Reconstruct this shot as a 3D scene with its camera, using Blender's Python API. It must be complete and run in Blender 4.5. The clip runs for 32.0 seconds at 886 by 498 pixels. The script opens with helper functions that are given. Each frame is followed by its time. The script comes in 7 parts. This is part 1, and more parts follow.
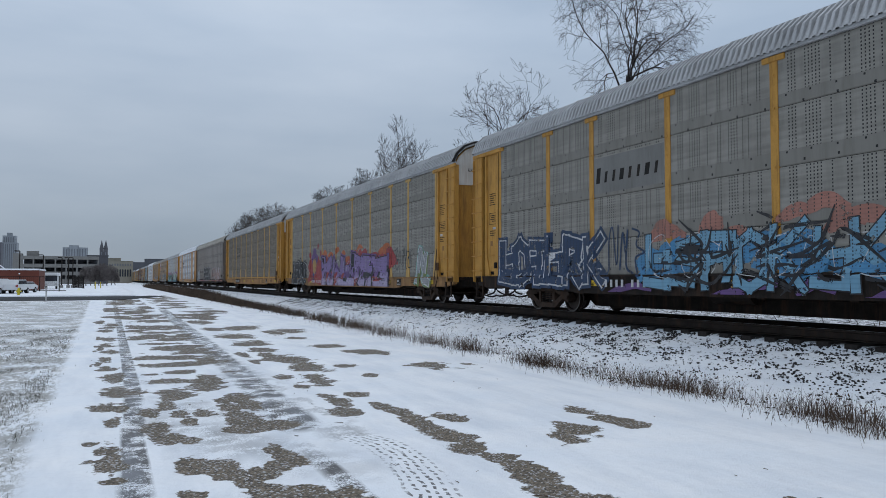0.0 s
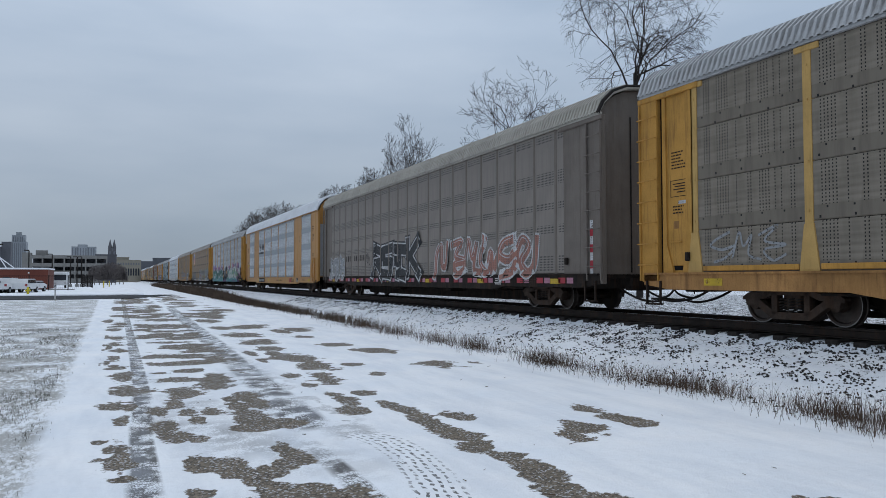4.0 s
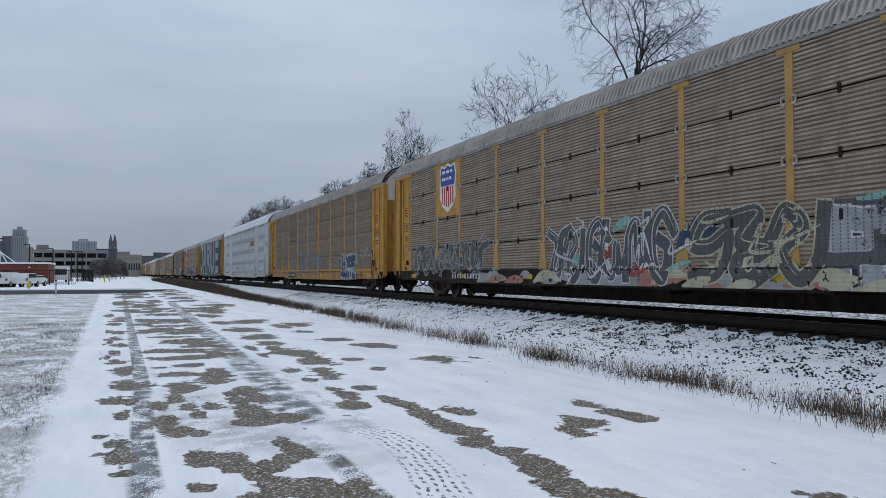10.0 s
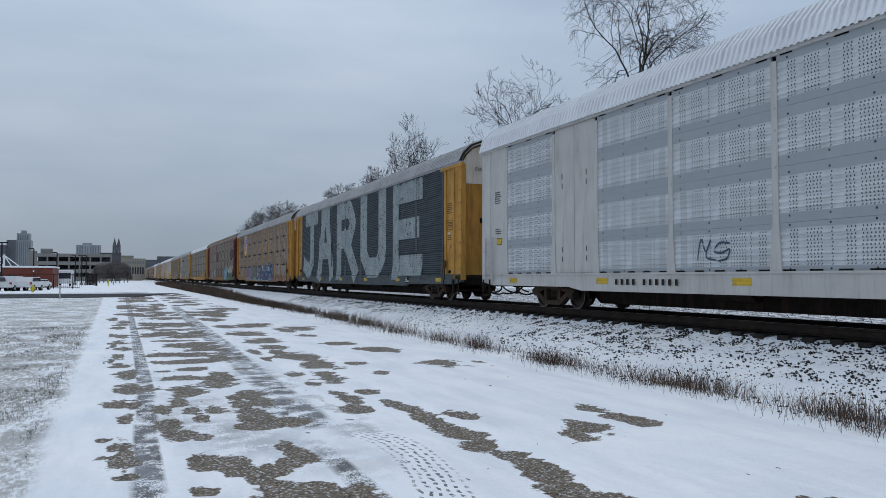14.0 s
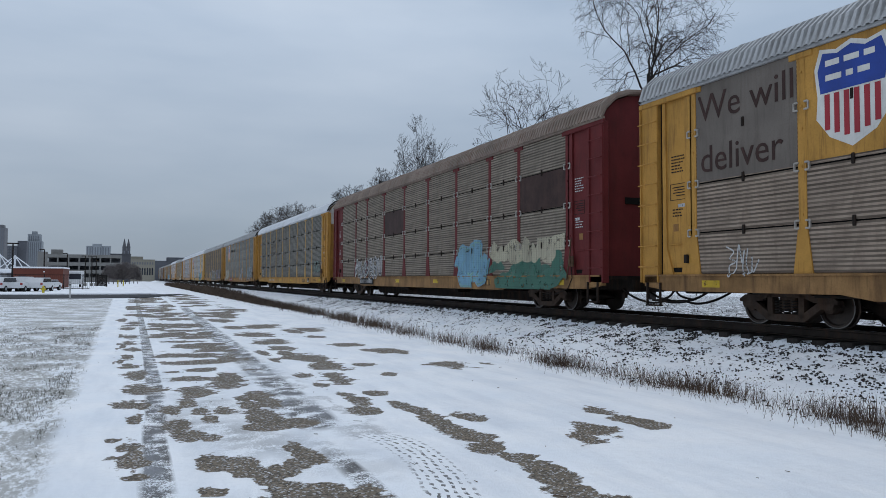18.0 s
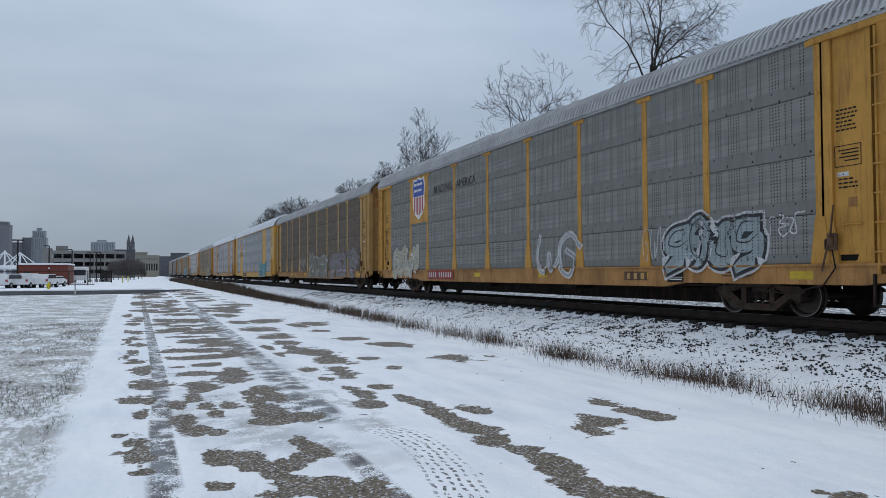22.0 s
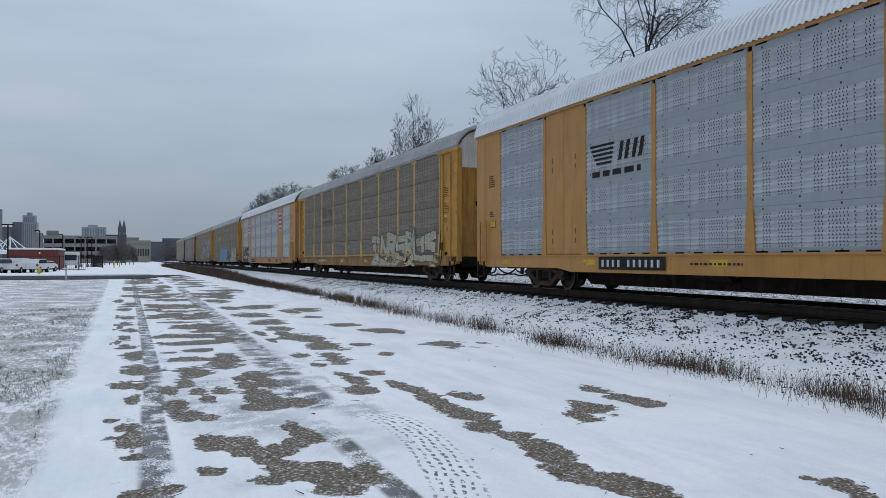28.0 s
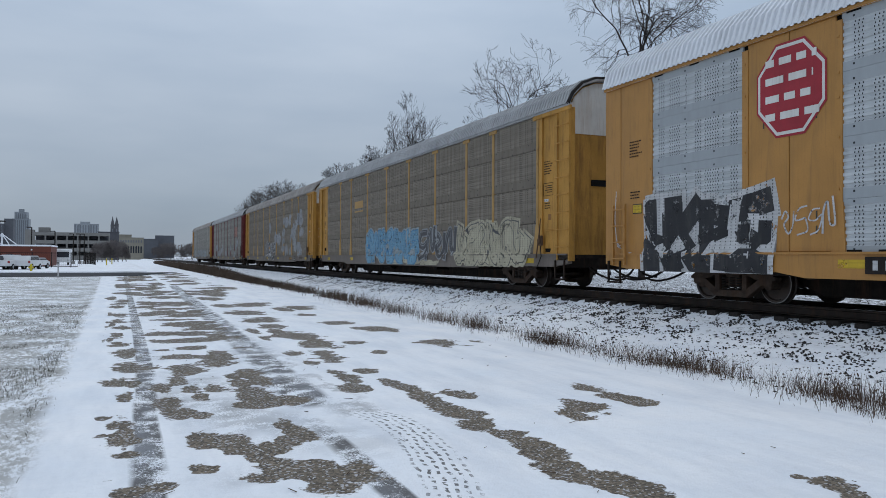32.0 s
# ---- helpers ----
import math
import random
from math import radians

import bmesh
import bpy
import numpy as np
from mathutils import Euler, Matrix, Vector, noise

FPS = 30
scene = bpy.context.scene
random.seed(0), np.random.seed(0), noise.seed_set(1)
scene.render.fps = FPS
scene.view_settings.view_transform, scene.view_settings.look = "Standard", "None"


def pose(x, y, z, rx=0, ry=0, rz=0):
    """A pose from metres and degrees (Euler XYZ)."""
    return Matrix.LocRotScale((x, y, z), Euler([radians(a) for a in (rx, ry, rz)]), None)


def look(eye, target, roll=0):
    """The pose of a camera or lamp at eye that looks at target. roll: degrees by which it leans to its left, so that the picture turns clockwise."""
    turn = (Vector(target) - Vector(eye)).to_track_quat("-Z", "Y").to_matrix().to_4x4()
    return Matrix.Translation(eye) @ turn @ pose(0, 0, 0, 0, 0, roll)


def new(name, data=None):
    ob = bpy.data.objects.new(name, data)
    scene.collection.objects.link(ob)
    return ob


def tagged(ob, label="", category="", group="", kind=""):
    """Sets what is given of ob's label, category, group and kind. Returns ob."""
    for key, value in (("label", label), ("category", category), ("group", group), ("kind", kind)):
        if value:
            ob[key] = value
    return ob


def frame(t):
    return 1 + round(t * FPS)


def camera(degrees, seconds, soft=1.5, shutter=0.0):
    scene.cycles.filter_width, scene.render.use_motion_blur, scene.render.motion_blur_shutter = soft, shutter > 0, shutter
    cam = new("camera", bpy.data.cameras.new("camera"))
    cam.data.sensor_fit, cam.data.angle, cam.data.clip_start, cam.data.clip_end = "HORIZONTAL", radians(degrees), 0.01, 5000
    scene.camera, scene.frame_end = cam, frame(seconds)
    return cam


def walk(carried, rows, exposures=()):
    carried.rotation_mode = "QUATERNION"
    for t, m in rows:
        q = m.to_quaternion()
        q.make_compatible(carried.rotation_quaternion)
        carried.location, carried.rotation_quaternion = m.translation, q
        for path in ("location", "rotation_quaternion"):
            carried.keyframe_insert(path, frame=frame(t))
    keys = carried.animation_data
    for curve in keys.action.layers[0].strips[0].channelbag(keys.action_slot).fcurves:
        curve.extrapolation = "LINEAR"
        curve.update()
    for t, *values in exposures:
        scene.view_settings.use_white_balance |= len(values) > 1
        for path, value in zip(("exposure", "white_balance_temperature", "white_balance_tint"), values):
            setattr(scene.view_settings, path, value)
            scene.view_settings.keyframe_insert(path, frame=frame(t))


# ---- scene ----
import functools

# a still, hand-held camera that turns a little
EYE = Vector((0.0, 0.0, 1.6))
cam = camera(61.04, 32.0, 0.8)
PATH = [(0, 23.893, 2.377, 0.021), (0.5, 23.770, 2.408, 0.005), (1, 23.690, 2.407, -0.011), (1.5, 23.633, 2.371, -0.030), (2, 23.574, 2.332, -0.049),
        (2.5, 23.505, 2.312, -0.061), (3, 23.435, 2.312, -0.068), (3.5, 23.375, 2.323, -0.054), (5.5, 23.327, 1.938, -0.027), (6, 23.327, 1.915, -0.037),
        (6.5, 23.326, 1.915, -0.042), (7, 23.310, 1.930, -0.033), (7.5, 23.283, 1.937, 0.005), (8, 23.270, 1.914, 0.052), (8.5, 23.269, 1.876, 0.072),
        (9, 23.269, 1.860, 0.072), (9.5, 23.292, 1.873, 0.056), (10, 23.320, 1.901, 0.044), (10.5, 23.296, 1.922, 0.042), (11, 23.239, 1.929, 0.020),
        (11.5, 23.202, 1.932, 0.004), (12, 23.224, 1.961, 0.013), (12.5, 23.242, 2.013, 0.039), (13, 23.174, 2.071, 0.083), (13.5, 23.109, 2.143, 0.103),
        (14, 23.071, 2.202, 0.066), (14.5, 23.004, 2.237, 0.044), (16.5, 22.639, 2.259, 0.137), (17, 22.562, 2.299, 0.136), (17.5, 22.488, 2.330, 0.169),
        (18, 22.442, 2.324, 0.207), (18.5, 22.412, 2.304, 0.209), (19, 22.396, 2.294, 0.168), (19.5, 22.389, 2.282, 0.109), (20, 22.373, 2.266, 0.036),
        (20.5, 22.354, 2.229, -0.090), (21, 22.297, 2.125, -0.254), (21.5, 22.202, 1.966, -0.317), (22, 22.160, 1.814, -0.239), (22.5, 22.172, 1.680, -0.188),
        (23, 22.187, 1.600, -0.192), (23.5, 22.199, 1.602, -0.189), (24, 22.217, 1.647, -0.178), (24.5, 22.252, 1.689, -0.144), (25, 22.298, 1.683, -0.094),
        (25.5, 22.347, 1.620, -0.035), (27.5, 22.661, 0.912, 0.023), (28, 22.723, 0.800, 0.027), (28.5, 22.781, 0.710, -0.019), (29, 22.843, 0.639, -0.082),
        (29.5, 22.906, 0.608, -0.094), (30, 22.950, 0.637, -0.058), (30.5, 22.973, 0.711, 0.020), (31, 23.002, 0.770, 0.128), (31.5, 23.073, 0.758, 0.212),
        (32, 23.197, 0.676, 0.247),]


def gaze(yaw, pitch):
    a, b = radians(yaw), radians(pitch)
    return EYE + 10 * Vector((math.sin(a) * math.cos(b), math.cos(a) * math.cos(b), math.sin(b)))


walk(cam, [(t, look(EYE, gaze(yaw, pitch), roll)) for t, yaw, pitch, roll in PATH], [(0, 0.0), (32, 0.0)])

# ---- light: an overcast winter sky, and a wide weak sun behind the cloud ----
SUN_UP, SUN_FROM = 86, 70
world = bpy.data.worlds.new("overcast_sky")
scene.world = world
world.use_nodes = True
wn, wl = world.node_tree.nodes, world.node_tree.links
wn.clear()
w_out, w_bg = wn.new("ShaderNodeOutputWorld"), wn.new("ShaderNodeBackground")
w_sky = wn.new("ShaderNodeTexSky")
w_sky.sky_type, w_sky.sun_disc = "NISHITA", False
w_sky.sun_elevation, w_sky.sun_rotation = radians(SUN_UP), radians(SUN_FROM)
w_co, w_map = wn.new("ShaderNodeTexCoord"), wn.new("ShaderNodeMapping")
w_map.inputs["Scale"].default_value = (1.2, 1.2, 4.5)
w_noise = wn.new("ShaderNodeTexNoise")
w_noise.inputs["Scale"].default_value, w_noise.inputs["Detail"].default_value = 1.7, 5
w_ramp = wn.new("ShaderNodeValToRGB")
w_ramp.color_ramp.elements[0].position, w_ramp.color_ramp.elements[1].position = 0.3, 0.72
w_ramp.color_ramp.elements[0].color = (4.0, 4.95, 6.25, 1)
w_ramp.color_ramp.elements[1].color = (5.75, 6.6, 7.75, 1)
# darker towards the horizon
w_sep, w_low = wn.new("ShaderNodeSeparateXYZ"), wn.new("ShaderNodeMapRange")
w_low.inputs["From Min"].default_value, w_low.inputs["From Max"].default_value = 0.0, 0.32
w_low.inputs["To Min"].default_value, w_low.inputs["To Max"].default_value = 0.6, 1.06
w_mul, w_mix = wn.new("ShaderNodeMixRGB"), wn.new("ShaderNodeMixRGB")
w_mul.blend_type, w_mul.inputs[0].default_value = "MULTIPLY", 1.0
w_mix.inputs[0].default_value = 0.9
wl.new(w_co.outputs["Generated"], w_map.inputs[0])
wl.new(w_map.outputs[0], w_noise.inputs[0])
wl.new(w_noise.outputs[0], w_ramp.inputs[0])
wl.new(w_co.outputs["Generated"], w_sep.inputs[0])
wl.new(w_sep.outputs[2], w_low.inputs[0])
wl.new(w_ramp.outputs[0], w_mul.inputs[1])
wl.new(w_low.outputs[0], w_mul.inputs[2])
wl.new(w_sky.outputs[0], w_mix.inputs[1])
wl.new(w_mul.outputs[0], w_mix.inputs[2])
wl.new(w_mix.outputs[0], w_bg.inputs[0])
w_bg.inputs[1].default_value = 0.1
wl.new(w_bg.outputs[0], w_out.inputs[0])

sun = new("sun", bpy.data.lights.new("sun", "SUN"))
sun.data.energy, sun.data.angle, sun.data.color = 0.68, radians(50), (1.0, 0.98, 0.96)
_a, _e = radians(SUN_FROM), radians(SUN_UP)
sun.matrix_world = look((0, 0, 60), Vector((0, 0, 60)) - Vector((math.sin(_a) * math.cos(_e), math.cos(_a) * math.cos(_e), math.sin(_e))))


# ---- materials ----
class Net:
    """A short hand for shader nodes."""

    def __init__(self, name):
        self.m = bpy.data.materials.new(name)
        self.m.use_nodes = True
        self.n, self.l = self.m.node_tree.nodes, self.m.node_tree.links
        self.b = self.n["Principled BSDF"]
        self.co = self.n.new("ShaderNodeTexCoord").outputs["Object"]

    def put(self, socket, value):
        if isinstance(value, bpy.types.NodeSocket):
            self.l.new(value, socket)
        elif isinstance(value, (tuple, list)) and len(value) == 3 and socket.type == "RGBA":
            socket.default_value = (*value, 1)
        else:
            socket.default_value = value

    def node(self, kind, *ins, **named):
        nd = self.n.new("ShaderNode" + kind)
        for k, v in named.items():
            self.put(nd.inputs[k], v)
        for i, v in enumerate(ins):
            if v is not None:
                self.put(nd.inputs[i], v)
        return nd

    def math(self, op, a, b=0.0, c=0.0):
        nd = self.node("Math", a, b, c)
        nd.operation = op
        return nd.outputs[0]

    def map(self, scale):
        nd = self.node("Mapping", self.co)
        nd.inputs["Scale"].default_value = scale
        return nd.outputs[0]

    def noise(self, scale, detail=4, at=None, rough=0.55):
        return self.node("TexNoise", self.co if at is None else at, Scale=scale, Detail=detail, Roughness=rough).outputs[0]

    def ramp(self, v, lo, hi):
        return self.node("MapRange", v, lo, hi, 0.0, 1.0).outputs[0]

    def mix(self, f, a, b, how="MIX"):
        nd = self.node("MixRGB", f, a, b)
        nd.blend_type = how
        return nd.outputs[0]

    def bump(self, h, strength, dist):
        nd = self.node("Bump", Height=h, Strength=strength, Distance=dist)
        self.l.new(nd.outputs[0], self.b.inputs["Normal"])

    def random(self):
        return self.node("ObjectInfo").outputs["Random"]

    def done(self, colour, rough=0.6, metal=0.0):
        self.put(self.b.inputs["Base Color"], colour)
        self.put(self.b.inputs["Roughness"], rough)
        self.put(self.b.inputs["Metallic"], metal)
        return self.m


def shade(c, k):
    return tuple(min(1.0, v * k) for v in c)


def plain(name, c, rough=0.6, metal=0.0, var=0.18, scale=2.5, dirt=None, amount=0.5, bump=0.0, fine=30):
    """Paint or metal with broad and fine variation, streaks of dirt and a light relief."""
    k = Net(name)
    col = k.mix(k.ramp(k.noise(scale), 0.3, 0.7), shade(c, 1 - var), shade(c, 1 + var))
    col = k.mix(k.math("MULTIPLY", k.ramp(k.noise(fine, 3), 0.45, 0.75), 0.35), col, shade(c, 1 - 1.6 * var))
    if dirt:
        st = k.ramp(k.noise(2.2, 6, k.map((2.0, 2.0, 0.28)), 0.65), 0.5, 0.78)
        col = k.mix(k.math("MULTIPLY", st, amount), col, dirt)
        run = k.ramp(k.noise(5.0, 6, k.map((2.5, 2.5, 0.22)), 0.7), 0.54, 0.7)
        col = k.mix(k.math("MULTIPLY", run, amount * 0.6), col, shade(dirt, 0.7))
    if bump:
        k.bump(k.noise(fine, 4), bump, 0.01)
    k.put(k.b.inputs["Specular IOR Level"], 0.15 if rough > 0.5 else 0.4)
    return k.done(col, rough, metal)


def sprayed(name, c, low=None):
    """Spray paint over slotted sheet: worn patches, level ribs and rows of dark slots show in it."""
    k = Net(name)
    x, y, z = k.node("SeparateXYZ", k.co).outputs
    col = k.mix(k.ramp(k.noise(1.8), 0.3, 0.7), shade(c, 0.8), shade(c, 1.15))
    if low:
        # the fill fades into a second colour lower down
        col = k.mix(k.ramp(k.math("ADD", z, k.math("MULTIPLY", k.noise(3.0), 0.3)), 1.32, 0.95), col, low)
    # rib relief is put into the paint's colour as darker, shade-like level bands
    rib = k.math("SINE", k.math("MULTIPLY", z, 6.2832 / 0.078))
    col = k.mix(k.math("MULTIPLY", k.ramp(rib, 0.2, 0.9), 0.3), col, shade(c, 0.6))
    u = k.math("ABSOLUTE", k.math("SUBTRACT", k.math("FRACT", k.math("DIVIDE", k.math("ADD", y, 50.0), 0.14)), 0.5))
    v = k.math("ABSOLUTE", k.math("SUBTRACT", k.math("FRACT", k.math("DIVIDE", k.math("ADD", z, 10.0), 0.06)), 0.5))
    hole = k.math("MULTIPLY", k.math("LESS_THAN", u, 0.08), k.math("LESS_THAN", v, 0.25))
    hole = k.math("MULTIPLY", hole, k.math("GREATER_THAN", z, 1.05))
    col = k.mix(k.math("MULTIPLY", hole, 0.85), col, (0.015, 0.015, 0.017))
    col = k.mix(k.math("MULTIPLY", k.ramp(k.noise(2.6, 6, k.map((1, 2.0, 0.5)), 0.7), 0.5, 0.75), 0.4), col, (0.1, 0.09, 0.08))
    wear = k.ramp(k.noise(5.0, 6, None, 0.7), 0.36, 0.42)
    k.put(k.b.inputs["Alpha"], k.math("MULTIPLY", wear, 0.88))
    return k.done(col, 0.65)


RUST, GRIME = (0.11, 0.055, 0.03), (0.07, 0.062, 0.055)


def perforated(name, c, dirt, amount, light=None):
    """Galvanised panel with columns of small slots between smooth bolted bands; light: the bands' own colour."""
    k = Net(name)
    x, y, z = k.node("SeparateXYZ", k.co).outputs
    up = k.math("ABSOLUTE", z) if light else k.math("MULTIPLY", z, -1.0)
    field = k.math("LESS_THAN", up, 0.33 if light else 0.25)
    col = k.mix(k.ramp(k.noise(1.3), 0.3, 0.7), shade(c, 0.86), shade(c, 1.12))
    band = light if light else shade(c, 0.9)
    col = k.mix(k.math("MULTIPLY", k.math("SUBTRACT", 1.0, field), 0.85), col, band)
    col = k.mix(k.math("MULTIPLY", k.random(), 0.14), col, shade(c, 0.7))
    st = k.ramp(k.noise(1.6, 6, k.map((1.5, 3.0, 0.5)), 0.65), 0.42, 0.75)
    col = k.mix(k.math("MULTIPLY", st, amount), col, dirt)
    level = k.ramp(k.noise(1.0, 3, k.map((0.1, 0.35, 9.0))), 0.35, 0.7)
    col = k.mix(k.math("MULTIPLY", k.math("MULTIPLY", level, field), 0.45), col, shade(c, 1.45))
    pu, pv, wu, wv = (0.07, 0.06, 0.16, 0.25) if light else (0.07, 0.06, 0.17, 0.25)
    yu = k.math("DIVIDE", k.math("ADD", y, 10.0), pu)
    u = k.math("ABSOLUTE", k.math("SUBTRACT", k.math("FRACT", yu), 0.5))
    v = k.math("ABSOLUTE", k.math("SUBTRACT", k.math("FRACT", k.math("DIVIDE", k.math("ADD", z, 10.0), pv)), 0.5))
    hole = k.math("MULTIPLY", k.math("LESS_THAN", u, wu), k.math("LESS_THAN", v, wv))
    # some columns are left out
    pick = k.n.new("ShaderNodeTexWhiteNoise")
    pick.noise_dimensions = "1D"
    k.l.new(k.math("FLOOR", yu), pick.inputs["W"])
    hole = k.math("MULTIPLY", hole, k.math("GREATER_THAN", pick.outputs[0], 0.27 if light else 0.42))
    hole = k.math("MULTIPLY", hole, field)
    bolt = k.math("LESS_THAN", k.math("ABSOLUTE", k.math("SUBTRACT", k.math("FRACT", k.math("DIVIDE", k.math("ADD", y, 10.1), 0.83 if light else 0.5)), 0.5)), 0.022 if light else 0.035)
    bolt = k.math("MULTIPLY", bolt, k.math("LESS_THAN", k.math("ABSOLUTE", k.math("SUBTRACT", up, 0.385 if light else 0.29)), 0.018))
    twin = k.math("LESS_THAN", k.math("ABSOLUTE", k.math("SUBTRACT", k.math("FRACT", k.math("DIVIDE", k.math("ADD", y, 10.1), 0.66)), 0.5)), 0.03)
    twin = k.math("MULTIPLY", twin, k.math("LESS_THAN", k.math("ABSOLUTE", k.math("SUBTRACT", up, 0.45)), 0.022))
    hole = k.math("MAXIMUM", hole, bolt if light else k.math("MAXIMUM", bolt, twin))
    col = k.mix(k.math("MULTIPLY", hole, 0.9), col, (0.012, 0.013, 0.015))
    wave = k.math("SINE", k.math("MULTIPLY", z, 6.2832 / 0.124))
    if not light:
        k.bump(k.math("MULTIPLY", k.math("MULTIPLY", wave, field), 0.5), 0.4, 0.03)
    k.put(k.b.inputs["Specular IOR Level"], 0.05)
    return k.done(col, 0.7, 0.0)


def vented(name, c):
    """Full-height painted sheet with five level bands of round vents."""
    k = Net(name)
    x, y, z = k.node("SeparateXYZ", k.co).outputs
    col = k.mix(k.ramp(k.noise(0.9), 0.3, 0.7), shade(c, 0.88), shade(c, 1.12))
    col = k.mix(k.math("MULTIPLY", k.ramp(k.noise(2.2, 6, k.map((1.5, 5.0, 0.3)), 0.65), 0.45, 0.75), 0.4), col, shade(c, 0.6))
    u = k.math("SUBTRACT", k.math("FRACT", k.math("DIVIDE", k.math("ADD", y, 10.0), 0.072)), 0.5)
    v = k.math("SUBTRACT", k.math("FRACT", k.math("DIVIDE", k.math("ADD", z, 10.0), 0.072)), 0.5)
    r = k.math("ADD", k.math("MULTIPLY", u, u), k.math("MULTIPLY", v, v))
    dot = k.math("LESS_THAN", r, 0.09)
    band = 0.0
    for mid, half in ((1.76, 0.09), (0.66, 0.18), (-0.08, 0.1), (-0.72, 0.11), (-1.64, 0.21)):
        b = k.math("LESS_THAN", k.math("ABSOLUTE", k.math("SUBTRACT", z, mid)), half)
        band = b if band == 0.0 else k.math("ADD", band, b)
    dot = k.math("MULTIPLY", dot, k.math("MULTIPLY", band, k.math("LESS_THAN", k.math("ABSOLUTE", y), 0.46)))
    return k.done(k.mix(k.math("MULTIPLY", dot, 0.92), col, (0.012, 0.012, 0.012)), 0.6, 0.05)


def ribbed(name, c, dirt, amount):
    """Steel panel with fine level ribs."""
    k = Net(name)
    x, y, z = k.node("SeparateXYZ", k.co).outputs
    col = k.mix(k.ramp(k.noise(1.1), 0.3, 0.7), shade(c, 0.78), shade(c, 1.18))
    col = k.mix(k.math("MULTIPLY", k.random(), 0.35), col, shade(c, 0.62))
    st = k.ramp(k.noise(2.0, 7, k.map((1.0, 2.2, 0.7)), 0.7), 0.42, 0.72)
    col = k.mix(k.math("MULTIPLY", st, amount), col, dirt)
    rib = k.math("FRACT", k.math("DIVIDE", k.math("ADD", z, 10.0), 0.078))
    # the grooves' shade between the ribs is put into the colour as dark bands
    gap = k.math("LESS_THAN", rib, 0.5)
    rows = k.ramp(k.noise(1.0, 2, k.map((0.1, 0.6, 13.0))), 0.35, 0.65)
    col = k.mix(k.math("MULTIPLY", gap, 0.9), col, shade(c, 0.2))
    col = k.mix(k.math("MULTIPLY", rows, 0.2), col, shade(c, 1.5))
    k.bump(k.math("ABSOLUTE", k.math("SUBTRACT", rib, 0.5)), 0.6, 0.03)
    k.put(k.b.inputs["Specular IOR Level"], 0.05)
    return k.done(col, 0.7)


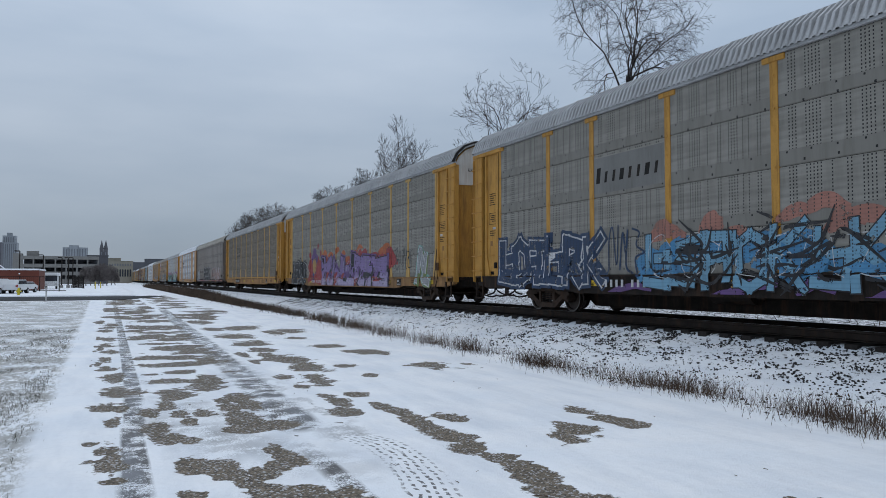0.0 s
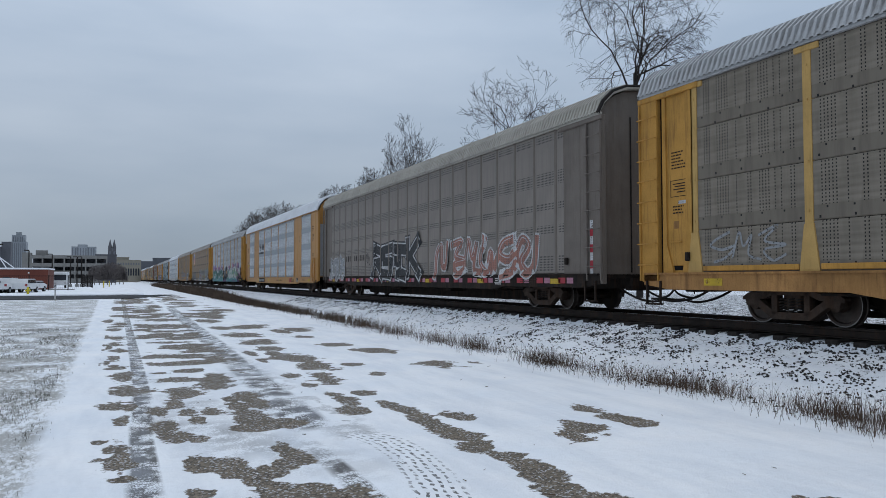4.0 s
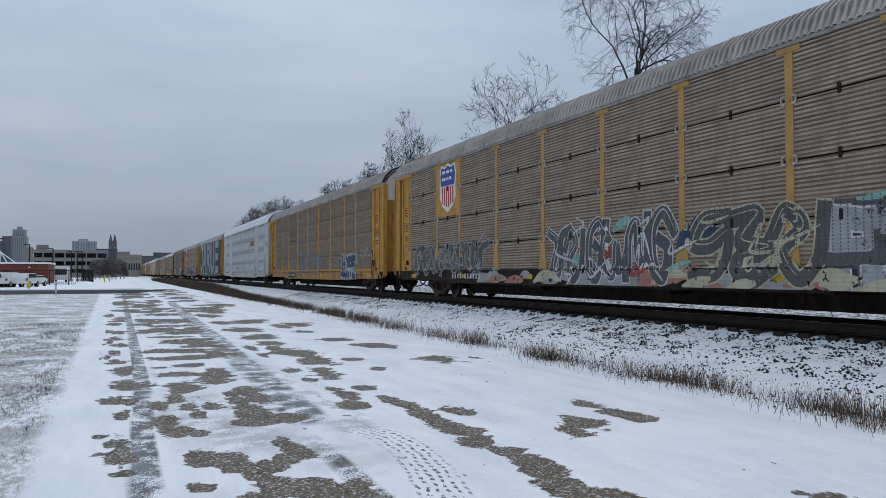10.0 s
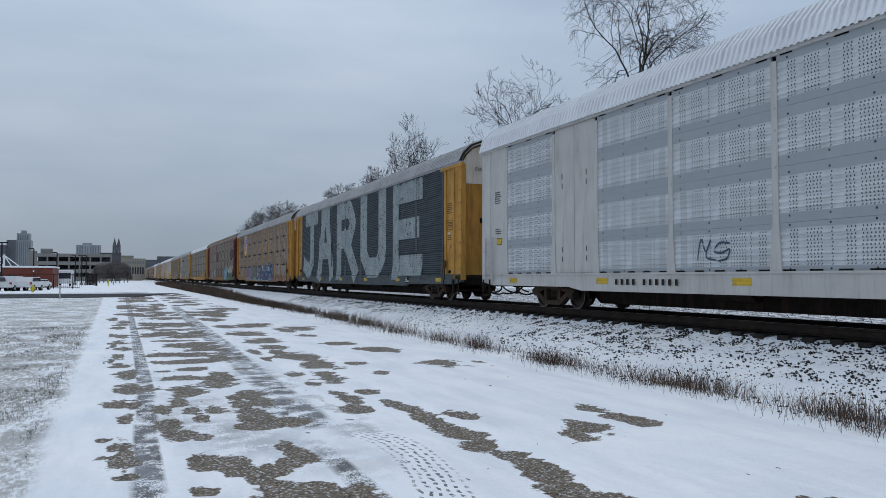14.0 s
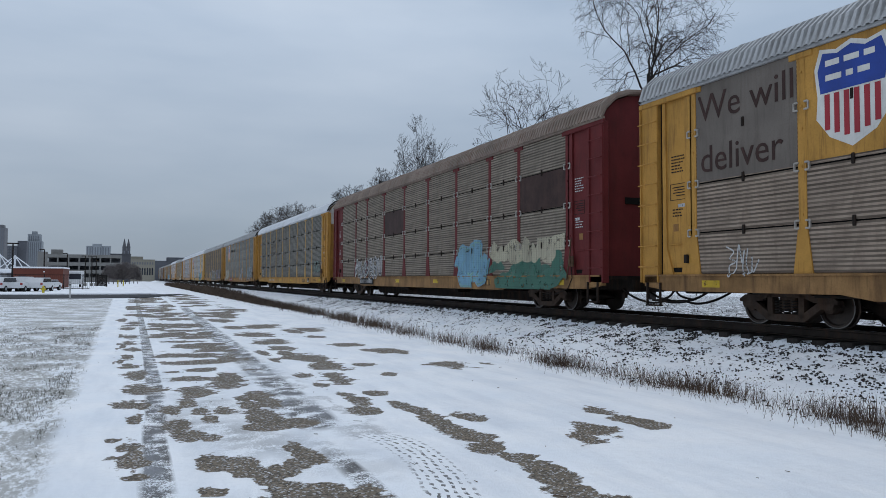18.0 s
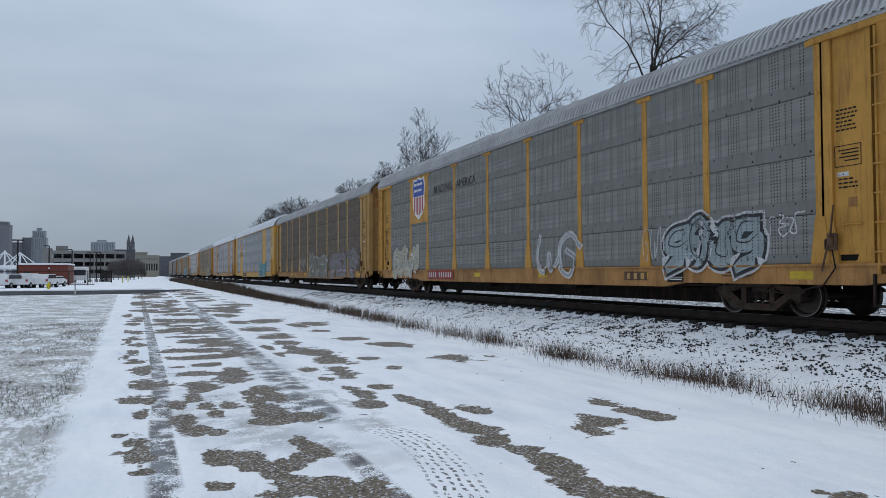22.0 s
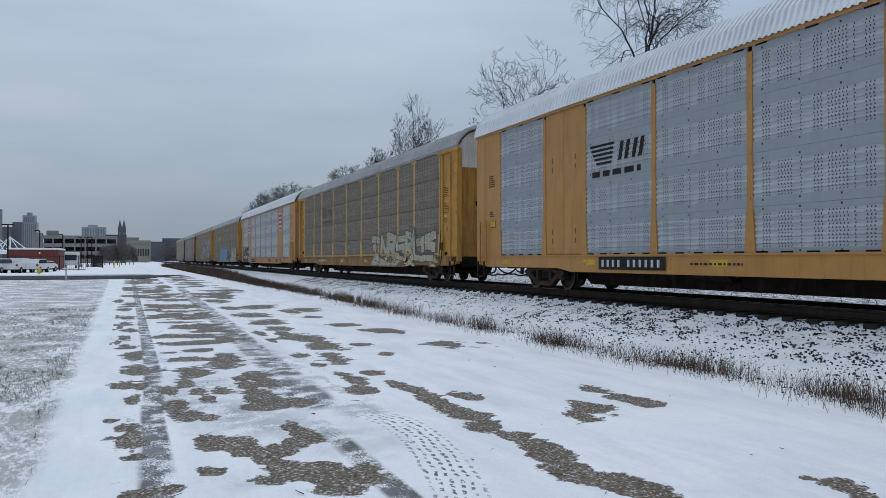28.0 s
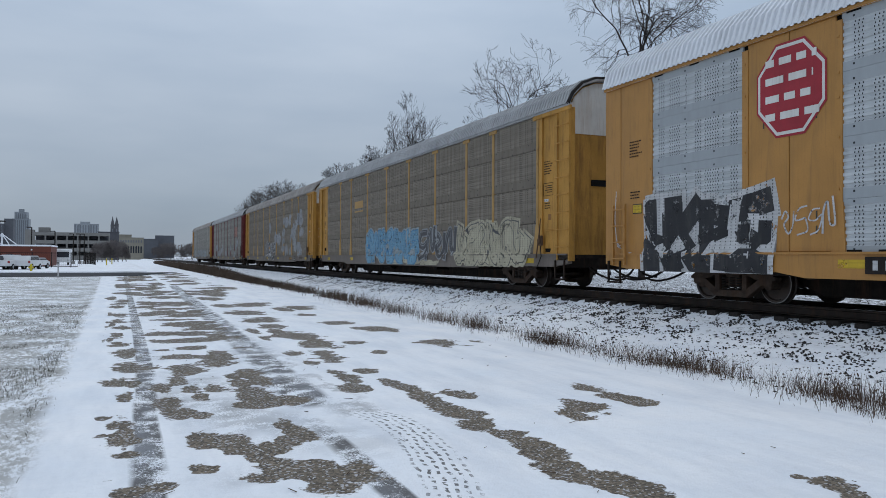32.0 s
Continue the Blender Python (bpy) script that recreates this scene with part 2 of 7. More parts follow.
def snowy_ground():
    """Snow over a worn gravel-surfaced trail, thin snow on grass, and dark track bed, by the ground's own map."""
    k = Net("snow_and_trail")
    at = k.node("Attribute")
    at.attribute_name = "cover"
    bare, grass, bed = k.node("SeparateColor", at.outputs["Color"]).outputs[:3]
    edge = k.math("SUBTRACT", k.noise(9.0, 6, None, 0.62), 0.5)
    bare_f = k.ramp(k.math("ADD", bare, k.math("MULTIPLY", edge, 1.1)), 0.45, 0.53)
    snow = k.mix(k.ramp(k.noise(0.9, 5), 0.3, 0.7), (0.83, 0.87, 0.92), (0.93, 0.94, 0.955))
    snow = k.mix(k.math("MULTIPLY", k.ramp(k.noise(14, 4), 0.5, 0.8), 0.2), snow, (0.6, 0.62, 0.66))
    grit = k.node("TexVoronoi", k.co, Scale=55.0).outputs["Color"]
    stone = k.mix(k.node("SeparateColor", grit).outputs[0], (0.03, 0.024, 0.018), (0.26, 0.21, 0.15))
    stone = k.mix(k.math("MULTIPLY", k.ramp(k.noise(1.6), 0.35, 0.7), 0.5), stone, (0.1, 0.083, 0.062))
    glint = k.math("GREATER_THAN", k.node("SeparateColor", grit).outputs[1], 0.88)
    stone = k.mix(k.math("MULTIPLY", glint, 0.65), stone, (0.6, 0.62, 0.66))
    speck = k.ramp(k.math("ADD", k.noise(60.0, 6, k.map((0.8, 0.6, 1.0)), 0.9), k.math("MULTIPLY", k.math("SUBTRACT", k.noise(3.0, 3), 0.5), 0.7)), 0.44, 0.5)
    snow = k.mix(k.math("MULTIPLY", k.math("MULTIPLY", speck, k.ramp(at.outputs["Alpha"], 0.15, 0.6)), 0.95), snow, (0.055, 0.05, 0.047))
    # rows of tread marks
    tr = k.node("Attribute")
    tr.attribute_name = "tread"
    tm, tu, tv = k.node("SeparateColor", tr.outputs["Color"]).outputs[:3]
    jog = k.math("MULTIPLY", k.noise(5.0, 4), 2.0)
    lane = k.math("ADD", k.math("MULTIPLY", tv, 2.6), k.math("MULTIPLY", k.noise(4.0, 4), 1.3))
    lug = k.math("LESS_THAN", k.math("FRACT", k.math("ADD", lane, 20.0)), 0.4)
    step = k.math("ADD", k.math("ADD", k.math("MULTIPLY", tu, 7.5), k.math("MULTIPLY", tv, 1.1)), jog)
    lug = k.math("MULTIPLY", lug, k.math("LESS_THAN", k.math("FRACT", step), 0.55))
    lug = k.math("MULTIPLY", lug, k.math("MULTIPLY", tm, k.math("GREATER_THAN", k.noise(13.0, 5, None, 0.7), 0.46)))
    snow = k.mix(k.math("MULTIPLY", lug, 0.95), snow, (0.1, 0.095, 0.09))
    # broad scuffs where the snow is packed and greyer
    scuff = k.ramp(k.noise(1.3, 6, k.map((1.7, 0.32, 1.0)), 0.62), 0.44, 0.7)
    snow = k.mix(k.math("MULTIPLY", scuff, 0.36), snow, (0.52, 0.57, 0.65))
    col = k.mix(bare_f, snow, stone)
    # blades of dead grass through thin snow
    gn = k.noise(12.0, 9, k.map((1.0, 0.4, 1.0)), 0.88)
    gw = k.math("ADD", gn, k.math("MULTIPLY", k.math("SUBTRACT", k.noise(0.8, 5, None, 0.65), 0.5), 0.5))
    gf = k.math("MULTIPLY", k.ramp(gw, 0.455, 0.53), grass)
    col = k.mix(k.math("MULTIPLY", gf, 0.78), col, k.mix(k.noise(3.0), (0.12, 0.112, 0.09), (0.27, 0.25, 0.2)))
    # oily bed between the snow
    bn = k.ramp(k.math("ADD", k.noise(6.5, 6, None, 0.7), k.math("MULTIPLY", bed, 0.62)), 0.64, 0.72)
    bf = k.math("MULTIPLY", bn, k.math("GREATER_THAN", bed, 0.02))
    col = k.mix(bf, col, k.mix(k.noise(18), (0.02, 0.018, 0.017), (0.07, 0.063, 0.06)))
    relief = k.math("ADD", k.math("MULTIPLY", k.noise(5, 6), 0.6), k.math("MULTIPLY", k.noise(60, 3), 0.25))
    k.bump(relief, 1.0, 0.035)
    return k.done(col, k.mix(bare_f, (0.6, 0.6, 0.6), (0.8, 0.8, 0.8)))


M = {}
M["snow_trail"] = snowy_ground()
M["asphalt"] = plain("wet_asphalt", (0.05, 0.052, 0.056), 0.95, 0, 0.3, 0.4, (0.4, 0.42, 0.45), 0.15, 0.3)
M["snow"] = plain("snow", (0.84, 0.86, 0.89), 0.6, 0, 0.06, 1.5, None, 0, 0.4, 12)
M["rail"] = plain("rail_steel", (0.035, 0.028, 0.024), 0.65, 0.2, 0.3, 3, RUST, 0.6)
M["railtop"] = plain("polished_rail", (0.35, 0.36, 0.38), 0.3, 0.9, 0.1)
M["tie"] = plain("oiled_wood", (0.022, 0.019, 0.017), 0.85, 0, 0.4, 4, (0.1, 0.09, 0.085), 0.5, 0.5)
M["stone"] = plain("ballast_stone", (0.035, 0.0329, 0.0315), 0.85, 0, 0.5, 6, (0.16, 0.15, 0.15), 0.4, 0.4)
M["weed"] = plain("dry_weed", (0.085, 0.057, 0.042), 0.9, 0, 0.5, 2, (0.18, 0.14, 0.105), 0.6)
M["brush"] = plain("brown_brush", (0.085, 0.063, 0.048), 0.95, 0, 0.5, 1, (0.15, 0.12, 0.095), 0.4)
M["grass_blade"] = plain("dead_grass", (0.085, 0.08, 0.058), 0.9, 0, 0.4, 2, (0.16, 0.15, 0.105), 0.6)
# paler than the near bark: the far thicket's haze is put into its colour
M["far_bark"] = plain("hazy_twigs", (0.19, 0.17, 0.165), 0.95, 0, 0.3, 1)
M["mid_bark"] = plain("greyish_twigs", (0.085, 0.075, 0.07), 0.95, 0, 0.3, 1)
M["bark"] = plain("bark", (0.042, 0.036, 0.033), 0.9, 0, 0.4, 3, None, 0, 0.3)
M["black"] = plain("black_steel", (0.022, 0.02, 0.019), 0.7, 0.2, 0.35, 4, RUST, 0.35)
M["under"] = plain("underframe_dirt", (0.02, 0.016, 0.0135), 0.8, 0.1, 0.4, 4, RUST, 0.5)
M["truck"] = plain("dusty_cast_iron", (0.058, 0.042, 0.033), 0.8, 0.1, 0.4, 5, RUST, 0.6, 0.2)
M["wheel"] = plain("wheel_steel", (0.05, 0.04, 0.034), 0.5, 0.5, 0.3, 5, RUST, 0.5)
M["tread"] = plain("wheel_tread", (0.2, 0.19, 0.18), 0.45, 0.5, 0.2)
M["spring"] = plain("spring_steel", (0.035, 0.03, 0.027), 0.6, 0.4)
YEL = (0.465, 0.243, 0.056)
M["yellow"] = plain("weathered_yellow", YEL, 0.6, 0, 0.2, 1.2, (0.17, 0.085, 0.035), 0.9, 0.1)
M["yellow_new"] = plain("clean_yellow", (0.42, 0.205, 0.05), 0.5, 0, 0.1, 1.2, (0.24, 0.125, 0.045), 0.55)
M["yellow_bright"] = plain("bright_yellow", (0.55, 0.3, 0.042), 0.5, 0, 0.1, 1.2, (0.35, 0.2, 0.06), 0.3)
M["yellow_post"] = plain("sun_bleached_yellow", (0.5, 0.315, 0.11), 0.6, 0, 0.15, 1.5, (0.2, 0.13, 0.06), 0.5)
M["yellow_pale"] = plain("faded_yellow", (0.42, 0.255, 0.095), 0.65, 0, 0.15, 1.5, (0.2, 0.14, 0.08), 0.5)
M["orange"] = plain("faded_orange", (0.36, 0.185, 0.065), 0.6, 0, 0.3, 1.5, (0.13, 0.062, 0.028), 0.85)
M["sill_rust"] = plain("rust_stained_sill", (0.27, 0.15, 0.062), 0.65, 0, 0.3, 1.8, (0.07, 0.038, 0.022), 0.85, 0.2)
M["grey_post"] = plain("pale_grey_paint", (0.38, 0.37, 0.34), 0.6, 0, 0.15, 1.5, (0.2, 0.17, 0.13), 0.5)
M["red"] = plain("oxide_red", (0.13, 0.022, 0.022), 0.6, 0, 0.2, 1.5, (0.06, 0.02, 0.018), 0.5)
M["brown"] = plain("brown_paint", (0.17, 0.145, 0.125), 0.65, 0, 0.15, 1.2, (0.09, 0.07, 0.055), 0.5)
M["white_car"] = plain("white_paint", (0.475, 0.462, 0.445), 0.5, 0, 0.09, 1.2, (0.27, 0.23, 0.19), 0.55)
M["white_end"] = plain("white_cap_paint", (0.62, 0.6, 0.56), 0.55, 0, 0.1, 2, (0.35, 0.2, 0.1), 0.5)
M["galv_end"] = plain("galvanised", (0.42, 0.45, 0.48), 0.4, 0.5, 0.15, 1.5, (0.3, 0.27, 0.22), 0.4)
M["roof"] = plain("roof_galvanised", (0.4, 0.405, 0.41), 0.5, 0.2, 0.15, 0.8, (0.15, 0.13, 0.11), 0.5)
M["roof_dirty"] = plain("roof_dirty", (0.388, 0.362, 0.338), 0.6, 0.1, 0.2, 0.8, (0.12, 0.09, 0.07), 0.7)
M["roof_rust"] = plain("roof_rusty", (0.27, 0.215, 0.178), 0.6, 0.1, 0.25, 0.8, (0.16, 0.08, 0.05), 0.8)
M["roof_white"] = plain("roof_snow_white", (0.72, 0.74, 0.77), 0.45, 0.1, 0.08, 0.8, (0.5, 0.5, 0.5), 0.4)
M["roof_tan"] = plain("roof_tan", (0.414, 0.391, 0.345), 0.6, 0.1, 0.12, 0.8, (0.2, 0.17, 0.14), 0.5)
M["plate_grey"] = plain("plate_grey", (0.2, 0.196, 0.184), 0.55, 0.1, 0.15, 0.8, (0.12, 0.11, 0.098), 0.5)
M["p_grey"] = perforated("panel_grey", (0.25, 0.238, 0.212), (0.125, 0.113, 0.095), 0.55)
M["p_light"] = perforated("panel_light", (0.385, 0.4, 0.408), (0.22, 0.21, 0.19), 0.45)
M["p_dark"] = perforated("panel_dark", (0.213, 0.185, 0.15), (0.095, 0.08, 0.064), 0.6)
M["p_brown"] = perforated("panel_brown", (0.215, 0.17, 0.13), (0.08, 0.063, 0.05), 0.6)
M["p_white"] = perforated("panel_white", (0.52, 0.54, 0.555), (0.31, 0.325, 0.335), 0.4, (0.3, 0.325, 0.35))
M["p_white_plain"] = perforated("panel_white_plain", (0.47, 0.49, 0.5), (0.28, 0.29, 0.3), 0.4, (0.35, 0.375, 0.39))
M["p_silver"] = perforated("panel_silver", (0.385, 0.405, 0.425), (0.23, 0.245, 0.255), 0.4, (0.29, 0.315, 0.335))
M["p_umber"] = perforated("panel_umber", (0.155, 0.126, 0.1), (0.08, 0.065, 0.052), 0.6)
M["p_slaty"] = perforated("panel_slaty", (0.218, 0.22, 0.205), (0.11, 0.105, 0.09), 0.55)
M["vent"] = vented("panel_vented_brown", (0.21, 0.18, 0.155))
M["kick"] = plain("plaque_brown", (0.05, 0.028, 0.024), 0.6, 0, 0.3, 3, (0.1, 0.05, 0.04), 0.5)
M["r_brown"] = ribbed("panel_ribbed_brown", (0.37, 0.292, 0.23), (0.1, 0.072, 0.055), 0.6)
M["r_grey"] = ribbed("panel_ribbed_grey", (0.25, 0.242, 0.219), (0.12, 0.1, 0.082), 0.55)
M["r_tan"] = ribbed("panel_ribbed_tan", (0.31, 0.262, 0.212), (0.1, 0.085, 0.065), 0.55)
# near black: the shade inside cars, seams and slots is put into the colour
M["inner"] = plain("inside_shade_black", (0.01, 0.0095, 0.009), 0.9)


# ---- building helpers ----
def mesh_of(bm, name):
    me = bpy.data.meshes.new(name)
    bm.to_mesh(me)
    bm.free()
    return me


def part(name, bm, material, parent, label="", at=None):
    """Link a bmesh (or a mesh) as one mesh object under a thing or a part."""
    me = mesh_of(bm, name) if isinstance(bm, bmesh.types.BMesh) else bm
    ob = new(name, me)
    if not me.materials:
        me.materials.append(material)
    if me.materials[0] is not material:
        ob.material_slots[0].link = "OBJECT"
        ob.material_slots[0].material = material
    ob.parent = parent
    if at is not None:
        ob.location = at
    if label:
        ob["label"] = label
    return ob


def thing(name, at, label, category, group="", kind=""):
    ob = new(name)
    ob.location = at
    return tagged(ob, label, category, group, kind)


def box(bm, x0, x1, y0, y1, z0, z1, bevel=0.0):
    g = bmesh.ops.create_cube(bm, size=1.0, matrix=Matrix.Translation(((x0 + x1) / 2, (y0 + y1) / 2, (z0 + z1) / 2)) @ Matrix.Diagonal((x1 - x0, y1 - y0, z1 - z0, 1)))
    if bevel:
        es = list({e for v in g["verts"] for e in v.link_edges})
        bmesh.ops.bevel(bm, geom=es, offset=bevel, segments=1, affect="EDGES", profile=0.5)
    return bm


def boxes(*rows, bevel=0.0):
    bm = bmesh.new()
    for r in rows:
        box(bm, *r, bevel=bevel)
    return bm


def prism(pts, axis, a, b):
    """A solid from an outline swept along an axis; the outline's two numbers are the other axes in order."""
    bm = bmesh.new()

    def p(u, v, w):
        return {"x": (w, u, v), "y": (u, w, v), "z": (u, v, w)}[axis]
    lo = [bm.verts.new(p(u, v, a)) for u, v in pts]
    hi = [bm.verts.new(p(u, v, b)) for u, v in pts]
    n = len(pts)
    bm.faces.new(lo)
    bm.faces.new(hi[::-1])
    for i in range(n):
        bm.faces.new((lo[i], hi[i], hi[(i + 1) % n], lo[(i + 1) % n]))
    bmesh.ops.recalc_face_normals(bm, faces=bm.faces)
    return bm


def tube(bm, a, b, r0, r1=None, sides=6, caps=True):
    a, b = Vector(a), Vector(b)
    d = b - a
    g = bmesh.ops.create_cone(bm, cap_ends=caps, segments=sides, radius1=r0, radius2=r0 if r1 is None else r1, depth=d.length)
    m = Matrix.Translation((a + b) / 2) @ d.to_track_quat("Z", "Y").to_matrix().to_4x4()
    bmesh.ops.transform(bm, matrix=m, verts=g["verts"])
    return bm


def swept(pts, r, sides=6):
    """A bent rod of one piece through the points."""
    bm = bmesh.new()
    pts = [Vector(p) for p in pts]
    rings = []
    for i, p in enumerate(pts):
        d = (pts[min(i + 1, len(pts) - 1)] - pts[max(i - 1, 0)]).normalized()
        u = d.cross(Vector((0.31, 0.2, 0.93))).normalized()
        v = d.cross(u)
        rings.append([bm.verts.new(p + (u * math.cos(a * math.tau / sides) + v * math.sin(a * math.tau / sides)) * r) for a in range(sides)])
    for a, b in zip(rings, rings[1:]):
        for i in range(sides):
            bm.faces.new((a[i], a[(i + 1) % sides], b[(i + 1) % sides], b[i]))
    bm.faces.new(rings[0])
    bm.faces.new(rings[-1])
    bmesh.ops.recalc_face_normals(bm, faces=bm.faces)
    return bm


def raw(name, verts, faces, smooth=False):
    me = bpy.data.meshes.new(name)
    me.from_pydata(verts, [], faces)
    if smooth:
        me.polygons.foreach_set("use_smooth", [True] * len(me.polygons))
    me.update()
    return me


# ---- the ground: one sheet ----
RAIL_TOP, TRACK_X = 0.75, 12.26


@functools.lru_cache(None)
def lattice(seed, n=256):
    return np.random.RandomState(seed).rand(n, n)


def value_noise(x, y, seed):
    tab = lattice(seed)
    xi, yi = np.floor(x).astype(int), np.floor(y).astype(int)
    fx, fy = x - xi, y - yi
    fx, fy = fx * fx * (3 - 2 * fx), fy * fy * (3 - 2 * fy)
    g = lambda i, j: tab[(xi + i) % 256, (yi + j) % 256]
    return (g(0, 0) * (1 - fx) + g(1, 0) * fx) * (1 - fy) + (g(0, 1) * (1 - fx) + g(1, 1) * fx) * fy


def fbm(x, y, seed, octaves=4):
    s, a, t = 0.0, 0.5, 0.0
    for k in range(octaves):
        s, t = s + a * value_noise(x * 2 ** k, y * 2 ** k, seed + k), t + a
        a *= 0.5
    return s / t


# bare patches on the trail: middle and half sizes
PATCHES_LEFT = [(0.03, 7.39, 0.13, 0.67), (-0.01, 7.7, 0.13, 0.25), (-0.04, 10.43, 0.18, 0.33), (0.15, 10.26, 0.1, 0.37), (0.06, 9.33, 0.1, 0.46), (0.06, 5.52, 0.1, 0.19), (0.28, 5.58, 0.1, 0.17),
                (0.48, 8.62, 0.14, 0.4), (0.58, 8.1, 0.16, 0.36), (0.76, 7.94, 0.12, 0.2), (0.47, 9.77, 0.13, 0.34), (0.69, 10.13, 0.14, 0.37), (0.79, 9.59, 0.14, 0.34), (1.06, 9.61, 0.16, 0.34),
                (-0.16, 8.17, 0.06, 0.12), (-0.16, 7.4, 0.05, 0.1), (-0.07, 5.89, 0.05, 0.07), (0.06, 6.61, 0.08, 0.1), (0.6, 5.96, 0.1, 0.13), (0.86, 8.93, 0.1, 0.25)]
PATCHES_MID = [(1.39, 9.84, 0.18, 0.71), (1.62, 10.13, 0.2, 0.67), (1.43, 8.96, 0.2, 0.52), (1.39, 8.31, 0.24, 0.26), (1.72, 8.45, 0.2, 0.27), (0.68, 6.85, 0.11, 0.26), (0.88, 6.7, 0.14, 0.21),
               (0.95, 6.37, 0.14, 0.16), (1.05, 6.17, 0.12, 0.17), (1.2, 6.35, 0.12, 0.19), (1.34, 6.51, 0.1, 0.17), (1.46, 7.22, 0.11, 0.25), (1.51, 6.78, 0.13, 0.29),
               (0.97, 5.56, 0.16, 0.16), (1.17, 5.72, 0.17, 0.27), (1.38, 5.51, 0.2, 0.38), (1.6, 5.38, 0.2, 0.31), (1.36, 5.11, 0.2, 0.23)]
PATCHES_STREAK = [(2.77, 9.86, 0.17, 0.47), (2.67, 8.86, 0.15, 0.38), (3.19, 9.09, 0.11, 0.38), (3.24, 8.62, 0.13, 0.4), (3.22, 8.02, 0.17, 0.46), (3.24, 7.47, 0.2, 0.52), (3.27, 6.98, 0.17, 0.4), (3.16, 6.46, 0.18, 0.33),
                  (3.19, 6.08, 0.19, 0.33), (3.22, 5.66, 0.17, 0.31), (3.19, 5.33, 0.18, 0.31), (3.15, 4.9, 0.19, 0.28), (3.26, 4.61, 0.19, 0.25), (3.32, 4.36, 0.18, 0.2), (3.28, 4.11, 0.15, 0.16), (3.66, 8.03, 0.16, 0.34)]
PATCHES_SIDE = [(5.32, 8.01, 0.17, 0.22), (5.3, 7.71, 0.15, 0.24), (5.24, 7.29, 0.18, 0.29), (5.29, 7.08, 0.18, 0.29), (5.33, 6.84, 0.18, 0.21), (4.62, 6.94, 0.24, 0.35), (4.28, 6.57, 0.17, 0.23),
                (4.61, 4.08, 0.06, 0.05), (4.7, 3.93, 0.12, 0.07), (4.67, 3.77, 0.14, 0.1), (4.63, 3.57, 0.16, 0.12)]
PATCHES_FAR = [(3.16, 10.12, 0.18, 0.3), (0.87, 11.12, 0.21, 0.48), (1.33, 11.86, 0.24, 0.44), (0.14, 11.7, 0.27, 0.54), (0.07, 13.31, 0.19, 0.69),
               (-0.04, 15.08, 0.08, 0.29), (-0.07, 16.47, 0.1, 0.46), (-0.17, 15.74, 0.06, 0.42), (0.06, 18.36, 0.17, 0.43), (-0.07, 20.33, 0.16, 0.53),
               (-0, 22.24, 0.18, 0.64), (-0.18, 19.37, 0.06, 0.48), (-0.09, 25.99, 0.21, 0.87), (0.08, 29.17, 0.23, 1.1), (-0.31, 31.29, 0.17, 1.26)]
PATCHES_LANE = [(1.46, 12.56, 0.26, 0.66), (0.96, 12.71, 0.43, 0.28), (1.18, 13.82, 0.28, 0.27), (0.88, 15.08, 0.46, 0.31), (1.38, 14.97, 0.31, 0.23),
                (1.29, 16.48, 0.68, 0.37), (0.76, 16.71, 0.23, 0.38), (1.46, 18.66, 0.51, 0.73), (1.71, 17.94, 0.31, 0.45), (1.17, 20.15, 0.41, 0.42),
                (0.86, 22.3, 0.45, 0.51), (1.54, 21.57, 0.59, 0.64), (1.42, 24.5, 0.75, 0.62), (2.05, 23.19, 0.32, 0.56), (0.95, 27.07, 0.37, 0.75),
                (1.77, 27.38, 0.75, 0.77), (1.61, 31.33, 0.74, 1.01), (2.52, 33.81, 0.7, 0.99), (1.63, 36.43, 0.74, 0.9), (1.79, 15.9, 0.2, 0.71)]
PATCHES_BEYOND = [(3.25, 21.95, 0.54, 1.1), (3.29, 19.43, 0.42, 0.7), (3.13, 25.5, 0.32, 0.88), (3.14, 29.81, 0.52, 1.2), (5.17, 23.73, 0.48, 1.06),
                  (4.6, 23.13, 0.25, 1), (2.57, 16.58, 0.15, 0.5), (2.58, 14.88, 0.1, 0.41), (4.92, 17.84, 0.4, 0.46), (5.23, 16.13, 0.43, 0.51),
                  (5.51, 15.59, 0.14, 0.36), (4.03, 13.62, 0.22, 0.36), (4, 12.02, 0.16, 0.28), (5.61, 13.15, 0.43, 0.53), (6.24, 12.98, 0.16, 0.17),
                  (2.66, 12.43, 0.16, 0.36), (2.67, 11.27, 0.1, 0.24), (3.99, 25.77, 0.73, 0.91), (3.18, 17.61, 0.28, 0.72), (4.73, 20.64, 0.23, 0.4),
                  (3.33, 13.63, 0.4, 0.88), (3.32, 15.25, 0.39, 0.87), (3.08, 12.02, 0.25, 0.83), (3.11, 16.21, 0.16, 0.61)]


def spaced(*stretches):
    out = []
    for a, b, n in stretches:
        out += list(np.linspace(a, b, n, endpoint=False))
    return np.array(out + [stretches[-1][1]])


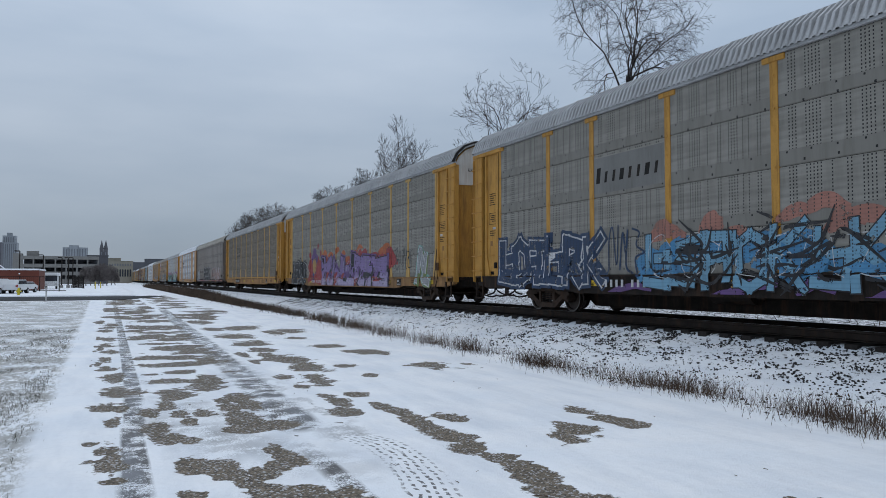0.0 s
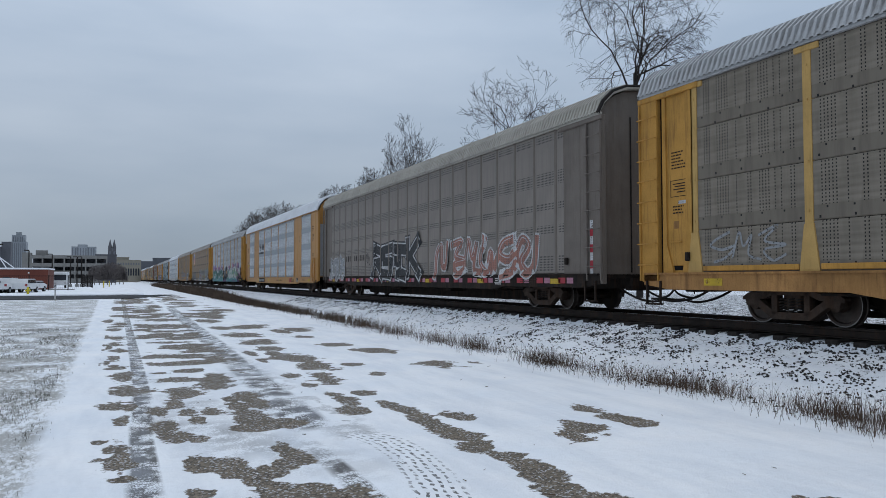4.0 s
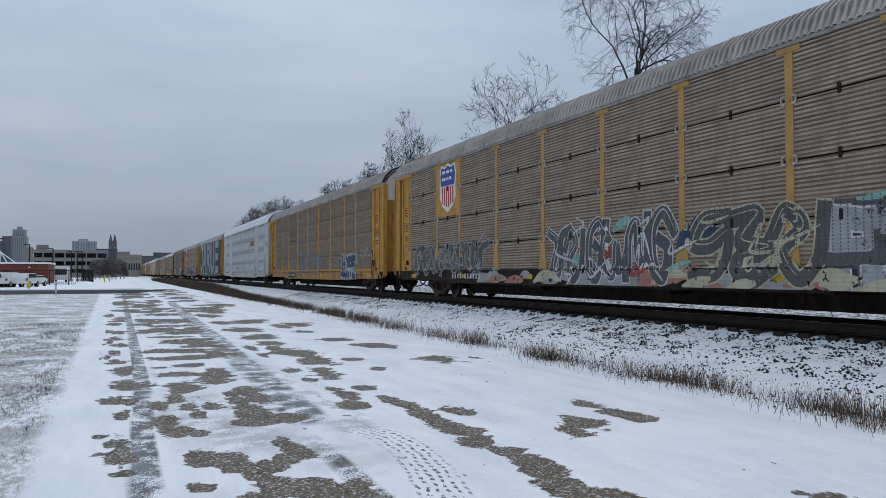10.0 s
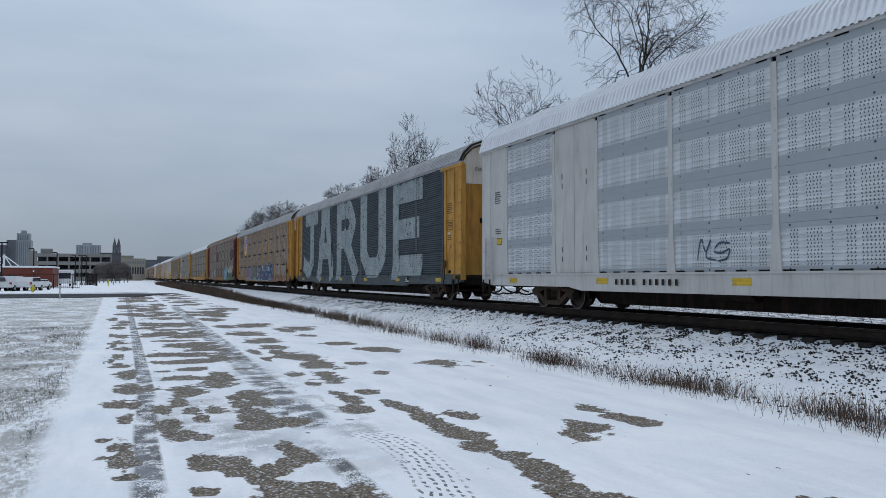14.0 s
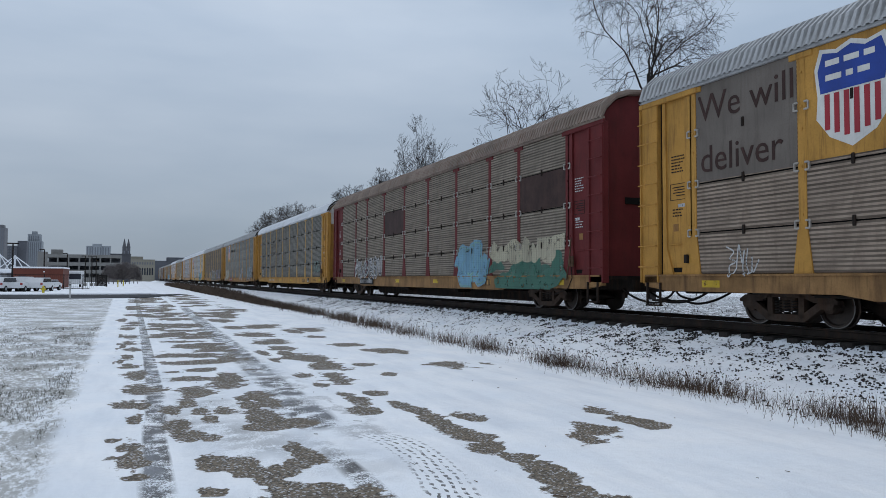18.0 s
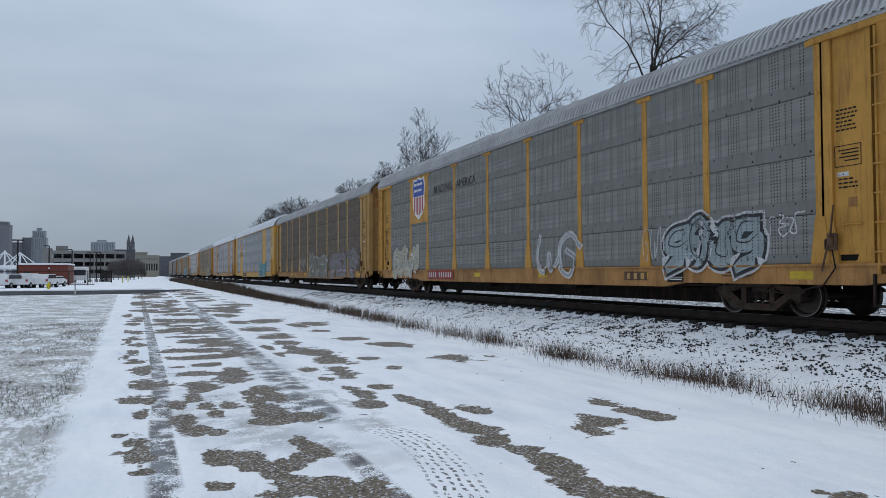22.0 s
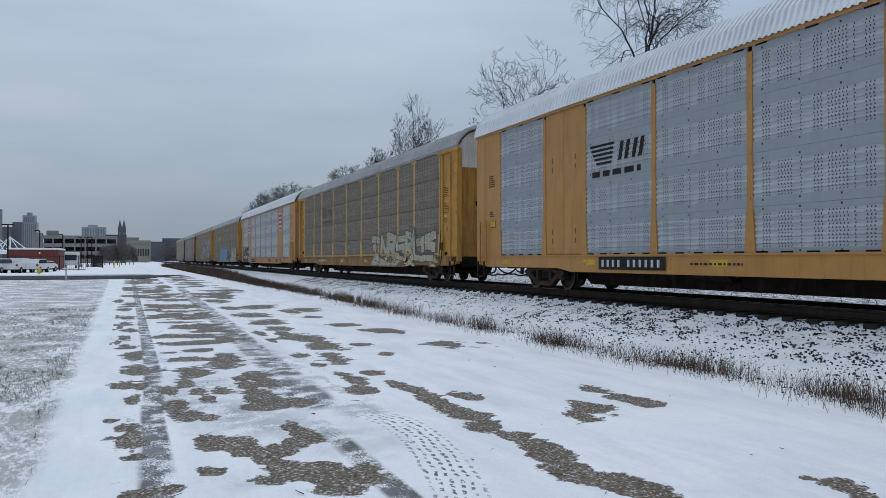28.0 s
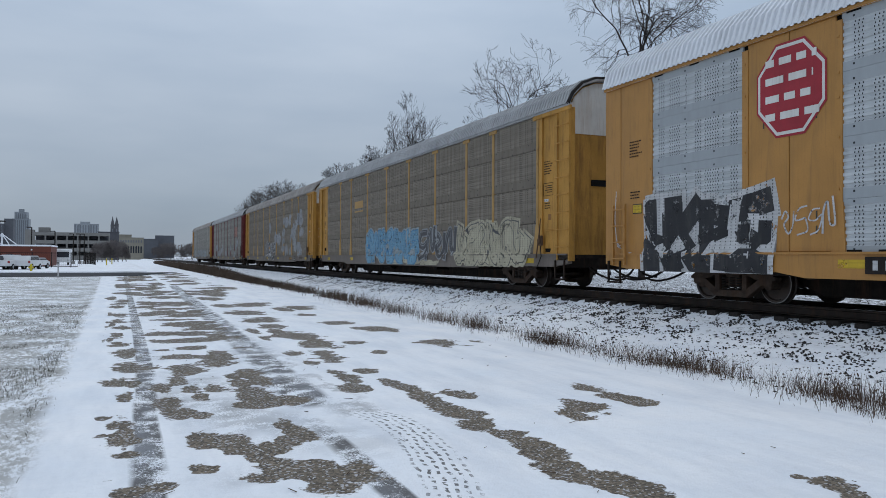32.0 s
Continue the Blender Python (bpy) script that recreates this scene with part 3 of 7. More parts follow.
def ground():
    xs = np.unique(np.concatenate([-spaced((2.5, 20, 60), (20, 120, 20), (120, 1500, 14)), spaced((-2.5, 7.2, 190), (7.2, 16, 110), (16, 60, 30), (60, 1500, 20))]))
    ys = spaced((-640, -60, 12), (-60, 0, 12), (0, 3.6, 20), (3.6, 14, 230), (14, 30, 170), (30, 72, 170), (72, 130, 40), (130, 600, 40), (600, 2600, 16))
    gx, gy = np.meshgrid(xs, ys)
    x, y = gx.ravel(), gy.ravel()
    wob = (fbm(x * 1.7, y * 1.7, 3) - 0.5)
    wob2 = (fbm(x * 4.1, y * 4.1, 13) - 0.5)
    bare = np.zeros_like(x)
    for cx, cy, a, b in PATCHES_LEFT + PATCHES_MID + PATCHES_STREAK + PATCHES_SIDE + PATCHES_FAR + PATCHES_LANE + PATCHES_BEYOND:
        r = np.sqrt(((x - cx) / a) ** 2 + ((y - cy) / b) ** 2)
        bare = np.maximum(bare, np.clip(1.2 - 0.7 * r + wob * 0.75 + wob2 * 0.9, 0, 1))
    # lateral ripples of melted snow on the farther trail
    lat = np.clip(1 - np.abs(x - 1.0) / 1.5, 0, 1)
    lat2 = np.clip(1 - np.abs(x - 3.7) / 2.0, 0, 1)
    far = np.clip((y - 27) / 7, 0, 1) * np.clip((95 - y) / 20, 0, 1)
    bend = 0.6 * (fbm(x * 0.9, y * 0.4, 71, 2) - 0.5)
    rip = fbm(x * 0.95 + 11, (y + bend) * 0.62, 21, 3)
    rip2 = fbm(x * 0.8 + 5, (y + bend) * 0.55, 31, 3)
    zone = np.maximum((rip - 0.5) * 3.4 + 0.24 + 0.4 * np.minimum(1, lat * 1.8), 0) * (lat > 0)
    zone2 = np.maximum((rip2 - 0.5) * 3.4 + 0.1 + 0.34 * lat2, 0) * (lat2 > 0)
    bare = np.maximum(bare, far * np.clip(np.maximum(zone * np.minimum(1, lat * 4), zone2 * np.minimum(1, lat2 * 4)), 0, 1))
    # crumbs of bare ground between the larger patches of the middle trail
    crumb = (fbm(x * 1.5 + 3, y * 1.5, 91, 3) - 0.5) * 3.6 - 0.02 + 0.22 * lat
    bare = np.maximum(bare, np.clip((y - 11) / 4, 0, 1) * np.clip((34 - y) / 6, 0, 1) * np.clip(crumb, 0, 1) * (lat > 0.1))
    # a ridge of ploughed snow runs along the trail beyond the wheel track
    ridge = np.exp(-((x - 2.42 + 0.03 * np.sin(y * 0.8)) / 0.17) ** 2) * np.clip((y - 11) / 8, 0, 1)
    bare = bare * (1 - 0.9 * ridge)
    # wheel tracks, packed and speckled
    wear = np.zeros_like(x)
    for tx, tw, lo, hi, deep in ((np.interp(y, [4, 5.7, 8.8, 12, 20], [0.17, 0.195, 0.255, 0.34, 0.34]), 0.105, 3.5, 75, 1.0), (1.72, 0.1, 4, 8.4, 0.85), (1.95 + 0.02 * (y - 9), 0.26, 7.6, 45, 0.62)):
        t = np.clip(2.6 - 2.2 * np.abs(x - tx) / tw, 0, 1) * np.clip((y - lo) * 2, 0, 1) * np.clip((hi - y) / 3, 0, 1)
        wear = np.maximum(wear, np.clip(t * (deep + wob * 0.7), 0, 1))
    # grit and crumbs over the thin snow of the near lane
    lane = np.clip(1.2 - np.abs(x - 1.2) / 1.5, 0, 1) * np.clip((y - 3.8) / 2, 0, 1) * np.clip((17 - y) / 5, 0, 1)
    wear = np.maximum(wear, 0.62 * lane * np.clip(fbm(x * 1.9, y * 1.1, 57, 3) - 0.12, 0, 1))
    # a trampled strip beside the wheel track, greyer and full of small prints
    strip = np.clip(1.3 - np.abs(x - np.interp(y, [7, 9, 14, 22], [2.3, 2.25, 2.1, 2.2])) / 0.42, 0, 1) * np.clip((y - 6.6) * 1.2, 0, 1) * np.clip((24 - y) / 6, 0, 1)
    wear = np.maximum(wear, 0.36 * strip * (fbm(x * 3.1, y * 1.8, 55, 3) > 0.47))
    # where a turning tyre printed its tread: how strongly, how far along and across
    mid = np.interp(y, [4.4, 5.0, 5.64, 6.4, 7.0, 7.5], [2.0, 2.18, 2.32, 2.43, 2.44, 2.3])
    print_v = (x - mid) / 0.2
    print_m = np.clip((1.15 - np.abs(print_v)) * 4, 0, 1) * np.clip((y - 4.3) * 2.5, 0, 1) * np.clip((7.7 - y) * 2.5, 0, 1)
    left = -0.56 - 0.012 * np.clip(y, 0, 70)
    grass = np.clip((left - x) / 0.12 + 0.3 + wob * 1.5, 0, 1) * (y < 63.5) * np.clip(0.7 + y / 40, 0, 1)
    bare = bare * (x > left + 0.3) * (x < 7.0)
    bed = np.clip(0.03 + (x - 9.0) * 0.08, 0, 0.14) * (x > 8.7)
    bed = np.where(x > 10.96, np.where(x > 11.35, 1.0, 0.3), bed)
    bed = np.where(x > 14.4, np.clip(0.5 - (x - 14.4) * 0.06, np.where(x < 34, 0.3, 0.2), 1), bed)
    snow = np.clip(1 - bare * 1.6, 0, 1)
    prof = np.interp(x, [-300, -40, -4, -0.7, 0, 6.6, 7.4, 8.4, 9.2, 10.0, 10.78, 11.02, 13.6, 14.0, 16.0, 17.5, 24, 60], [0.6, 0.1, 0.02, 0.0, 0, 0, 0.0, -0.06, 0.06, 0.25, 0.41, 0.535, 0.535, 0.5, 0.4, 0.5, 0.6, 0.6])
    z = prof + 0.014 * snow * (np.abs(x - 3.5) < 5) + 0.03 * (fbm(x * 0.5, y * 0.5, 41) - 0.5) + 0.05 * wob * (x > 7.4) * (x < 10.6) + 0.03 * ridge
    me = bpy.data.meshes.new("ground")
    nx, ny = len(xs), len(ys)
    me.vertices.add(nx * ny)
    me.vertices.foreach_set("co", np.stack([x, y, z], 1).ravel())
    i = (np.arange(ny - 1)[:, None] * nx + np.arange(nx - 1)[None, :]).ravel()
    q = np.stack([i, i + 1, i + nx + 1, i + nx], 1)
    me.loops.add(q.size)
    me.polygons.add(len(q))
    me.polygons.foreach_set("loop_start", np.arange(len(q)) * 4)
    me.loops.foreach_set("vertex_index", q.ravel())
    me.polygons.foreach_set("use_smooth", np.ones(len(q), bool))
    me.update(calc_edges=True)
    col = me.attributes.new("cover", "FLOAT_COLOR", "POINT")
    col.data.foreach_set("color", np.stack([bare, grass, bed, wear], 1).ravel())
    tread = me.attributes.new("tread", "FLOAT_COLOR", "POINT")
    tread.data.foreach_set("color", np.stack([print_m, y, print_v, print_m * 0 + 1], 1).ravel())
    me.materials.append(M["snow_trail"])
    return tagged(new("ground", me), "snow-covered ground with a worn trail and grass verge", "ground", "", "structure")


ground()


def rails():
    track = thing("railway_track", (TRACK_X, 0, 0), "single railway track on dark ballast with snow", "railway track", "", "structure")
    prof = [(-0.07, 0), (0.07, 0), (0.07, 0.015), (0.012, 0.03), (0.012, 0.13), (0.036, 0.14), (0.036, 0.172), (0.03, 0.178), (-0.03, 0.178), (-0.036, 0.172), (-0.036, 0.14), (-0.012, 0.13), (-0.012, 0.03), (-0.07, 0.015)]
    for sx in (-0.755, 0.755):
        r = part("rail", prism([(sx + u, RAIL_TOP - 0.178 + v) for u, v in prof], "y", -640, 1500), M["rail"], track)
        part("rail_head", prism([(sx - 0.03, RAIL_TOP), (sx + 0.03, RAIL_TOP), (sx + 0.024, RAIL_TOP + 0.002), (sx - 0.024, RAIL_TOP + 0.002)], "y", -640, 1500), M["railtop"], r, "polished rail head")
    tie = mesh_of(boxes((-1.34, 1.3, -0.12, 0.12, 0.33, RAIL_TOP - 0.18), bevel=0.012), "tie")
    for i in range(150):
        t = part("tie", tie, M["tie"], track)
        t.location = (random.uniform(-0.03, 0.03), -2 + i * 0.55 + random.uniform(-0.02, 0.02), random.uniform(-0.01, 0.006))
    bm = bmesh.new()
    for i in range(400):
        box(bm, -1.3, 1.3, 80.6 + i * 0.55 - 0.11, 80.6 + i * 0.55 + 0.11, 0.45, RAIL_TOP - 0.18)
    tagged(part("far_ties", bm, M["tie"], track), kind="stuff")


rails()


# ---- the train: enclosed car carriers ----
HALF = 13.4
POSTS = (11.7, 8.95, 6.95, 4.2, 1.4, -1.4, -4.2, -6.95, -8.95, -11.7)
BAYS = [(POSTS[i], POSTS[i + 1]) for i in range(9)]
ROWS = ((3.9, 4.86), (2.84, 3.9), (1.83, 2.84), (0.97, 1.83))
PANEL_X, POST_X, SILL_X, EAVE = -1.5, -1.516, -1.535, 4.9
PLATE_X = -1.47
KEEP = {}


def kept(key, make):
    if key not in KEEP:
        made = make()
        KEEP[key] = mesh_of(made, key) if isinstance(made, bmesh.types.BMesh) else made
    return KEEP[key]


def arch(top, w=1.55):
    side = [(-w, EAVE), (-w * 0.9, EAVE + (top - EAVE) * 0.38), (-w * 0.72, EAVE + (top - EAVE) * 0.72), (-w * 0.45, EAVE + (top - EAVE) * 0.93), (0, top)]
    return side + [(-x, z) for x, z in side[-2::-1]]


def roof_mesh(top):
    """Arched sheets with raised ribs across them every 0.3 m and a wider seam between sheets."""
    pr, out, faces = arch(top, 1.6), [], []
    ys, lift = [], []
    y, k = -HALF, 0
    while y < HALF - 0.05:
        seam = 0.012 if k % 18 == 0 else 0.0
        for dy, up in ((0.0, 0.0), (0.06, 0.0), (0.075, 0.066 + seam), (0.133, 0.066 + seam)):
            ys.append(y + dy)
            lift.append(up)
        y, k = y + 0.148, k + 1
    ys.append(HALF)
    lift.append(0.0)
    n = len(pr)
    for yy, up in zip(ys, lift):
        for x, z in pr:
            k = 0.3 if z < EAVE + 0.01 else 1.0
            out.append((x * (1 + up * 0.5 * k), yy, z + up * k))
    for i in range(len(ys) - 1):
        for j in range(n - 1):
            faces.append((i * n + j, i * n + j + 1, (i + 1) * n + j + 1, (i + 1) * n + j))
    base = len(out)
    for x, z in pr:
        out.append((x * 0.97, -HALF + 0.02, z - 0.05))
        out.append((x * 0.97, HALF - 0.02, z - 0.05))
    for j in range(n - 1):
        a = base + 2 * j
        faces.append((a, a + 1, a + 3, a + 2))
    for j in range(n - 1):
        a, e = base + 2 * j, (len(ys) - 1) * n + j
        faces.append((j, a, a + 2, j + 1))
        faces.append((e, e + 1, a + 3, a + 1))
    me = raw("roof", out, faces)
    return me


def panel_mesh(w, h):
    """A sheet with chamfered rim; the local origin is its centre."""
    bm = bmesh.new()
    a, b, c = w / 2, h / 2, 0.018
    back = [bm.verts.new((0.03, s * a, t * b)) for s, t in ((-1, -1), (1, -1), (1, 1), (-1, 1))]
    mid = [bm.verts.new((0.012, s * a, t * b)) for s, t in ((-1, -1), (1, -1), (1, 1), (-1, 1))]
    front = [bm.verts.new((0.0, s * (a - c), t * (b - c))) for s, t in ((-1, -1), (1, -1), (1, 1), (-1, 1))]
    bm.faces.new(back)
    bm.faces.new(front[::-1])
    for i in range(4):
        j = (i + 1) % 4
        bm.faces.new((back[i], mid[i], mid[j], back[j]))
        bm.faces.new((mid[i], front[i], front[j], mid[j]))
    bmesh.ops.recalc_face_normals(bm, faces=bm.faces)
    return bm


def corrugated_mesh(w, h):
    """A sheet with level corrugations between two plain bands; the local origin is its centre."""
    zs = [(-h / 2, 0.0)]
    z = -0.32
    while z < 0.3:
        zs += [(z, 0.0), (z + 0.012, 0.02), (z + 0.058, 0.02), (z + 0.07, 0.0)]
        z += 0.116
    zs.append((h / 2, 0.0))
    out, faces = [], []
    for zz, x in zs:
        out += [(x, -w / 2, zz), (x, w / 2, zz)]
    for i in range(len(zs) - 1):
        faces.append((2 * i, 2 * i + 2, 2 * i + 3, 2 * i + 1))
    n = len(out)
    out += [(0.035, -w / 2, -h / 2), (0.035, w / 2, -h / 2), (0.035, w / 2, h / 2), (0.035, -w / 2, h / 2)]
    faces += [(n, n + 1, n + 2, n + 3), (0, 1, n + 1, n), (n - 1, n - 2, n + 3, n + 2)]
    return raw("corrugated_panel", out, faces)


def post_mesh(w=0.13, cap=True):
    """An upright with a flat cap under the eave and a wide foot plate over the sill; origin at rail height."""
    f = w / 2
    bm = prism([(-f, 1.7), (f, 1.7), (f, 4.76), (-f, 4.76)], "x", POST_X, PANEL_X + 0.06)
    b = 0.21 if cap else 0.14
    foot = prism([(-b, 0.9), (b, 0.9), (b - 0.01, 1.0), (f + 0.012, 1.78), (-f - 0.012, 1.78), (-b + 0.01, 1.0)], "x", POST_X - 0.012, PANEL_X + 0.05)
    spare = bpy.data.meshes.new("spare")
    foot.to_mesh(spare)
    foot.free()
    bm.from_mesh(spare)
    bpy.data.meshes.remove(spare)
    if cap:
        box(bm, POST_X - 0.022, PANEL_X + 0.06, -0.25, 0.25, 4.74, 4.85, 0.012)
    # bolts
    for z in (1.2, 2.0, 2.84, 3.5, 3.9, 4.5):
        box(bm, POST_X - 0.014, POST_X, -0.02, 0.02, z - 0.02, z + 0.02)
    return bm


def hinge_mesh():
    """A bent bracket open towards the post."""
    bm = boxes((POST_X - 0.03, POST_X + 0.015, 0.03, 0.055, -0.075, 0.075), (POST_X - 0.03, POST_X + 0.015, -0.04, 0.03, 0.05, 0.085), (POST_X - 0.03, POST_X + 0.015, -0.04, 0.03, -0.085, -0.05), bevel=0.006)
    return bm


def clasp_mesh():
    return boxes((PANEL_X - 0.03, PANEL_X + 0.01, -0.03, 0.03, -0.09, 0.09), bevel=0.008)


def end_door_mesh(top):
    pts = [(-1.42, 0.95), (1.42, 0.95)] + [(x * 0.93, z - 0.06) for x, z in arch(top)[::-1]]
    bm = prism(pts, "y", -0.08, 0.08)
    return bm


def end_cap_mesh(top):
    pts = [(-1.38, EAVE - 0.75), (1.38, EAVE - 0.75)] + [(x * 0.925, z - 0.08) for x, z in arch(top)[::-1]]
    return prism(pts, "y", 0.082, 0.1)


def end_post_mesh():
    """The last upright of a side, with its flared foot."""
    bm = prism([(-0.21, 0.88), (0.24, 0.88), (0.11, 1.75), (0.1, 4.78), (-0.1, 4.78), (-0.1, 1.75)], "x", POST_X, PLATE_X + 0.03)
    box(bm, POST_X - 0.012, POST_X, -0.02, 0.02, 2.0, 2.04)
    return bm


def ladder_rails():
    return boxes((-1.575, -1.52, -0.31, -0.27, 0.8, 4.72), (-1.575, -1.52, 0.27, 0.31, 0.8, 4.72), bevel=0.008)


def rung_mesh():
    bm = bmesh.new()
    for a, b in (((-1.57, -0.29, 0), (-1.62, -0.29, 0)), ((-1.62, -0.3, 0), (-1.62, 0.3, 0)), ((-1.62, 0.29, 0), (-1.57, 0.29, 0))):
        tube(bm, a, b, 0.014)
    return bm


def sideframe_mesh():
    """A cast side frame: top and bottom members, two columns, journal ends, and open windows between them."""
    bm = bmesh.new()
    spare = bpy.data.meshes.new("spare")
    for out in ([(-1.12, 0.5), (-0.98, 0.58), (-0.6, 0.58), (-0.4, 0.68), (0.4, 0.68), (0.6, 0.58), (0.98, 0.58), (1.12, 0.5), (1.12, 0.44), (0.62, 0.46), (0.42, 0.54), (-0.42, 0.54), (-0.62, 0.46), (-1.12, 0.44)],
                [(-1.06, 0.46), (-0.72, 0.46), (-0.36, 0.23), (0.36, 0.23), (0.72, 0.46), (1.06, 0.46), (1.02, 0.33), (0.78, 0.34), (0.42, 0.1), (-0.42, 0.1), (-0.78, 0.34), (-1.02, 0.33)],
                [(-0.42, 0.18), (-0.3, 0.18), (-0.3, 0.6), (-0.42, 0.6)], [(0.3, 0.18), (0.42, 0.18), (0.42, 0.6), (0.3, 0.6)]):
        piece = prism(out, "x", -0.09, 0.07)
        piece.to_mesh(spare)
        piece.free()
        bm.from_mesh(spare)
    bpy.data.meshes.remove(spare)
    for y in (-0.89, 0.89):
        tube(bm, (-0.17, y, 0.38), (0.0, y, 0.38), 0.12, sides=12)
        for a in range(3):
            box(bm, -0.19, -0.16, y - 0.02 + 0.05 * math.cos(a * 2.1), y + 0.02 + 0.05 * math.cos(a * 2.1), 0.36 + 0.06 * math.sin(a * 2.1), 0.4 + 0.06 * math.sin(a * 2.1))
    return bm


def spring_mesh():
    """One coil spring: a bar wound in a helix."""
    bm = bmesh.new()
    turns, sides, r, bar = 5, 12, 0.072, 0.014
    rings = []
    for k in range(turns * sides + 1):
        a = k * math.tau / sides
        z = 0.235 + 0.26 * k / (turns * sides)
        ring = []
        for q in range(5):
            b = q * math.tau / 5
            d = r + bar * math.cos(b)
            ring.append(bm.verts.new((d * math.cos(a), d * math.sin(a), z + bar * math.sin(b))))
        rings.append(ring)
    for g, h in zip(rings, rings[1:]):
        for q in range(5):
            bm.faces.new((g[q], h[q], h[(q + 1) % 5], g[(q + 1) % 5]))
    bm.faces.new(rings[0])
    bm.faces.new(rings[-1][::-1])
    bmesh.ops.recalc_face_normals(bm, faces=bm.faces)
    return bm


WHEEL_R = 0.38


def wheelset_mesh():
    bm = bmesh.new()
    for s in (-1, 1):
        g = []
        for r, x in ((0.40, 0.66), (0.40, 0.69), (WHEEL_R, 0.70), (WHEEL_R - 0.005, 0.79), (0.32, 0.79), (0.30, 0.75), (0.12, 0.74), (0.1, 0.83), (0.07, 0.83)):
            g.append([bm.verts.new((s * x, r * math.cos(a * math.tau / 24), r * math.sin(a * math.tau / 24))) for a in range(24)])
        for a, b in zip(g, g[1:]):
            for i in range(24):
                bm.faces.new((a[i], a[(i + 1) % 24], b[(i + 1) % 24], b[i]))
        bm.faces.new(g[-1])
        bm.faces.new(g[0][::-1])
    tube(bm, (-0.7, 0, 0), (0.7, 0, 0), 0.08, sides=10)
    bmesh.ops.recalc_face_normals(bm, faces=bm.faces)
    return bm


def rim_mesh():
    """The bright worn edge of the outer wheel."""
    bm = bmesh.new()
    g = [[bm.verts.new((x, r * math.cos(a * math.tau / 24), r * math.sin(a * math.tau / 24))) for a in range(24)] for r, x in ((WHEEL_R - 0.004, -0.793), (WHEEL_R - 0.022, -0.794))]
    for i in range(24):
        bm.faces.new((g[0][i], g[0][(i + 1) % 24], g[1][(i + 1) % 24], g[1][i]))
    return bm


WHEELSETS = []


def truck(car, y):
    tr = part("truck", kept("bolster", lambda: boxes((-1.0, 1.0, -0.2, 0.2, 0.3, 0.55), (-0.4, 0.4, -0.3, 0.3, 0.5, 0.7), bevel=0.02)), M["truck"], car, "black cast steel truck", (0, y, 0))
    for s in (-1, 1):
        part("sideframe", kept("sideframe", sideframe_mesh), M["truck"], tr, "", (s * 0.98, 0, 0)).scale = (-s * -1, 1, 1)
        for dy in (-0.19, 0.0, 0.19):
            part("spring", kept("spring", spring_mesh), M["spring"], tr, "", (s * 0.98, dy, 0))
    for a in (-0.89, 0.89):
        w = part("wheelset", kept("wheelset", wheelset_mesh), M["wheel"], tr)
        w.matrix_parent_inverse = Matrix.Translation((0, a, WHEEL_R))
        part("rim", kept("rim", rim_mesh), M["tread"], w, "bright worn wheel rim")
        WHEELSETS.append(w)
    return tr


def brake_mesh():
    """A ratchet housing with its lever and a bent pull rod."""
    bm = boxes((-1.61, -1.54, -0.1, 0.1, 1.2, 1.48), (-1.65, -1.6, -0.05, 0.05, 1.26, 1.42), bevel=0.02)
    tube(bm, (-1.63, 0.0, 1.4), (-1.62, -0.07, 1.95), 0.022, 0.014, 6)
    tube(bm, (-1.62, 0.05, 1.3), (-1.6, 0.2, 0.85), 0.018, 0.018, 6)
    return bm


def coupler_mesh():
    bm = boxes((-0.12, 0.12, 12.7, 13.75, 0.62, 0.84), (-0.19, 0.15, 13.62, 13.98, 0.58, 0.9), (-0.5, 0.5, 12.9, 13.2, 0.55, 0.95), bevel=0.03)
    return bm


def hose_mesh(sx, sag, start):
    """A rubber hose that hangs from under the sill to the next car."""
    pts = []
    for i in range(9):
        t = i / 8
        pts.append((sx * (1 - 0.35 * t) + 0.04 * math.sin(7 * t + sx), start + (14.13 - start) * t, 0.62 - 0.2 * t - sag * math.sin(math.pi * min(1, t * 0.86))))
    return swept(pts, 0.028)


def lever_mesh():
    """The bent rod that lifts the coupler's pin."""
    return swept([(-1.45, 13.25, 0.45), (-1.42, 13.3, 0.7), (-0.5, 13.34, 0.74), (-0.25, 13.6, 0.8)], 0.016, 5)


def seal_mesh(top):
    """A black rubber seal that follows the roof's edge over the end door."""
    return swept([(x, 13.36, z) for x, z in arch(top + 0.03, 1.58)], 0.05)


def sill_mesh():
    out = [(-13.3, 0.97), (-13.3, 0.72), (-12.5, 0.62), (-8.2, 0.62), (-7.6, 0.53), (7.6, 0.53), (8.2, 0.62), (12.5, 0.62), (13.3, 0.72), (13.3, 0.97)]
    bm = prism(out, "x", SILL_X, SILL_X + 0.14)
    box(bm, SILL_X - 0.03, SILL_X + 0.05, -13.25, 13.25, 0.935, 0.975)
    return bm


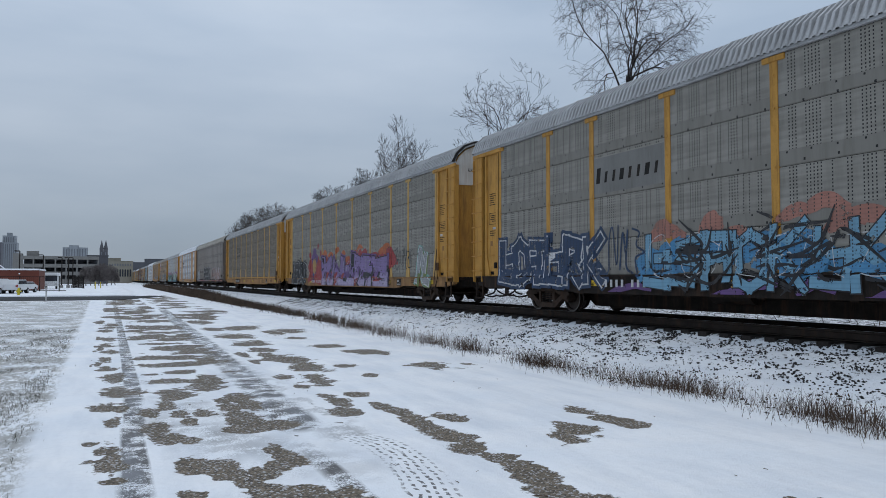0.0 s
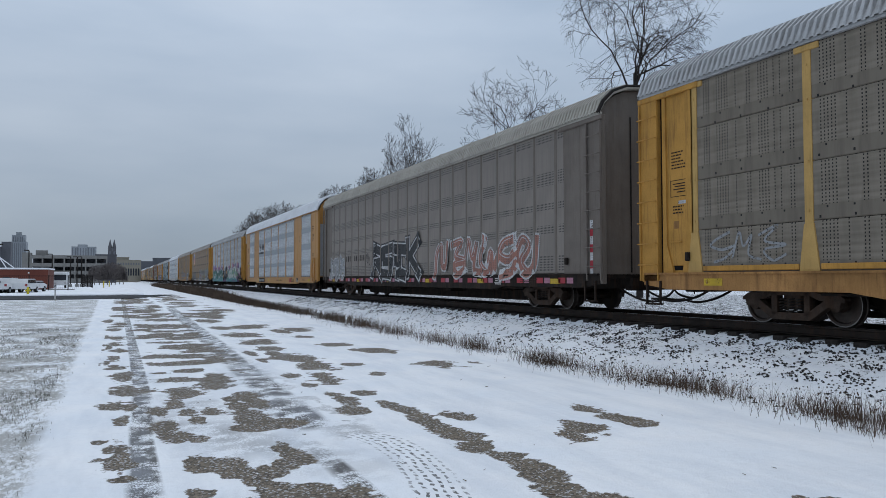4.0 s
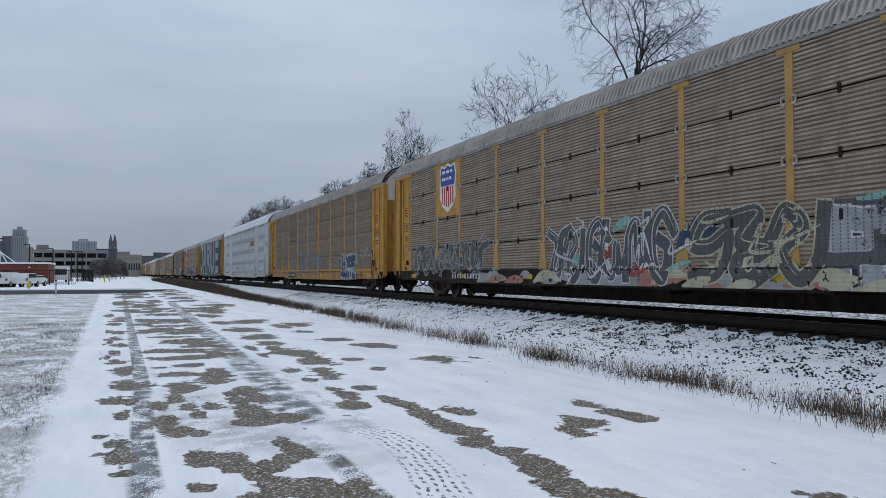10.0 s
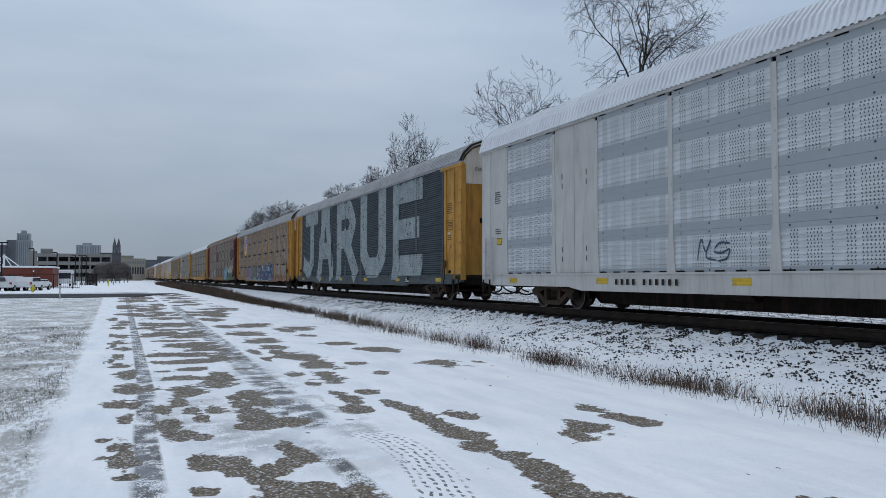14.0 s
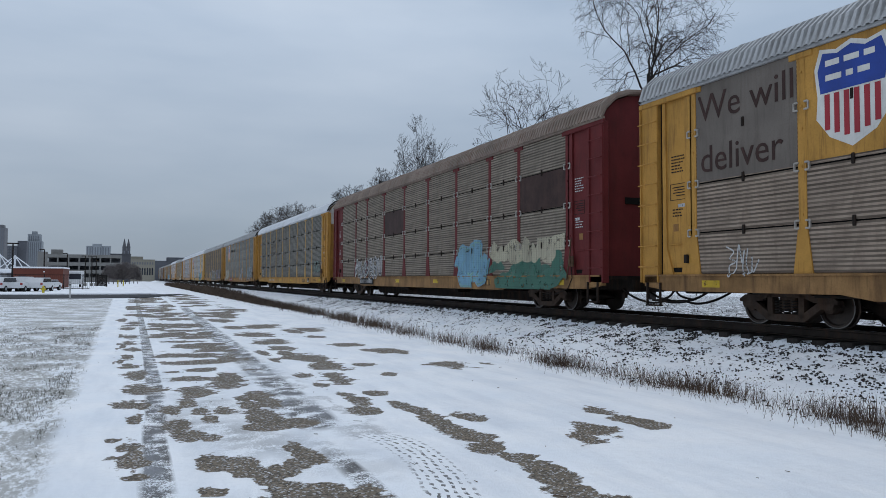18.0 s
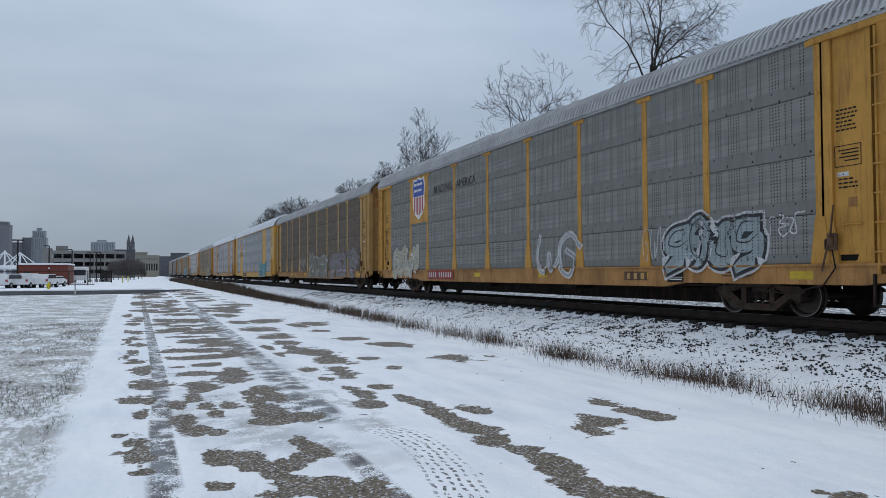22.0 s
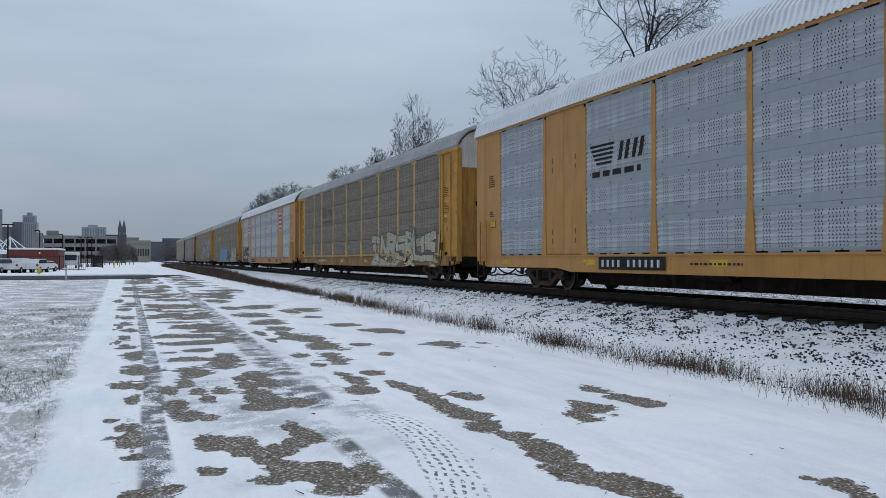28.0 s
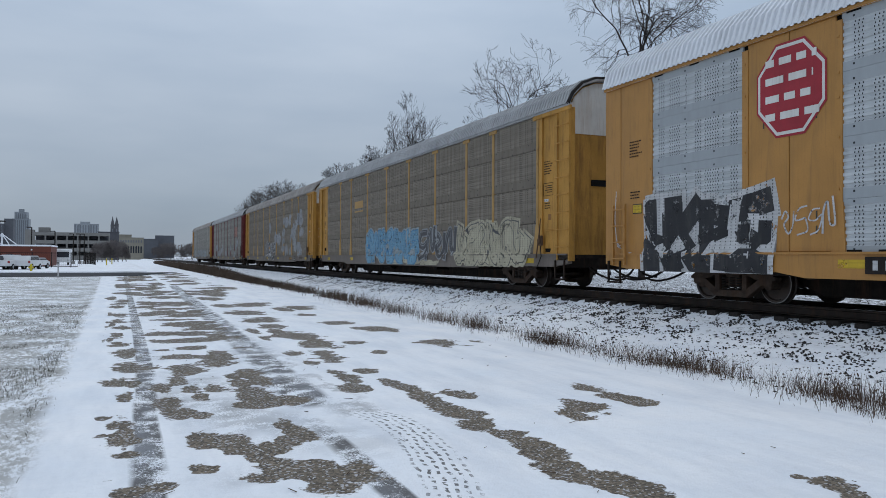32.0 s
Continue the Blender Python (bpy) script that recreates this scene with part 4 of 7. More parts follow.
def underframe_mesh():
    bm = prism([(-12.9, 0.95), (-12.9, 0.6), (-9.0, 0.55), (-8.2, 0.17), (8.2, 0.17), (9.0, 0.55), (12.9, 0.6), (12.9, 0.95)], "x", -0.4, 0.4)
    for r in ( (-1.4, 1.4, -13.2, 13.2, 0.86, 0.96),):
        box(bm, *r)
    for i in range(-4, 5):
        box(bm, -1.38, 1.38, i * 1.9 - 0.08, i * 1.9 + 0.08, 0.5, 0.9)
    # brake gear hung between the trucks
    tube(bm, (-0.7, 2.6, 0.56), (-0.7, 3.7, 0.56), 0.2, sides=12)
    box(bm, -1.0, -0.5, -3.2, -2.6, 0.4, 0.75)
    tube(bm, (-0.5, -7, 0.48), (-0.5, 2.4, 0.5), 0.025)
    tube(bm, (-1.2, -9, 0.58), (-1.2, 9, 0.58), 0.03)
    return bm


def step_mesh():
    return boxes((-1.58, -1.54, -0.24, -0.2, 0.28, 0.8), (-1.58, -1.54, 0.2, 0.24, 0.28, 0.8), (-1.6, -1.5, -0.24, 0.24, 0.28, 0.32))


def surf(y, z):
    """How far out the painted side stands there."""
    if z < 0.985:
        return SILL_X - 0.03
    if abs(y) > 12.8:
        return -1.562
    if abs(y) > 11.96:
        return PLATE_X
    if any(abs(y - p) < (0.1 if z > 1.75 else 0.1 + 0.13 * (1.75 - z) / 0.75) for p in POSTS):
        return POST_X - 0.028
    return PANEL_X


def smooth_line(pts, n=7):
    p = [np.array(q, float) for q in pts]
    p = [2 * p[0] - p[1]] + p + [2 * p[-1] - p[-2]]
    out = []
    for i in range(1, len(p) - 2):
        for t in np.arange(n) / n:
            a, b, c, d = p[i - 1], p[i], p[i + 1], p[i + 2]
            out.append(0.5 * (2 * b + (c - a) * t + (2 * a - 5 * b + 4 * c - d) * t * t + (3 * b - 3 * c + d - a) * t ** 3))
    return out + [p[-2]]


class Paint:
    """Brush strokes on a car's side, one mesh a colour. Along: metres from the far end's side, towards the near end."""

    def __init__(self):
        self.v, self.f, self.k = [], [], 0

    def stroke(self, pts, width, layer, taper=False):
        n, base = len(pts), len(self.v)
        if n < 2:
            return
        self.k += 1
        for i, q in enumerate(pts):
            d = pts[min(i + 1, n - 1)] - pts[max(i - 1, 0)]
            d = d / (np.hypot(*d) + 1e-6)
            w = width / 2 * (min(1, 0.35 + 2.5 * min(i, n - 1 - i) / n) if taper else 1.0)
            e = d * w * (1 if i == n - 1 else -1 if i == 0 else 0)
            for s in (-1, 0, 1):
                y, z = q[0] - d[1] * w * s + e[0], q[1] + d[0] * w * s + e[1]
                z = min(max(z, 0.58), 4.84)
                self.v.append((surf(-y, z) - 0.004 - 0.0042 * layer - 0.0003 * (self.k % 9) - 0.0014 * i / n, -y, z))
        for i in range(n - 1):
            a = base + 3 * i
            self.f += [(a, a + 1, a + 4, a + 3), (a + 1, a + 2, a + 5, a + 4)]

    def put(self, car, material, label, name="graffiti", stuff=True):
        if self.f:
            ob = part(name, raw(name, self.v, self.f), material, car, label)
            if stuff:
                ob["kind"] = "stuff"
            return ob


# loops, hooks and zigzags that read as no letter
GLYPHS = [[(0.85, 0.95), (0.3, 0.9), (0.05, 0.55), (0.5, 0.45), (0.95, 0.6), (0.8, 0.1), (0.2, -0.05)],
          [(0.0, 0.1), (0.25, 1.05), (0.5, 0.5), (0.75, 0.95), (0.6, 0.2), (1.05, 0.0)],
          [(0.1, 0.95), (0.7, 1.0), (0.35, 0.6), (0.95, 0.45), (0.3, 0.3), (0.55, -0.05), (1.0, 0.15)],
          [(1.0, 0.75), (0.55, 1.05), (0.1, 0.8), (0.15, 0.2), (0.6, 0.0), (0.75, 0.45), (0.4, 0.6)],
          [(-0.05, 0.9), (0.4, 0.75), (0.2, 0.15), (0.65, 0.1), (0.6, 0.85), (1.05, 1.0)],
          [(0.05, 0.0), (0.1, 0.7), (0.45, 1.0), (0.55, 0.35), (0.9, 0.3), (0.95, 1.05)],
          [(0.0, 0.6), (0.3, 0.95), (0.6, 0.7), (0.2, 0.35), (0.5, 0.0), (0.85, 0.25), (1.0, 0.9)],
          [(0.15, 1.0), (0.0, 0.4), (0.4, 0.05), (0.55, 0.6), (0.7, 0.1), (1.0, 0.5)]]


# chunky shapes of straight bars that read as no letter
CHUNKS = [[[(0.1, 0.0), (0.1, 0.95)], [(0.1, 0.92), (0.9, 0.86)], [(0.12, 0.45), (0.75, 0.52)], [(0.75, 0.86), (0.72, 0.1)]],
          [[(0.15, 0.08), (0.1, 0.8), (0.45, 0.98), (0.85, 0.82), (0.88, 0.18), (0.5, 0.0), (0.15, 0.08)]],
          [[(0.05, 0.95), (0.95, 0.9)], [(0.5, 0.9), (0.42, 0.05)], [(0.42, 0.08), (0.95, 0.0)], [(0.1, 0.5), (0.5, 0.5)]],
          [[(0.1, 0.0), (0.14, 1.0)], [(0.14, 0.5), (0.9, 1.02)], [(0.3, 0.55), (0.95, -0.02)]],
          [[(0.9, 0.95), (0.15, 0.88), (0.2, 0.52), (0.85, 0.48), (0.8, 0.05), (0.05, 0.04)]],
          [[(0.1, 0.02), (0.14, 0.98), (0.85, 0.8), (0.75, 0.5), (0.2, 0.42)], [(0.45, 0.42), (0.95, 0.0)]],
          [[(0.1, 0.0), (0.12, 0.98), (0.85, 0.02), (0.88, 1.0)]],
          [[(0.12, 1.0), (0.1, 0.05), (0.9, 0.0), (0.88, 0.6)], [(0.45, 0.6), (0.95, 0.62)]]]


def bars(line):
    """Each straight piece of a line on its own, in small steps."""
    out = []
    for q, r in zip(line, line[1:]):
        k = max(3, int(np.hypot(*(r - q)) / 0.09))
        out.append([q + (r - q) * t / k for t in range(k + 1)])
    return out


def graffiti(car, y0, y1, z0, z1, fill, line, back=None, letters=6, seed=1, fat=0.3, thin=0.07, label="spray-painted graffiti shape", spikes=0, block=False, drop=None):
    """Overlapping letter-like shapes from y0 to y1, metres from the car's middle, far end negative."""
    rnd = random.Random(seed)
    e = Paint()
    w = (y1 - y0) / letters
    shapes, last = [], None
    for i in range(letters):
        g = rnd.choice([q for q in (CHUNKS if block else GLYPHS) if q is not last])
        last = g
        ox, k = y0 + i * w + rnd.uniform(-0.08, 0.05) * w, rnd.uniform(0.9, 1.1)
        up, tilt = rnd.uniform(-0.06, 0.1), rnd.uniform(-0.12, 0.12)
        wd = fat * rnd.uniform(0.85, 1.2)

        def spot(u, v):
            return np.array((ox + (u + tilt * v) * w * k, z0 + (v * (1 + up * 0.5) + up * 0.3) * (z1 - z0) + rnd.uniform(-0.05, 0.05)))
        if block:
            runs = [r for ln in g for r in bars([spot(*q) for q in ln])]
        else:
            runs = [smooth_line([spot(*q) for q in g], 8)]
        shapes.append((runs, wd))
        for pts in runs:
            if back is not None:
                e.stroke(pts, wd + 0.24, 0)
    if back is not None:
        e.put(car, back, "soft-edged graffiti backing colour")
    if drop is not None:
        d = Paint()
        for runs, wd in shapes:
            for pts in runs:
                d.stroke([q + np.array((0.1, -0.09)) for q in pts], wd + 2 * thin, 0.6)
        d.put(car, drop, "dark shadow of the painted letters")
    for i, (runs, wd) in enumerate(shapes):
        a, b, c = Paint(), Paint(), Paint()
        a.k = b.k = c.k = i
        for pts in runs:
            b.stroke(pts, wd + 2 * thin, 1)
            a.stroke(pts, wd, 2)
            c.stroke([q + np.array((0.02, wd * 0.22)) for q in pts[:len(pts) * 2 // 3]], 0.03, 3, True)
        ob = b.put(car, line, "graffiti outline", "graffiti", False)
        a.put(ob, fill, label, "fill", False)
        if not block:
            c.put(ob, line, "thin highlight stroke", "highlight", False)
    s = Paint()
    for _ in range(spikes):
        px, pz = rnd.uniform(y0, y1), rnd.uniform(z0, z1)
        q = [np.array((px + rnd.uniform(-0.7, 0.7) * t + 0.5 * t, pz + rnd.uniform(-0.5, 0.6) * t)) for t in (0, 0.5, 1)]
        s.stroke(smooth_line(q, 6), 0.07, 3, True)
    s.put(car, line, "graffiti outline strokes")


def tag(car, y0, y1, z0, z1, colour, letters=6, seed=1, width=0.06, label="thin spray-painted scrawl"):
    rnd = random.Random(seed)
    p = Paint()
    w = (y1 - y0) / letters
    for i in range(letters):
        g = rnd.choice(GLYPHS)
        pts = [np.array((y0 + (i + u * rnd.uniform(0.85, 1.2)) * w, z0 + v * (z1 - z0) * rnd.uniform(0.8, 1.1))) for u, v in g]
        p.stroke(smooth_line(pts, 7), width * rnd.uniform(0.45, 0.85), 2)
    p.put(car, colour, label)


def blobs(car, y0, y1, z0, z1, colour, count, seed, size=0.5, layer=0, label="cloud of sprayed paint"):
    rnd = random.Random(seed)
    p = Paint()
    for i in range(count):
        x, z = rnd.uniform(y0, y1), rnd.uniform(z0, z1)
        d = rnd.uniform(0.2, 0.6)
        p.stroke(smooth_line([np.array((x - d, z - 0.1)), np.array((x, z + rnd.uniform(-0.1, 0.15))), np.array((x + d, z + rnd.uniform(-0.1, 0.1)))], 6), size * rnd.uniform(0.6, 1.2), layer, True)
    p.put(car, colour, label)


def oval(car, name, y, z, w, h, colour, layer=3, label=""):
    """A rounded patch of paint on the side."""
    verts = [(surf(-y, z) - 0.004 - 0.0042 * layer, -y, z)]
    for i in range(20):
        a = i * math.tau / 20
        r = 1 + 0.06 * math.sin(3 * a + y)
        py, pz = y + w / 2 * r * math.cos(a), z + h / 2 * r * math.sin(a)
        verts.append((surf(-py, pz) - 0.004 - 0.0042 * layer, -py, pz))
    part(name, raw(name, verts, [(0, 1 + (i + 1) % 20, 1 + i) for i in range(20)]), colour, car, label)


def bubble_row(car, y0, y1, z, count, rim, fill, eye, seed):
    """A row of fat round sprayed shapes with pale rims and dark hollows, standing on short feet."""
    rnd = random.Random(seed)
    w = (y1 - y0) / count
    for i in range(count):
        y, k = y0 + (i + 0.5) * w + rnd.uniform(-0.08, 0.08), rnd.uniform(0.92, 1.1)
        up = z + rnd.uniform(-0.05, 0.1)
        base = Paint()
        base.k = i
        for dy in (-0.22, 0.26):
            base.stroke([np.array((y + dy * w, up - t)) for t in (0.1, 0.3, 0.5, 0.68)], w * 0.42, 0.5)
        base.put(car, fill, "short sprayed foot", "painted_foot", False)
        oval(car, "bubble_rim", y, up, w * 1.12 * k, 1.12 * k, rim, 1 + 0.1 * i, "pale rim of a bubble shape")
        oval(car, "bubble", y, up - 0.02, w * 0.92 * k, 0.9 * k, fill, 2 + 0.1 * i, "green and teal bubble shape")
        oval(car, "bubble_hollow", y + rnd.uniform(-0.1, 0.15), up + rnd.uniform(-0.08, 0.1), 0.22, 0.38, eye, 3 + 0.1 * i, "blue hollow of a bubble shape")
        oval(car, "bubble_shine", y - 0.28 * w, up + 0.26, 0.12, 0.2, rim, 3 + 0.1 * i)


def decal(car, name, y, z, w, h, material, label="", x=None, skew=0.0, depth=0.004):
    """A flat painted shape on the side; y as in graffiti."""
    x = (PANEL_X if x is None else x) - depth
    pts = [(-(y - w / 2), z - h / 2), (-(y + w / 2), z - h / 2), (-(y + w / 2) - skew, z + h / 2), (-(y - w / 2) - skew, z + h / 2)]
    bm = bmesh.new()
    lo = [bm.verts.new((x, a, b)) for a, b in pts]
    hi = [bm.verts.new((x + 0.003, a, b)) for a, b in pts]
    bm.faces.new(lo)
    bm.faces.new(hi[::-1])
    for i in range(4):
        bm.faces.new((lo[i], hi[i], hi[(i + 1) % 4], lo[(i + 1) % 4]))
    bmesh.ops.recalc_face_normals(bm, faces=bm.faces)
    return part(name, bm, material, car, label)


def lines_of_marks(car, y, z, w, h, rows, material, x=None, seed=0, label="small illegible stencilled lines"):
    """Rows of short bars that stand for small lettering."""
    rnd = random.Random(seed)
    bm = bmesh.new()
    xx = (POST_X if x is None else x) - 0.006
    step = h / rows
    for r in range(rows):
        zz, yy = z + h / 2 - (r + 0.5) * step, y - w / 2
        stop = y + w / 2 - rnd.uniform(0, 0.35) * w
        while yy < stop:
            ln = rnd.uniform(0.5, 1.3) * step
            box(bm, xx, xx + 0.004, -min(yy + ln, stop + 0.02), -yy, zz - step * 0.2, zz + step * 0.2)
            yy += ln + step * 0.35
    part("stencil", bm, material, car, label)["kind"] = "stuff"


def number_bars(car, y, z, w, h, material, back=None, x=None):
    """Reporting marks as plain bars, on a dark plate where there is one."""
    x = (SILL_X - 0.03) if x is None else x
    if back is not None:
        decal(car, "number_plate_back", y, z, w * 1.08, h * 1.5, back, "painted background of the car's marks", x)
    n, gap = 10, 4
    cw = w / (n + 0.8)
    yy = y - w / 2
    me = kept("mark_%.2f_%.2f" % (cw, h), lambda: boxes((-0.002, 0.002, -cw * 0.2, cw * 0.2, -h * 0.42, h * 0.42)))
    for i in range(n):
        if i == gap:
            yy += 0.8 * cw
        part("mark", me, material, car, "", (x - 0.008, -(yy + cw * 0.4), z))
        yy += cw


def lettering(car, body, y, z, size, material, x=None, name="lettering", label=""):
    """Readable words, starting at y and reading towards the near end."""
    cu = bpy.data.curves.new(name, "FONT")
    cu.body, cu.size, cu.extrude, cu.resolution_u = body, size, 0.002, 3
    ob = new(name, cu)
    me = bpy.data.meshes.new_from_object(ob)
    bpy.data.objects.remove(ob)
    xx = (PANEL_X if x is None else x) - 0.006
    me.transform(Matrix(((0, 0, -1, xx), (-1, 0, 0, -y), (0, 1, 0, z), (0, 0, 0, 1))))
    return part(name, me, material, car, label or "painted lettering")


G = {}
for key, c in dict(white=(0.68, 0.68, 0.68), black=(0.02, 0.02, 0.024), navy=(0.02, 0.05, 0.12), blue=(0.08, 0.28, 0.5), sky=(0.2, 0.42, 0.58), purple=(0.3, 0.2, 0.42), lilac=(0.42, 0.35, 0.52),
                   red=(0.4, 0.05, 0.05), teal=(0.08, 0.32, 0.32), mint=(0.25, 0.48, 0.42), cream=(0.55, 0.5, 0.36), grey=(0.36, 0.37, 0.38), pink=(0.5, 0.22, 0.3),
                   salmon=(0.45, 0.2, 0.15), yellow=(0.75, 0.5, 0.03), slate=(0.07, 0.09, 0.1), orange=(0.55, 0.14, 0.04), violet=(0.16, 0.08, 0.25), darkgrey=(0.09, 0.09, 0.095)).items():
    G[key] = sprayed("paint_" + key, shade(c, 0.85))
M["p_slate"] = ribbed("panel_painted_slate", (0.085, 0.1, 0.112), (0.06, 0.065, 0.07), 0.4)


def stripe_logo(car, y, z, w, material):
    """A wind-swept mark of slanted stripes over two rows of small bars."""
    for i in range(5):
        a, b = y - (0.5 - 0.03 * i) * w, y - 0.04 * w - 0.012 * i * w
        decal(car, "logo_stripe", (a + b) / 2, z + (0.12 - i * 0.05) * w, b - a, 0.026 * w, material, "dark slanted logo stripe")
    for dy in (0.04, 0.15, 0.28, 0.39):
        decal(car, "logo_block", y + (dy + 0.02) * w, z + 0.02 * w, 0.06 * w, 0.2 * w, material, "dark slanted logo bar", None, 0.05 * w)
    lines_of_marks(car, y + 0.02 * w, z - 0.2 * w, w * 0.95, 0.16 * w, 1, material, PANEL_X, 3, "row of plain bars under a logo")


def shield_logo(car, y, z, w, panel_mat):
    """Shield with blue head and red and white stripes, as plain shapes."""
    h = w * 1.15
    k = 0.012

    def shape(name, s, pts, material, d):
        bm = prism([(-(y + u * s * w), z + v * s * h) for u, v in pts], "x", PANEL_X - d - 0.003, PANEL_X - d)
        part(name, bm, material, car)
    out = [(-0.42, 0.5), (-0.2, 0.46), (0, 0.52), (0.2, 0.46), (0.42, 0.5), (0.5, 0.3), (0.46, 0.0), (0.48, -0.22), (0.3, -0.42), (0, -0.55), (-0.3, -0.42), (-0.48, -0.22), (-0.46, 0.0), (-0.5, 0.3)]
    shape("shield_rim", 1.0, out, M["sign_white"], k)
    shape("shield_face", 0.93, out, M["sign_white"], k + 0.004)
    shape("shield_head", 0.9, [(-0.42, 0.5), (-0.2, 0.46), (0, 0.52), (0.2, 0.46), (0.42, 0.5), (0.5, 0.3), (0.46, 0.04), (-0.46, 0.04), (-0.5, 0.3)], M["shield_blue"], k + 0.008)
    for i in range(6):
        u = -0.36 + i * 0.144
        low = -0.5 + 0.16 * abs(u) * 2
        decal(car, "shield_stripe", y + u * 0.9 * w, z + (0.02 + low) / 2 * 0.9 * h, 0.07 * w, (0.02 - low) * 0.9 * h, M["sign_red"], "red stripe", PANEL_X - k - 0.008)
    lines_of_marks(car, y + 0.06 * w, z + 0.26 * h, w * 0.8, h * 0.3, 2, M["sign_white"], PANEL_X - k - 0.009, 5, "plain white bars on a shield")


M["shield_blue"] = plain("shield_blue", (0.015, 0.05, 0.28), 0.5)


def octagon_logo(car, y, z, w, seed):
    pts = [(math.cos(radians(22.5 + 45 * i)), math.sin(radians(22.5 + 45 * i))) for i in range(8)]
    for s, m, d in ((1.0, M["sign_red"], 0.01), (0.95, M["sign_white"], 0.014), (0.88, M["sign_red"], 0.018)):
        part("octagon_sign", prism([(-(y + u * s * w / 2), z + v * s * w * 0.56) for u, v in pts], "x", PANEL_X - d - 0.003, PANEL_X - d), m, car, "red and white octagon sign")
    lines_of_marks(car, y + 0.03 * w, z + 0.02 * w, w * 0.72, w * 0.8, 4, M["sign_white"], PANEL_X - 0.02, seed, "plain white bars on a red octagon")


M["sign_red"] = plain("sign_red", (0.34, 0.02, 0.032), 0.5, 0, 0.15, 1.5, (0.2, 0.02, 0.03), 0.4)
M["sign_white"] = plain("sign_white", (0.68, 0.66, 0.62), 0.5, 0, 0.1, 1.5, (0.4, 0.36, 0.3), 0.4)
M["logo_faint"] = plain("worn_dark_paint", (0.075, 0.066, 0.056), 0.7, 0, 0.3, 3, (0.13, 0.11, 0.09), 0.7)


M["rusty"] = plain("rusty_steel", (0.12, 0.072, 0.045), 0.75, 0.1, 0.4, 6, (0.045, 0.03, 0.022), 0.6, 0.2)
M["hinge"] = plain("worn_hinge", (0.45, 0.42, 0.38), 0.6, 0.2, 0.25, 8, RUST, 0.5)


# cars with a painted notice on the upper end door
NOTICE = (1, 5, 9)


def railcar(n, style, panel, post, end, roof, sill, label, top=5.66, cap=None, post_w=0.17, kick=None):
    car = thing("autorack_railcar", (TRACK_X, 0, RAIL_TOP), label, "railcar", "railcars of the train")
    modern = style == "modern"
    if modern:
        top = 5.86
    part("underframe", kept("underframe", underframe_mesh), M["under"], car)
    part("side_sill", kept("sill", sill_mesh), M[sill], car, "long side sill beam")
    part("far_sill", kept("far_sill", lambda: boxes((1.4, 1.54, -13.3, 13.3, 0.55, 0.97))), M[sill], car)
    part("cargo_box", kept("cargo_box", lambda: boxes((-1.44, 1.4, -13.0, 13.0, 0.97, 4.88))), M["inner"], car)
    part("far_side_wall", kept("far_wall", lambda: boxes((1.42, 1.52, -13.3, 13.3, 0.97, 4.88))), M[panel], car)
    part("roof", kept("roof_%g" % top, lambda: roof_mesh(top)), M[roof], car, "ribbed arched sheet metal roof")
    eave = M[end] if modern else M[roof]
    part("eave_rail", kept("eave", lambda: boxes((-1.57, -1.46, -13.38, 13.38, 4.855, 4.93), (1.46, 1.57, -13.38, 13.38, 4.855, 4.93), bevel=0.012)), eave, car)
    if style == "vented":
        xs = [-12.42 + 1.129 * i for i in range(23)]
        for a in xs[:-1]:
            part("panel", kept("vent_panel", lambda: panel_mesh(1.1, 3.86)), M[panel], car, "", (PANEL_X, a + 0.5645, 2.915))
        for a in xs:
            part("post", kept("thin_post", lambda: boxes((POST_X, PANEL_X + 0.05, -0.055, 0.055, 0.62, 4.86), bevel=0.012)), M[post], car, "", (0, a, 0))
        for i in range(22):
            decal(car, "safety_stripe", xs[i] + 0.33, 0.8, 0.34, 0.15, M["sign_red"], "red safety stripe", SILL_X)
            decal(car, "safety_stripe", xs[i] + 0.72, 0.8, 0.3, 0.15, G["pink"], "faded white safety stripe", SILL_X)
        for sy in (-1, 1):
            for i in range(7):
                decal(car, "corner_stripe", sy * 12.95, 1.0 + i * 0.2, 0.12, 0.2, M["sign_red"] if i % 2 else G["white"], "red and white corner stripe", PANEL_X - 0.008)
    for i, (a, b) in enumerate(BAYS):
        if style == "vented":
            break
        w = a - b - 0.11
        if modern and i in (1, 7):
            # plated bays, one seam in the middle
            for s in (-1, 1):
                for z in (1.35, 1.6, 3.3, 3.55):
                    part("rivet_row", kept("rivet_row", lambda: boxes((PANEL_X - 0.009, PANEL_X, -0.014, 0.014, -0.07, 0.07))), M["logo_faint"], car, "", (0, (a + b) / 2 + s * w * 0.3, z))
                part("plate", kept("plate_%.2f" % w, lambda: panel_mesh(w / 2 - 0.01, 3.88)), M[end], car, "", (PANEL_X - 0.003, (a + b) / 2 + s * (w / 4 + 0.002), 2.915))
            continue
        for z0, z1 in ROWS:
            h = z1 - z0 - (0.004 if modern else 0.03 if style == "hinged" else 0.01)
            if modern:
                me = kept("corrugated_%.2f_%.2f" % (w, h), lambda: corrugated_mesh(w, h))
            else:
                me = kept("panel_%.2f_%.2f" % (w, h), lambda: panel_mesh(w, h))
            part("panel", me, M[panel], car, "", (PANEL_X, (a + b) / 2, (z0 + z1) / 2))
    for p in POSTS if style != "vented" else ():
        part("post", kept("post_m" if modern else "post_%g" % post_w, lambda: post_mesh(0.14 if modern else post_w, not modern)), M[post], car, "", (0, p, 0))
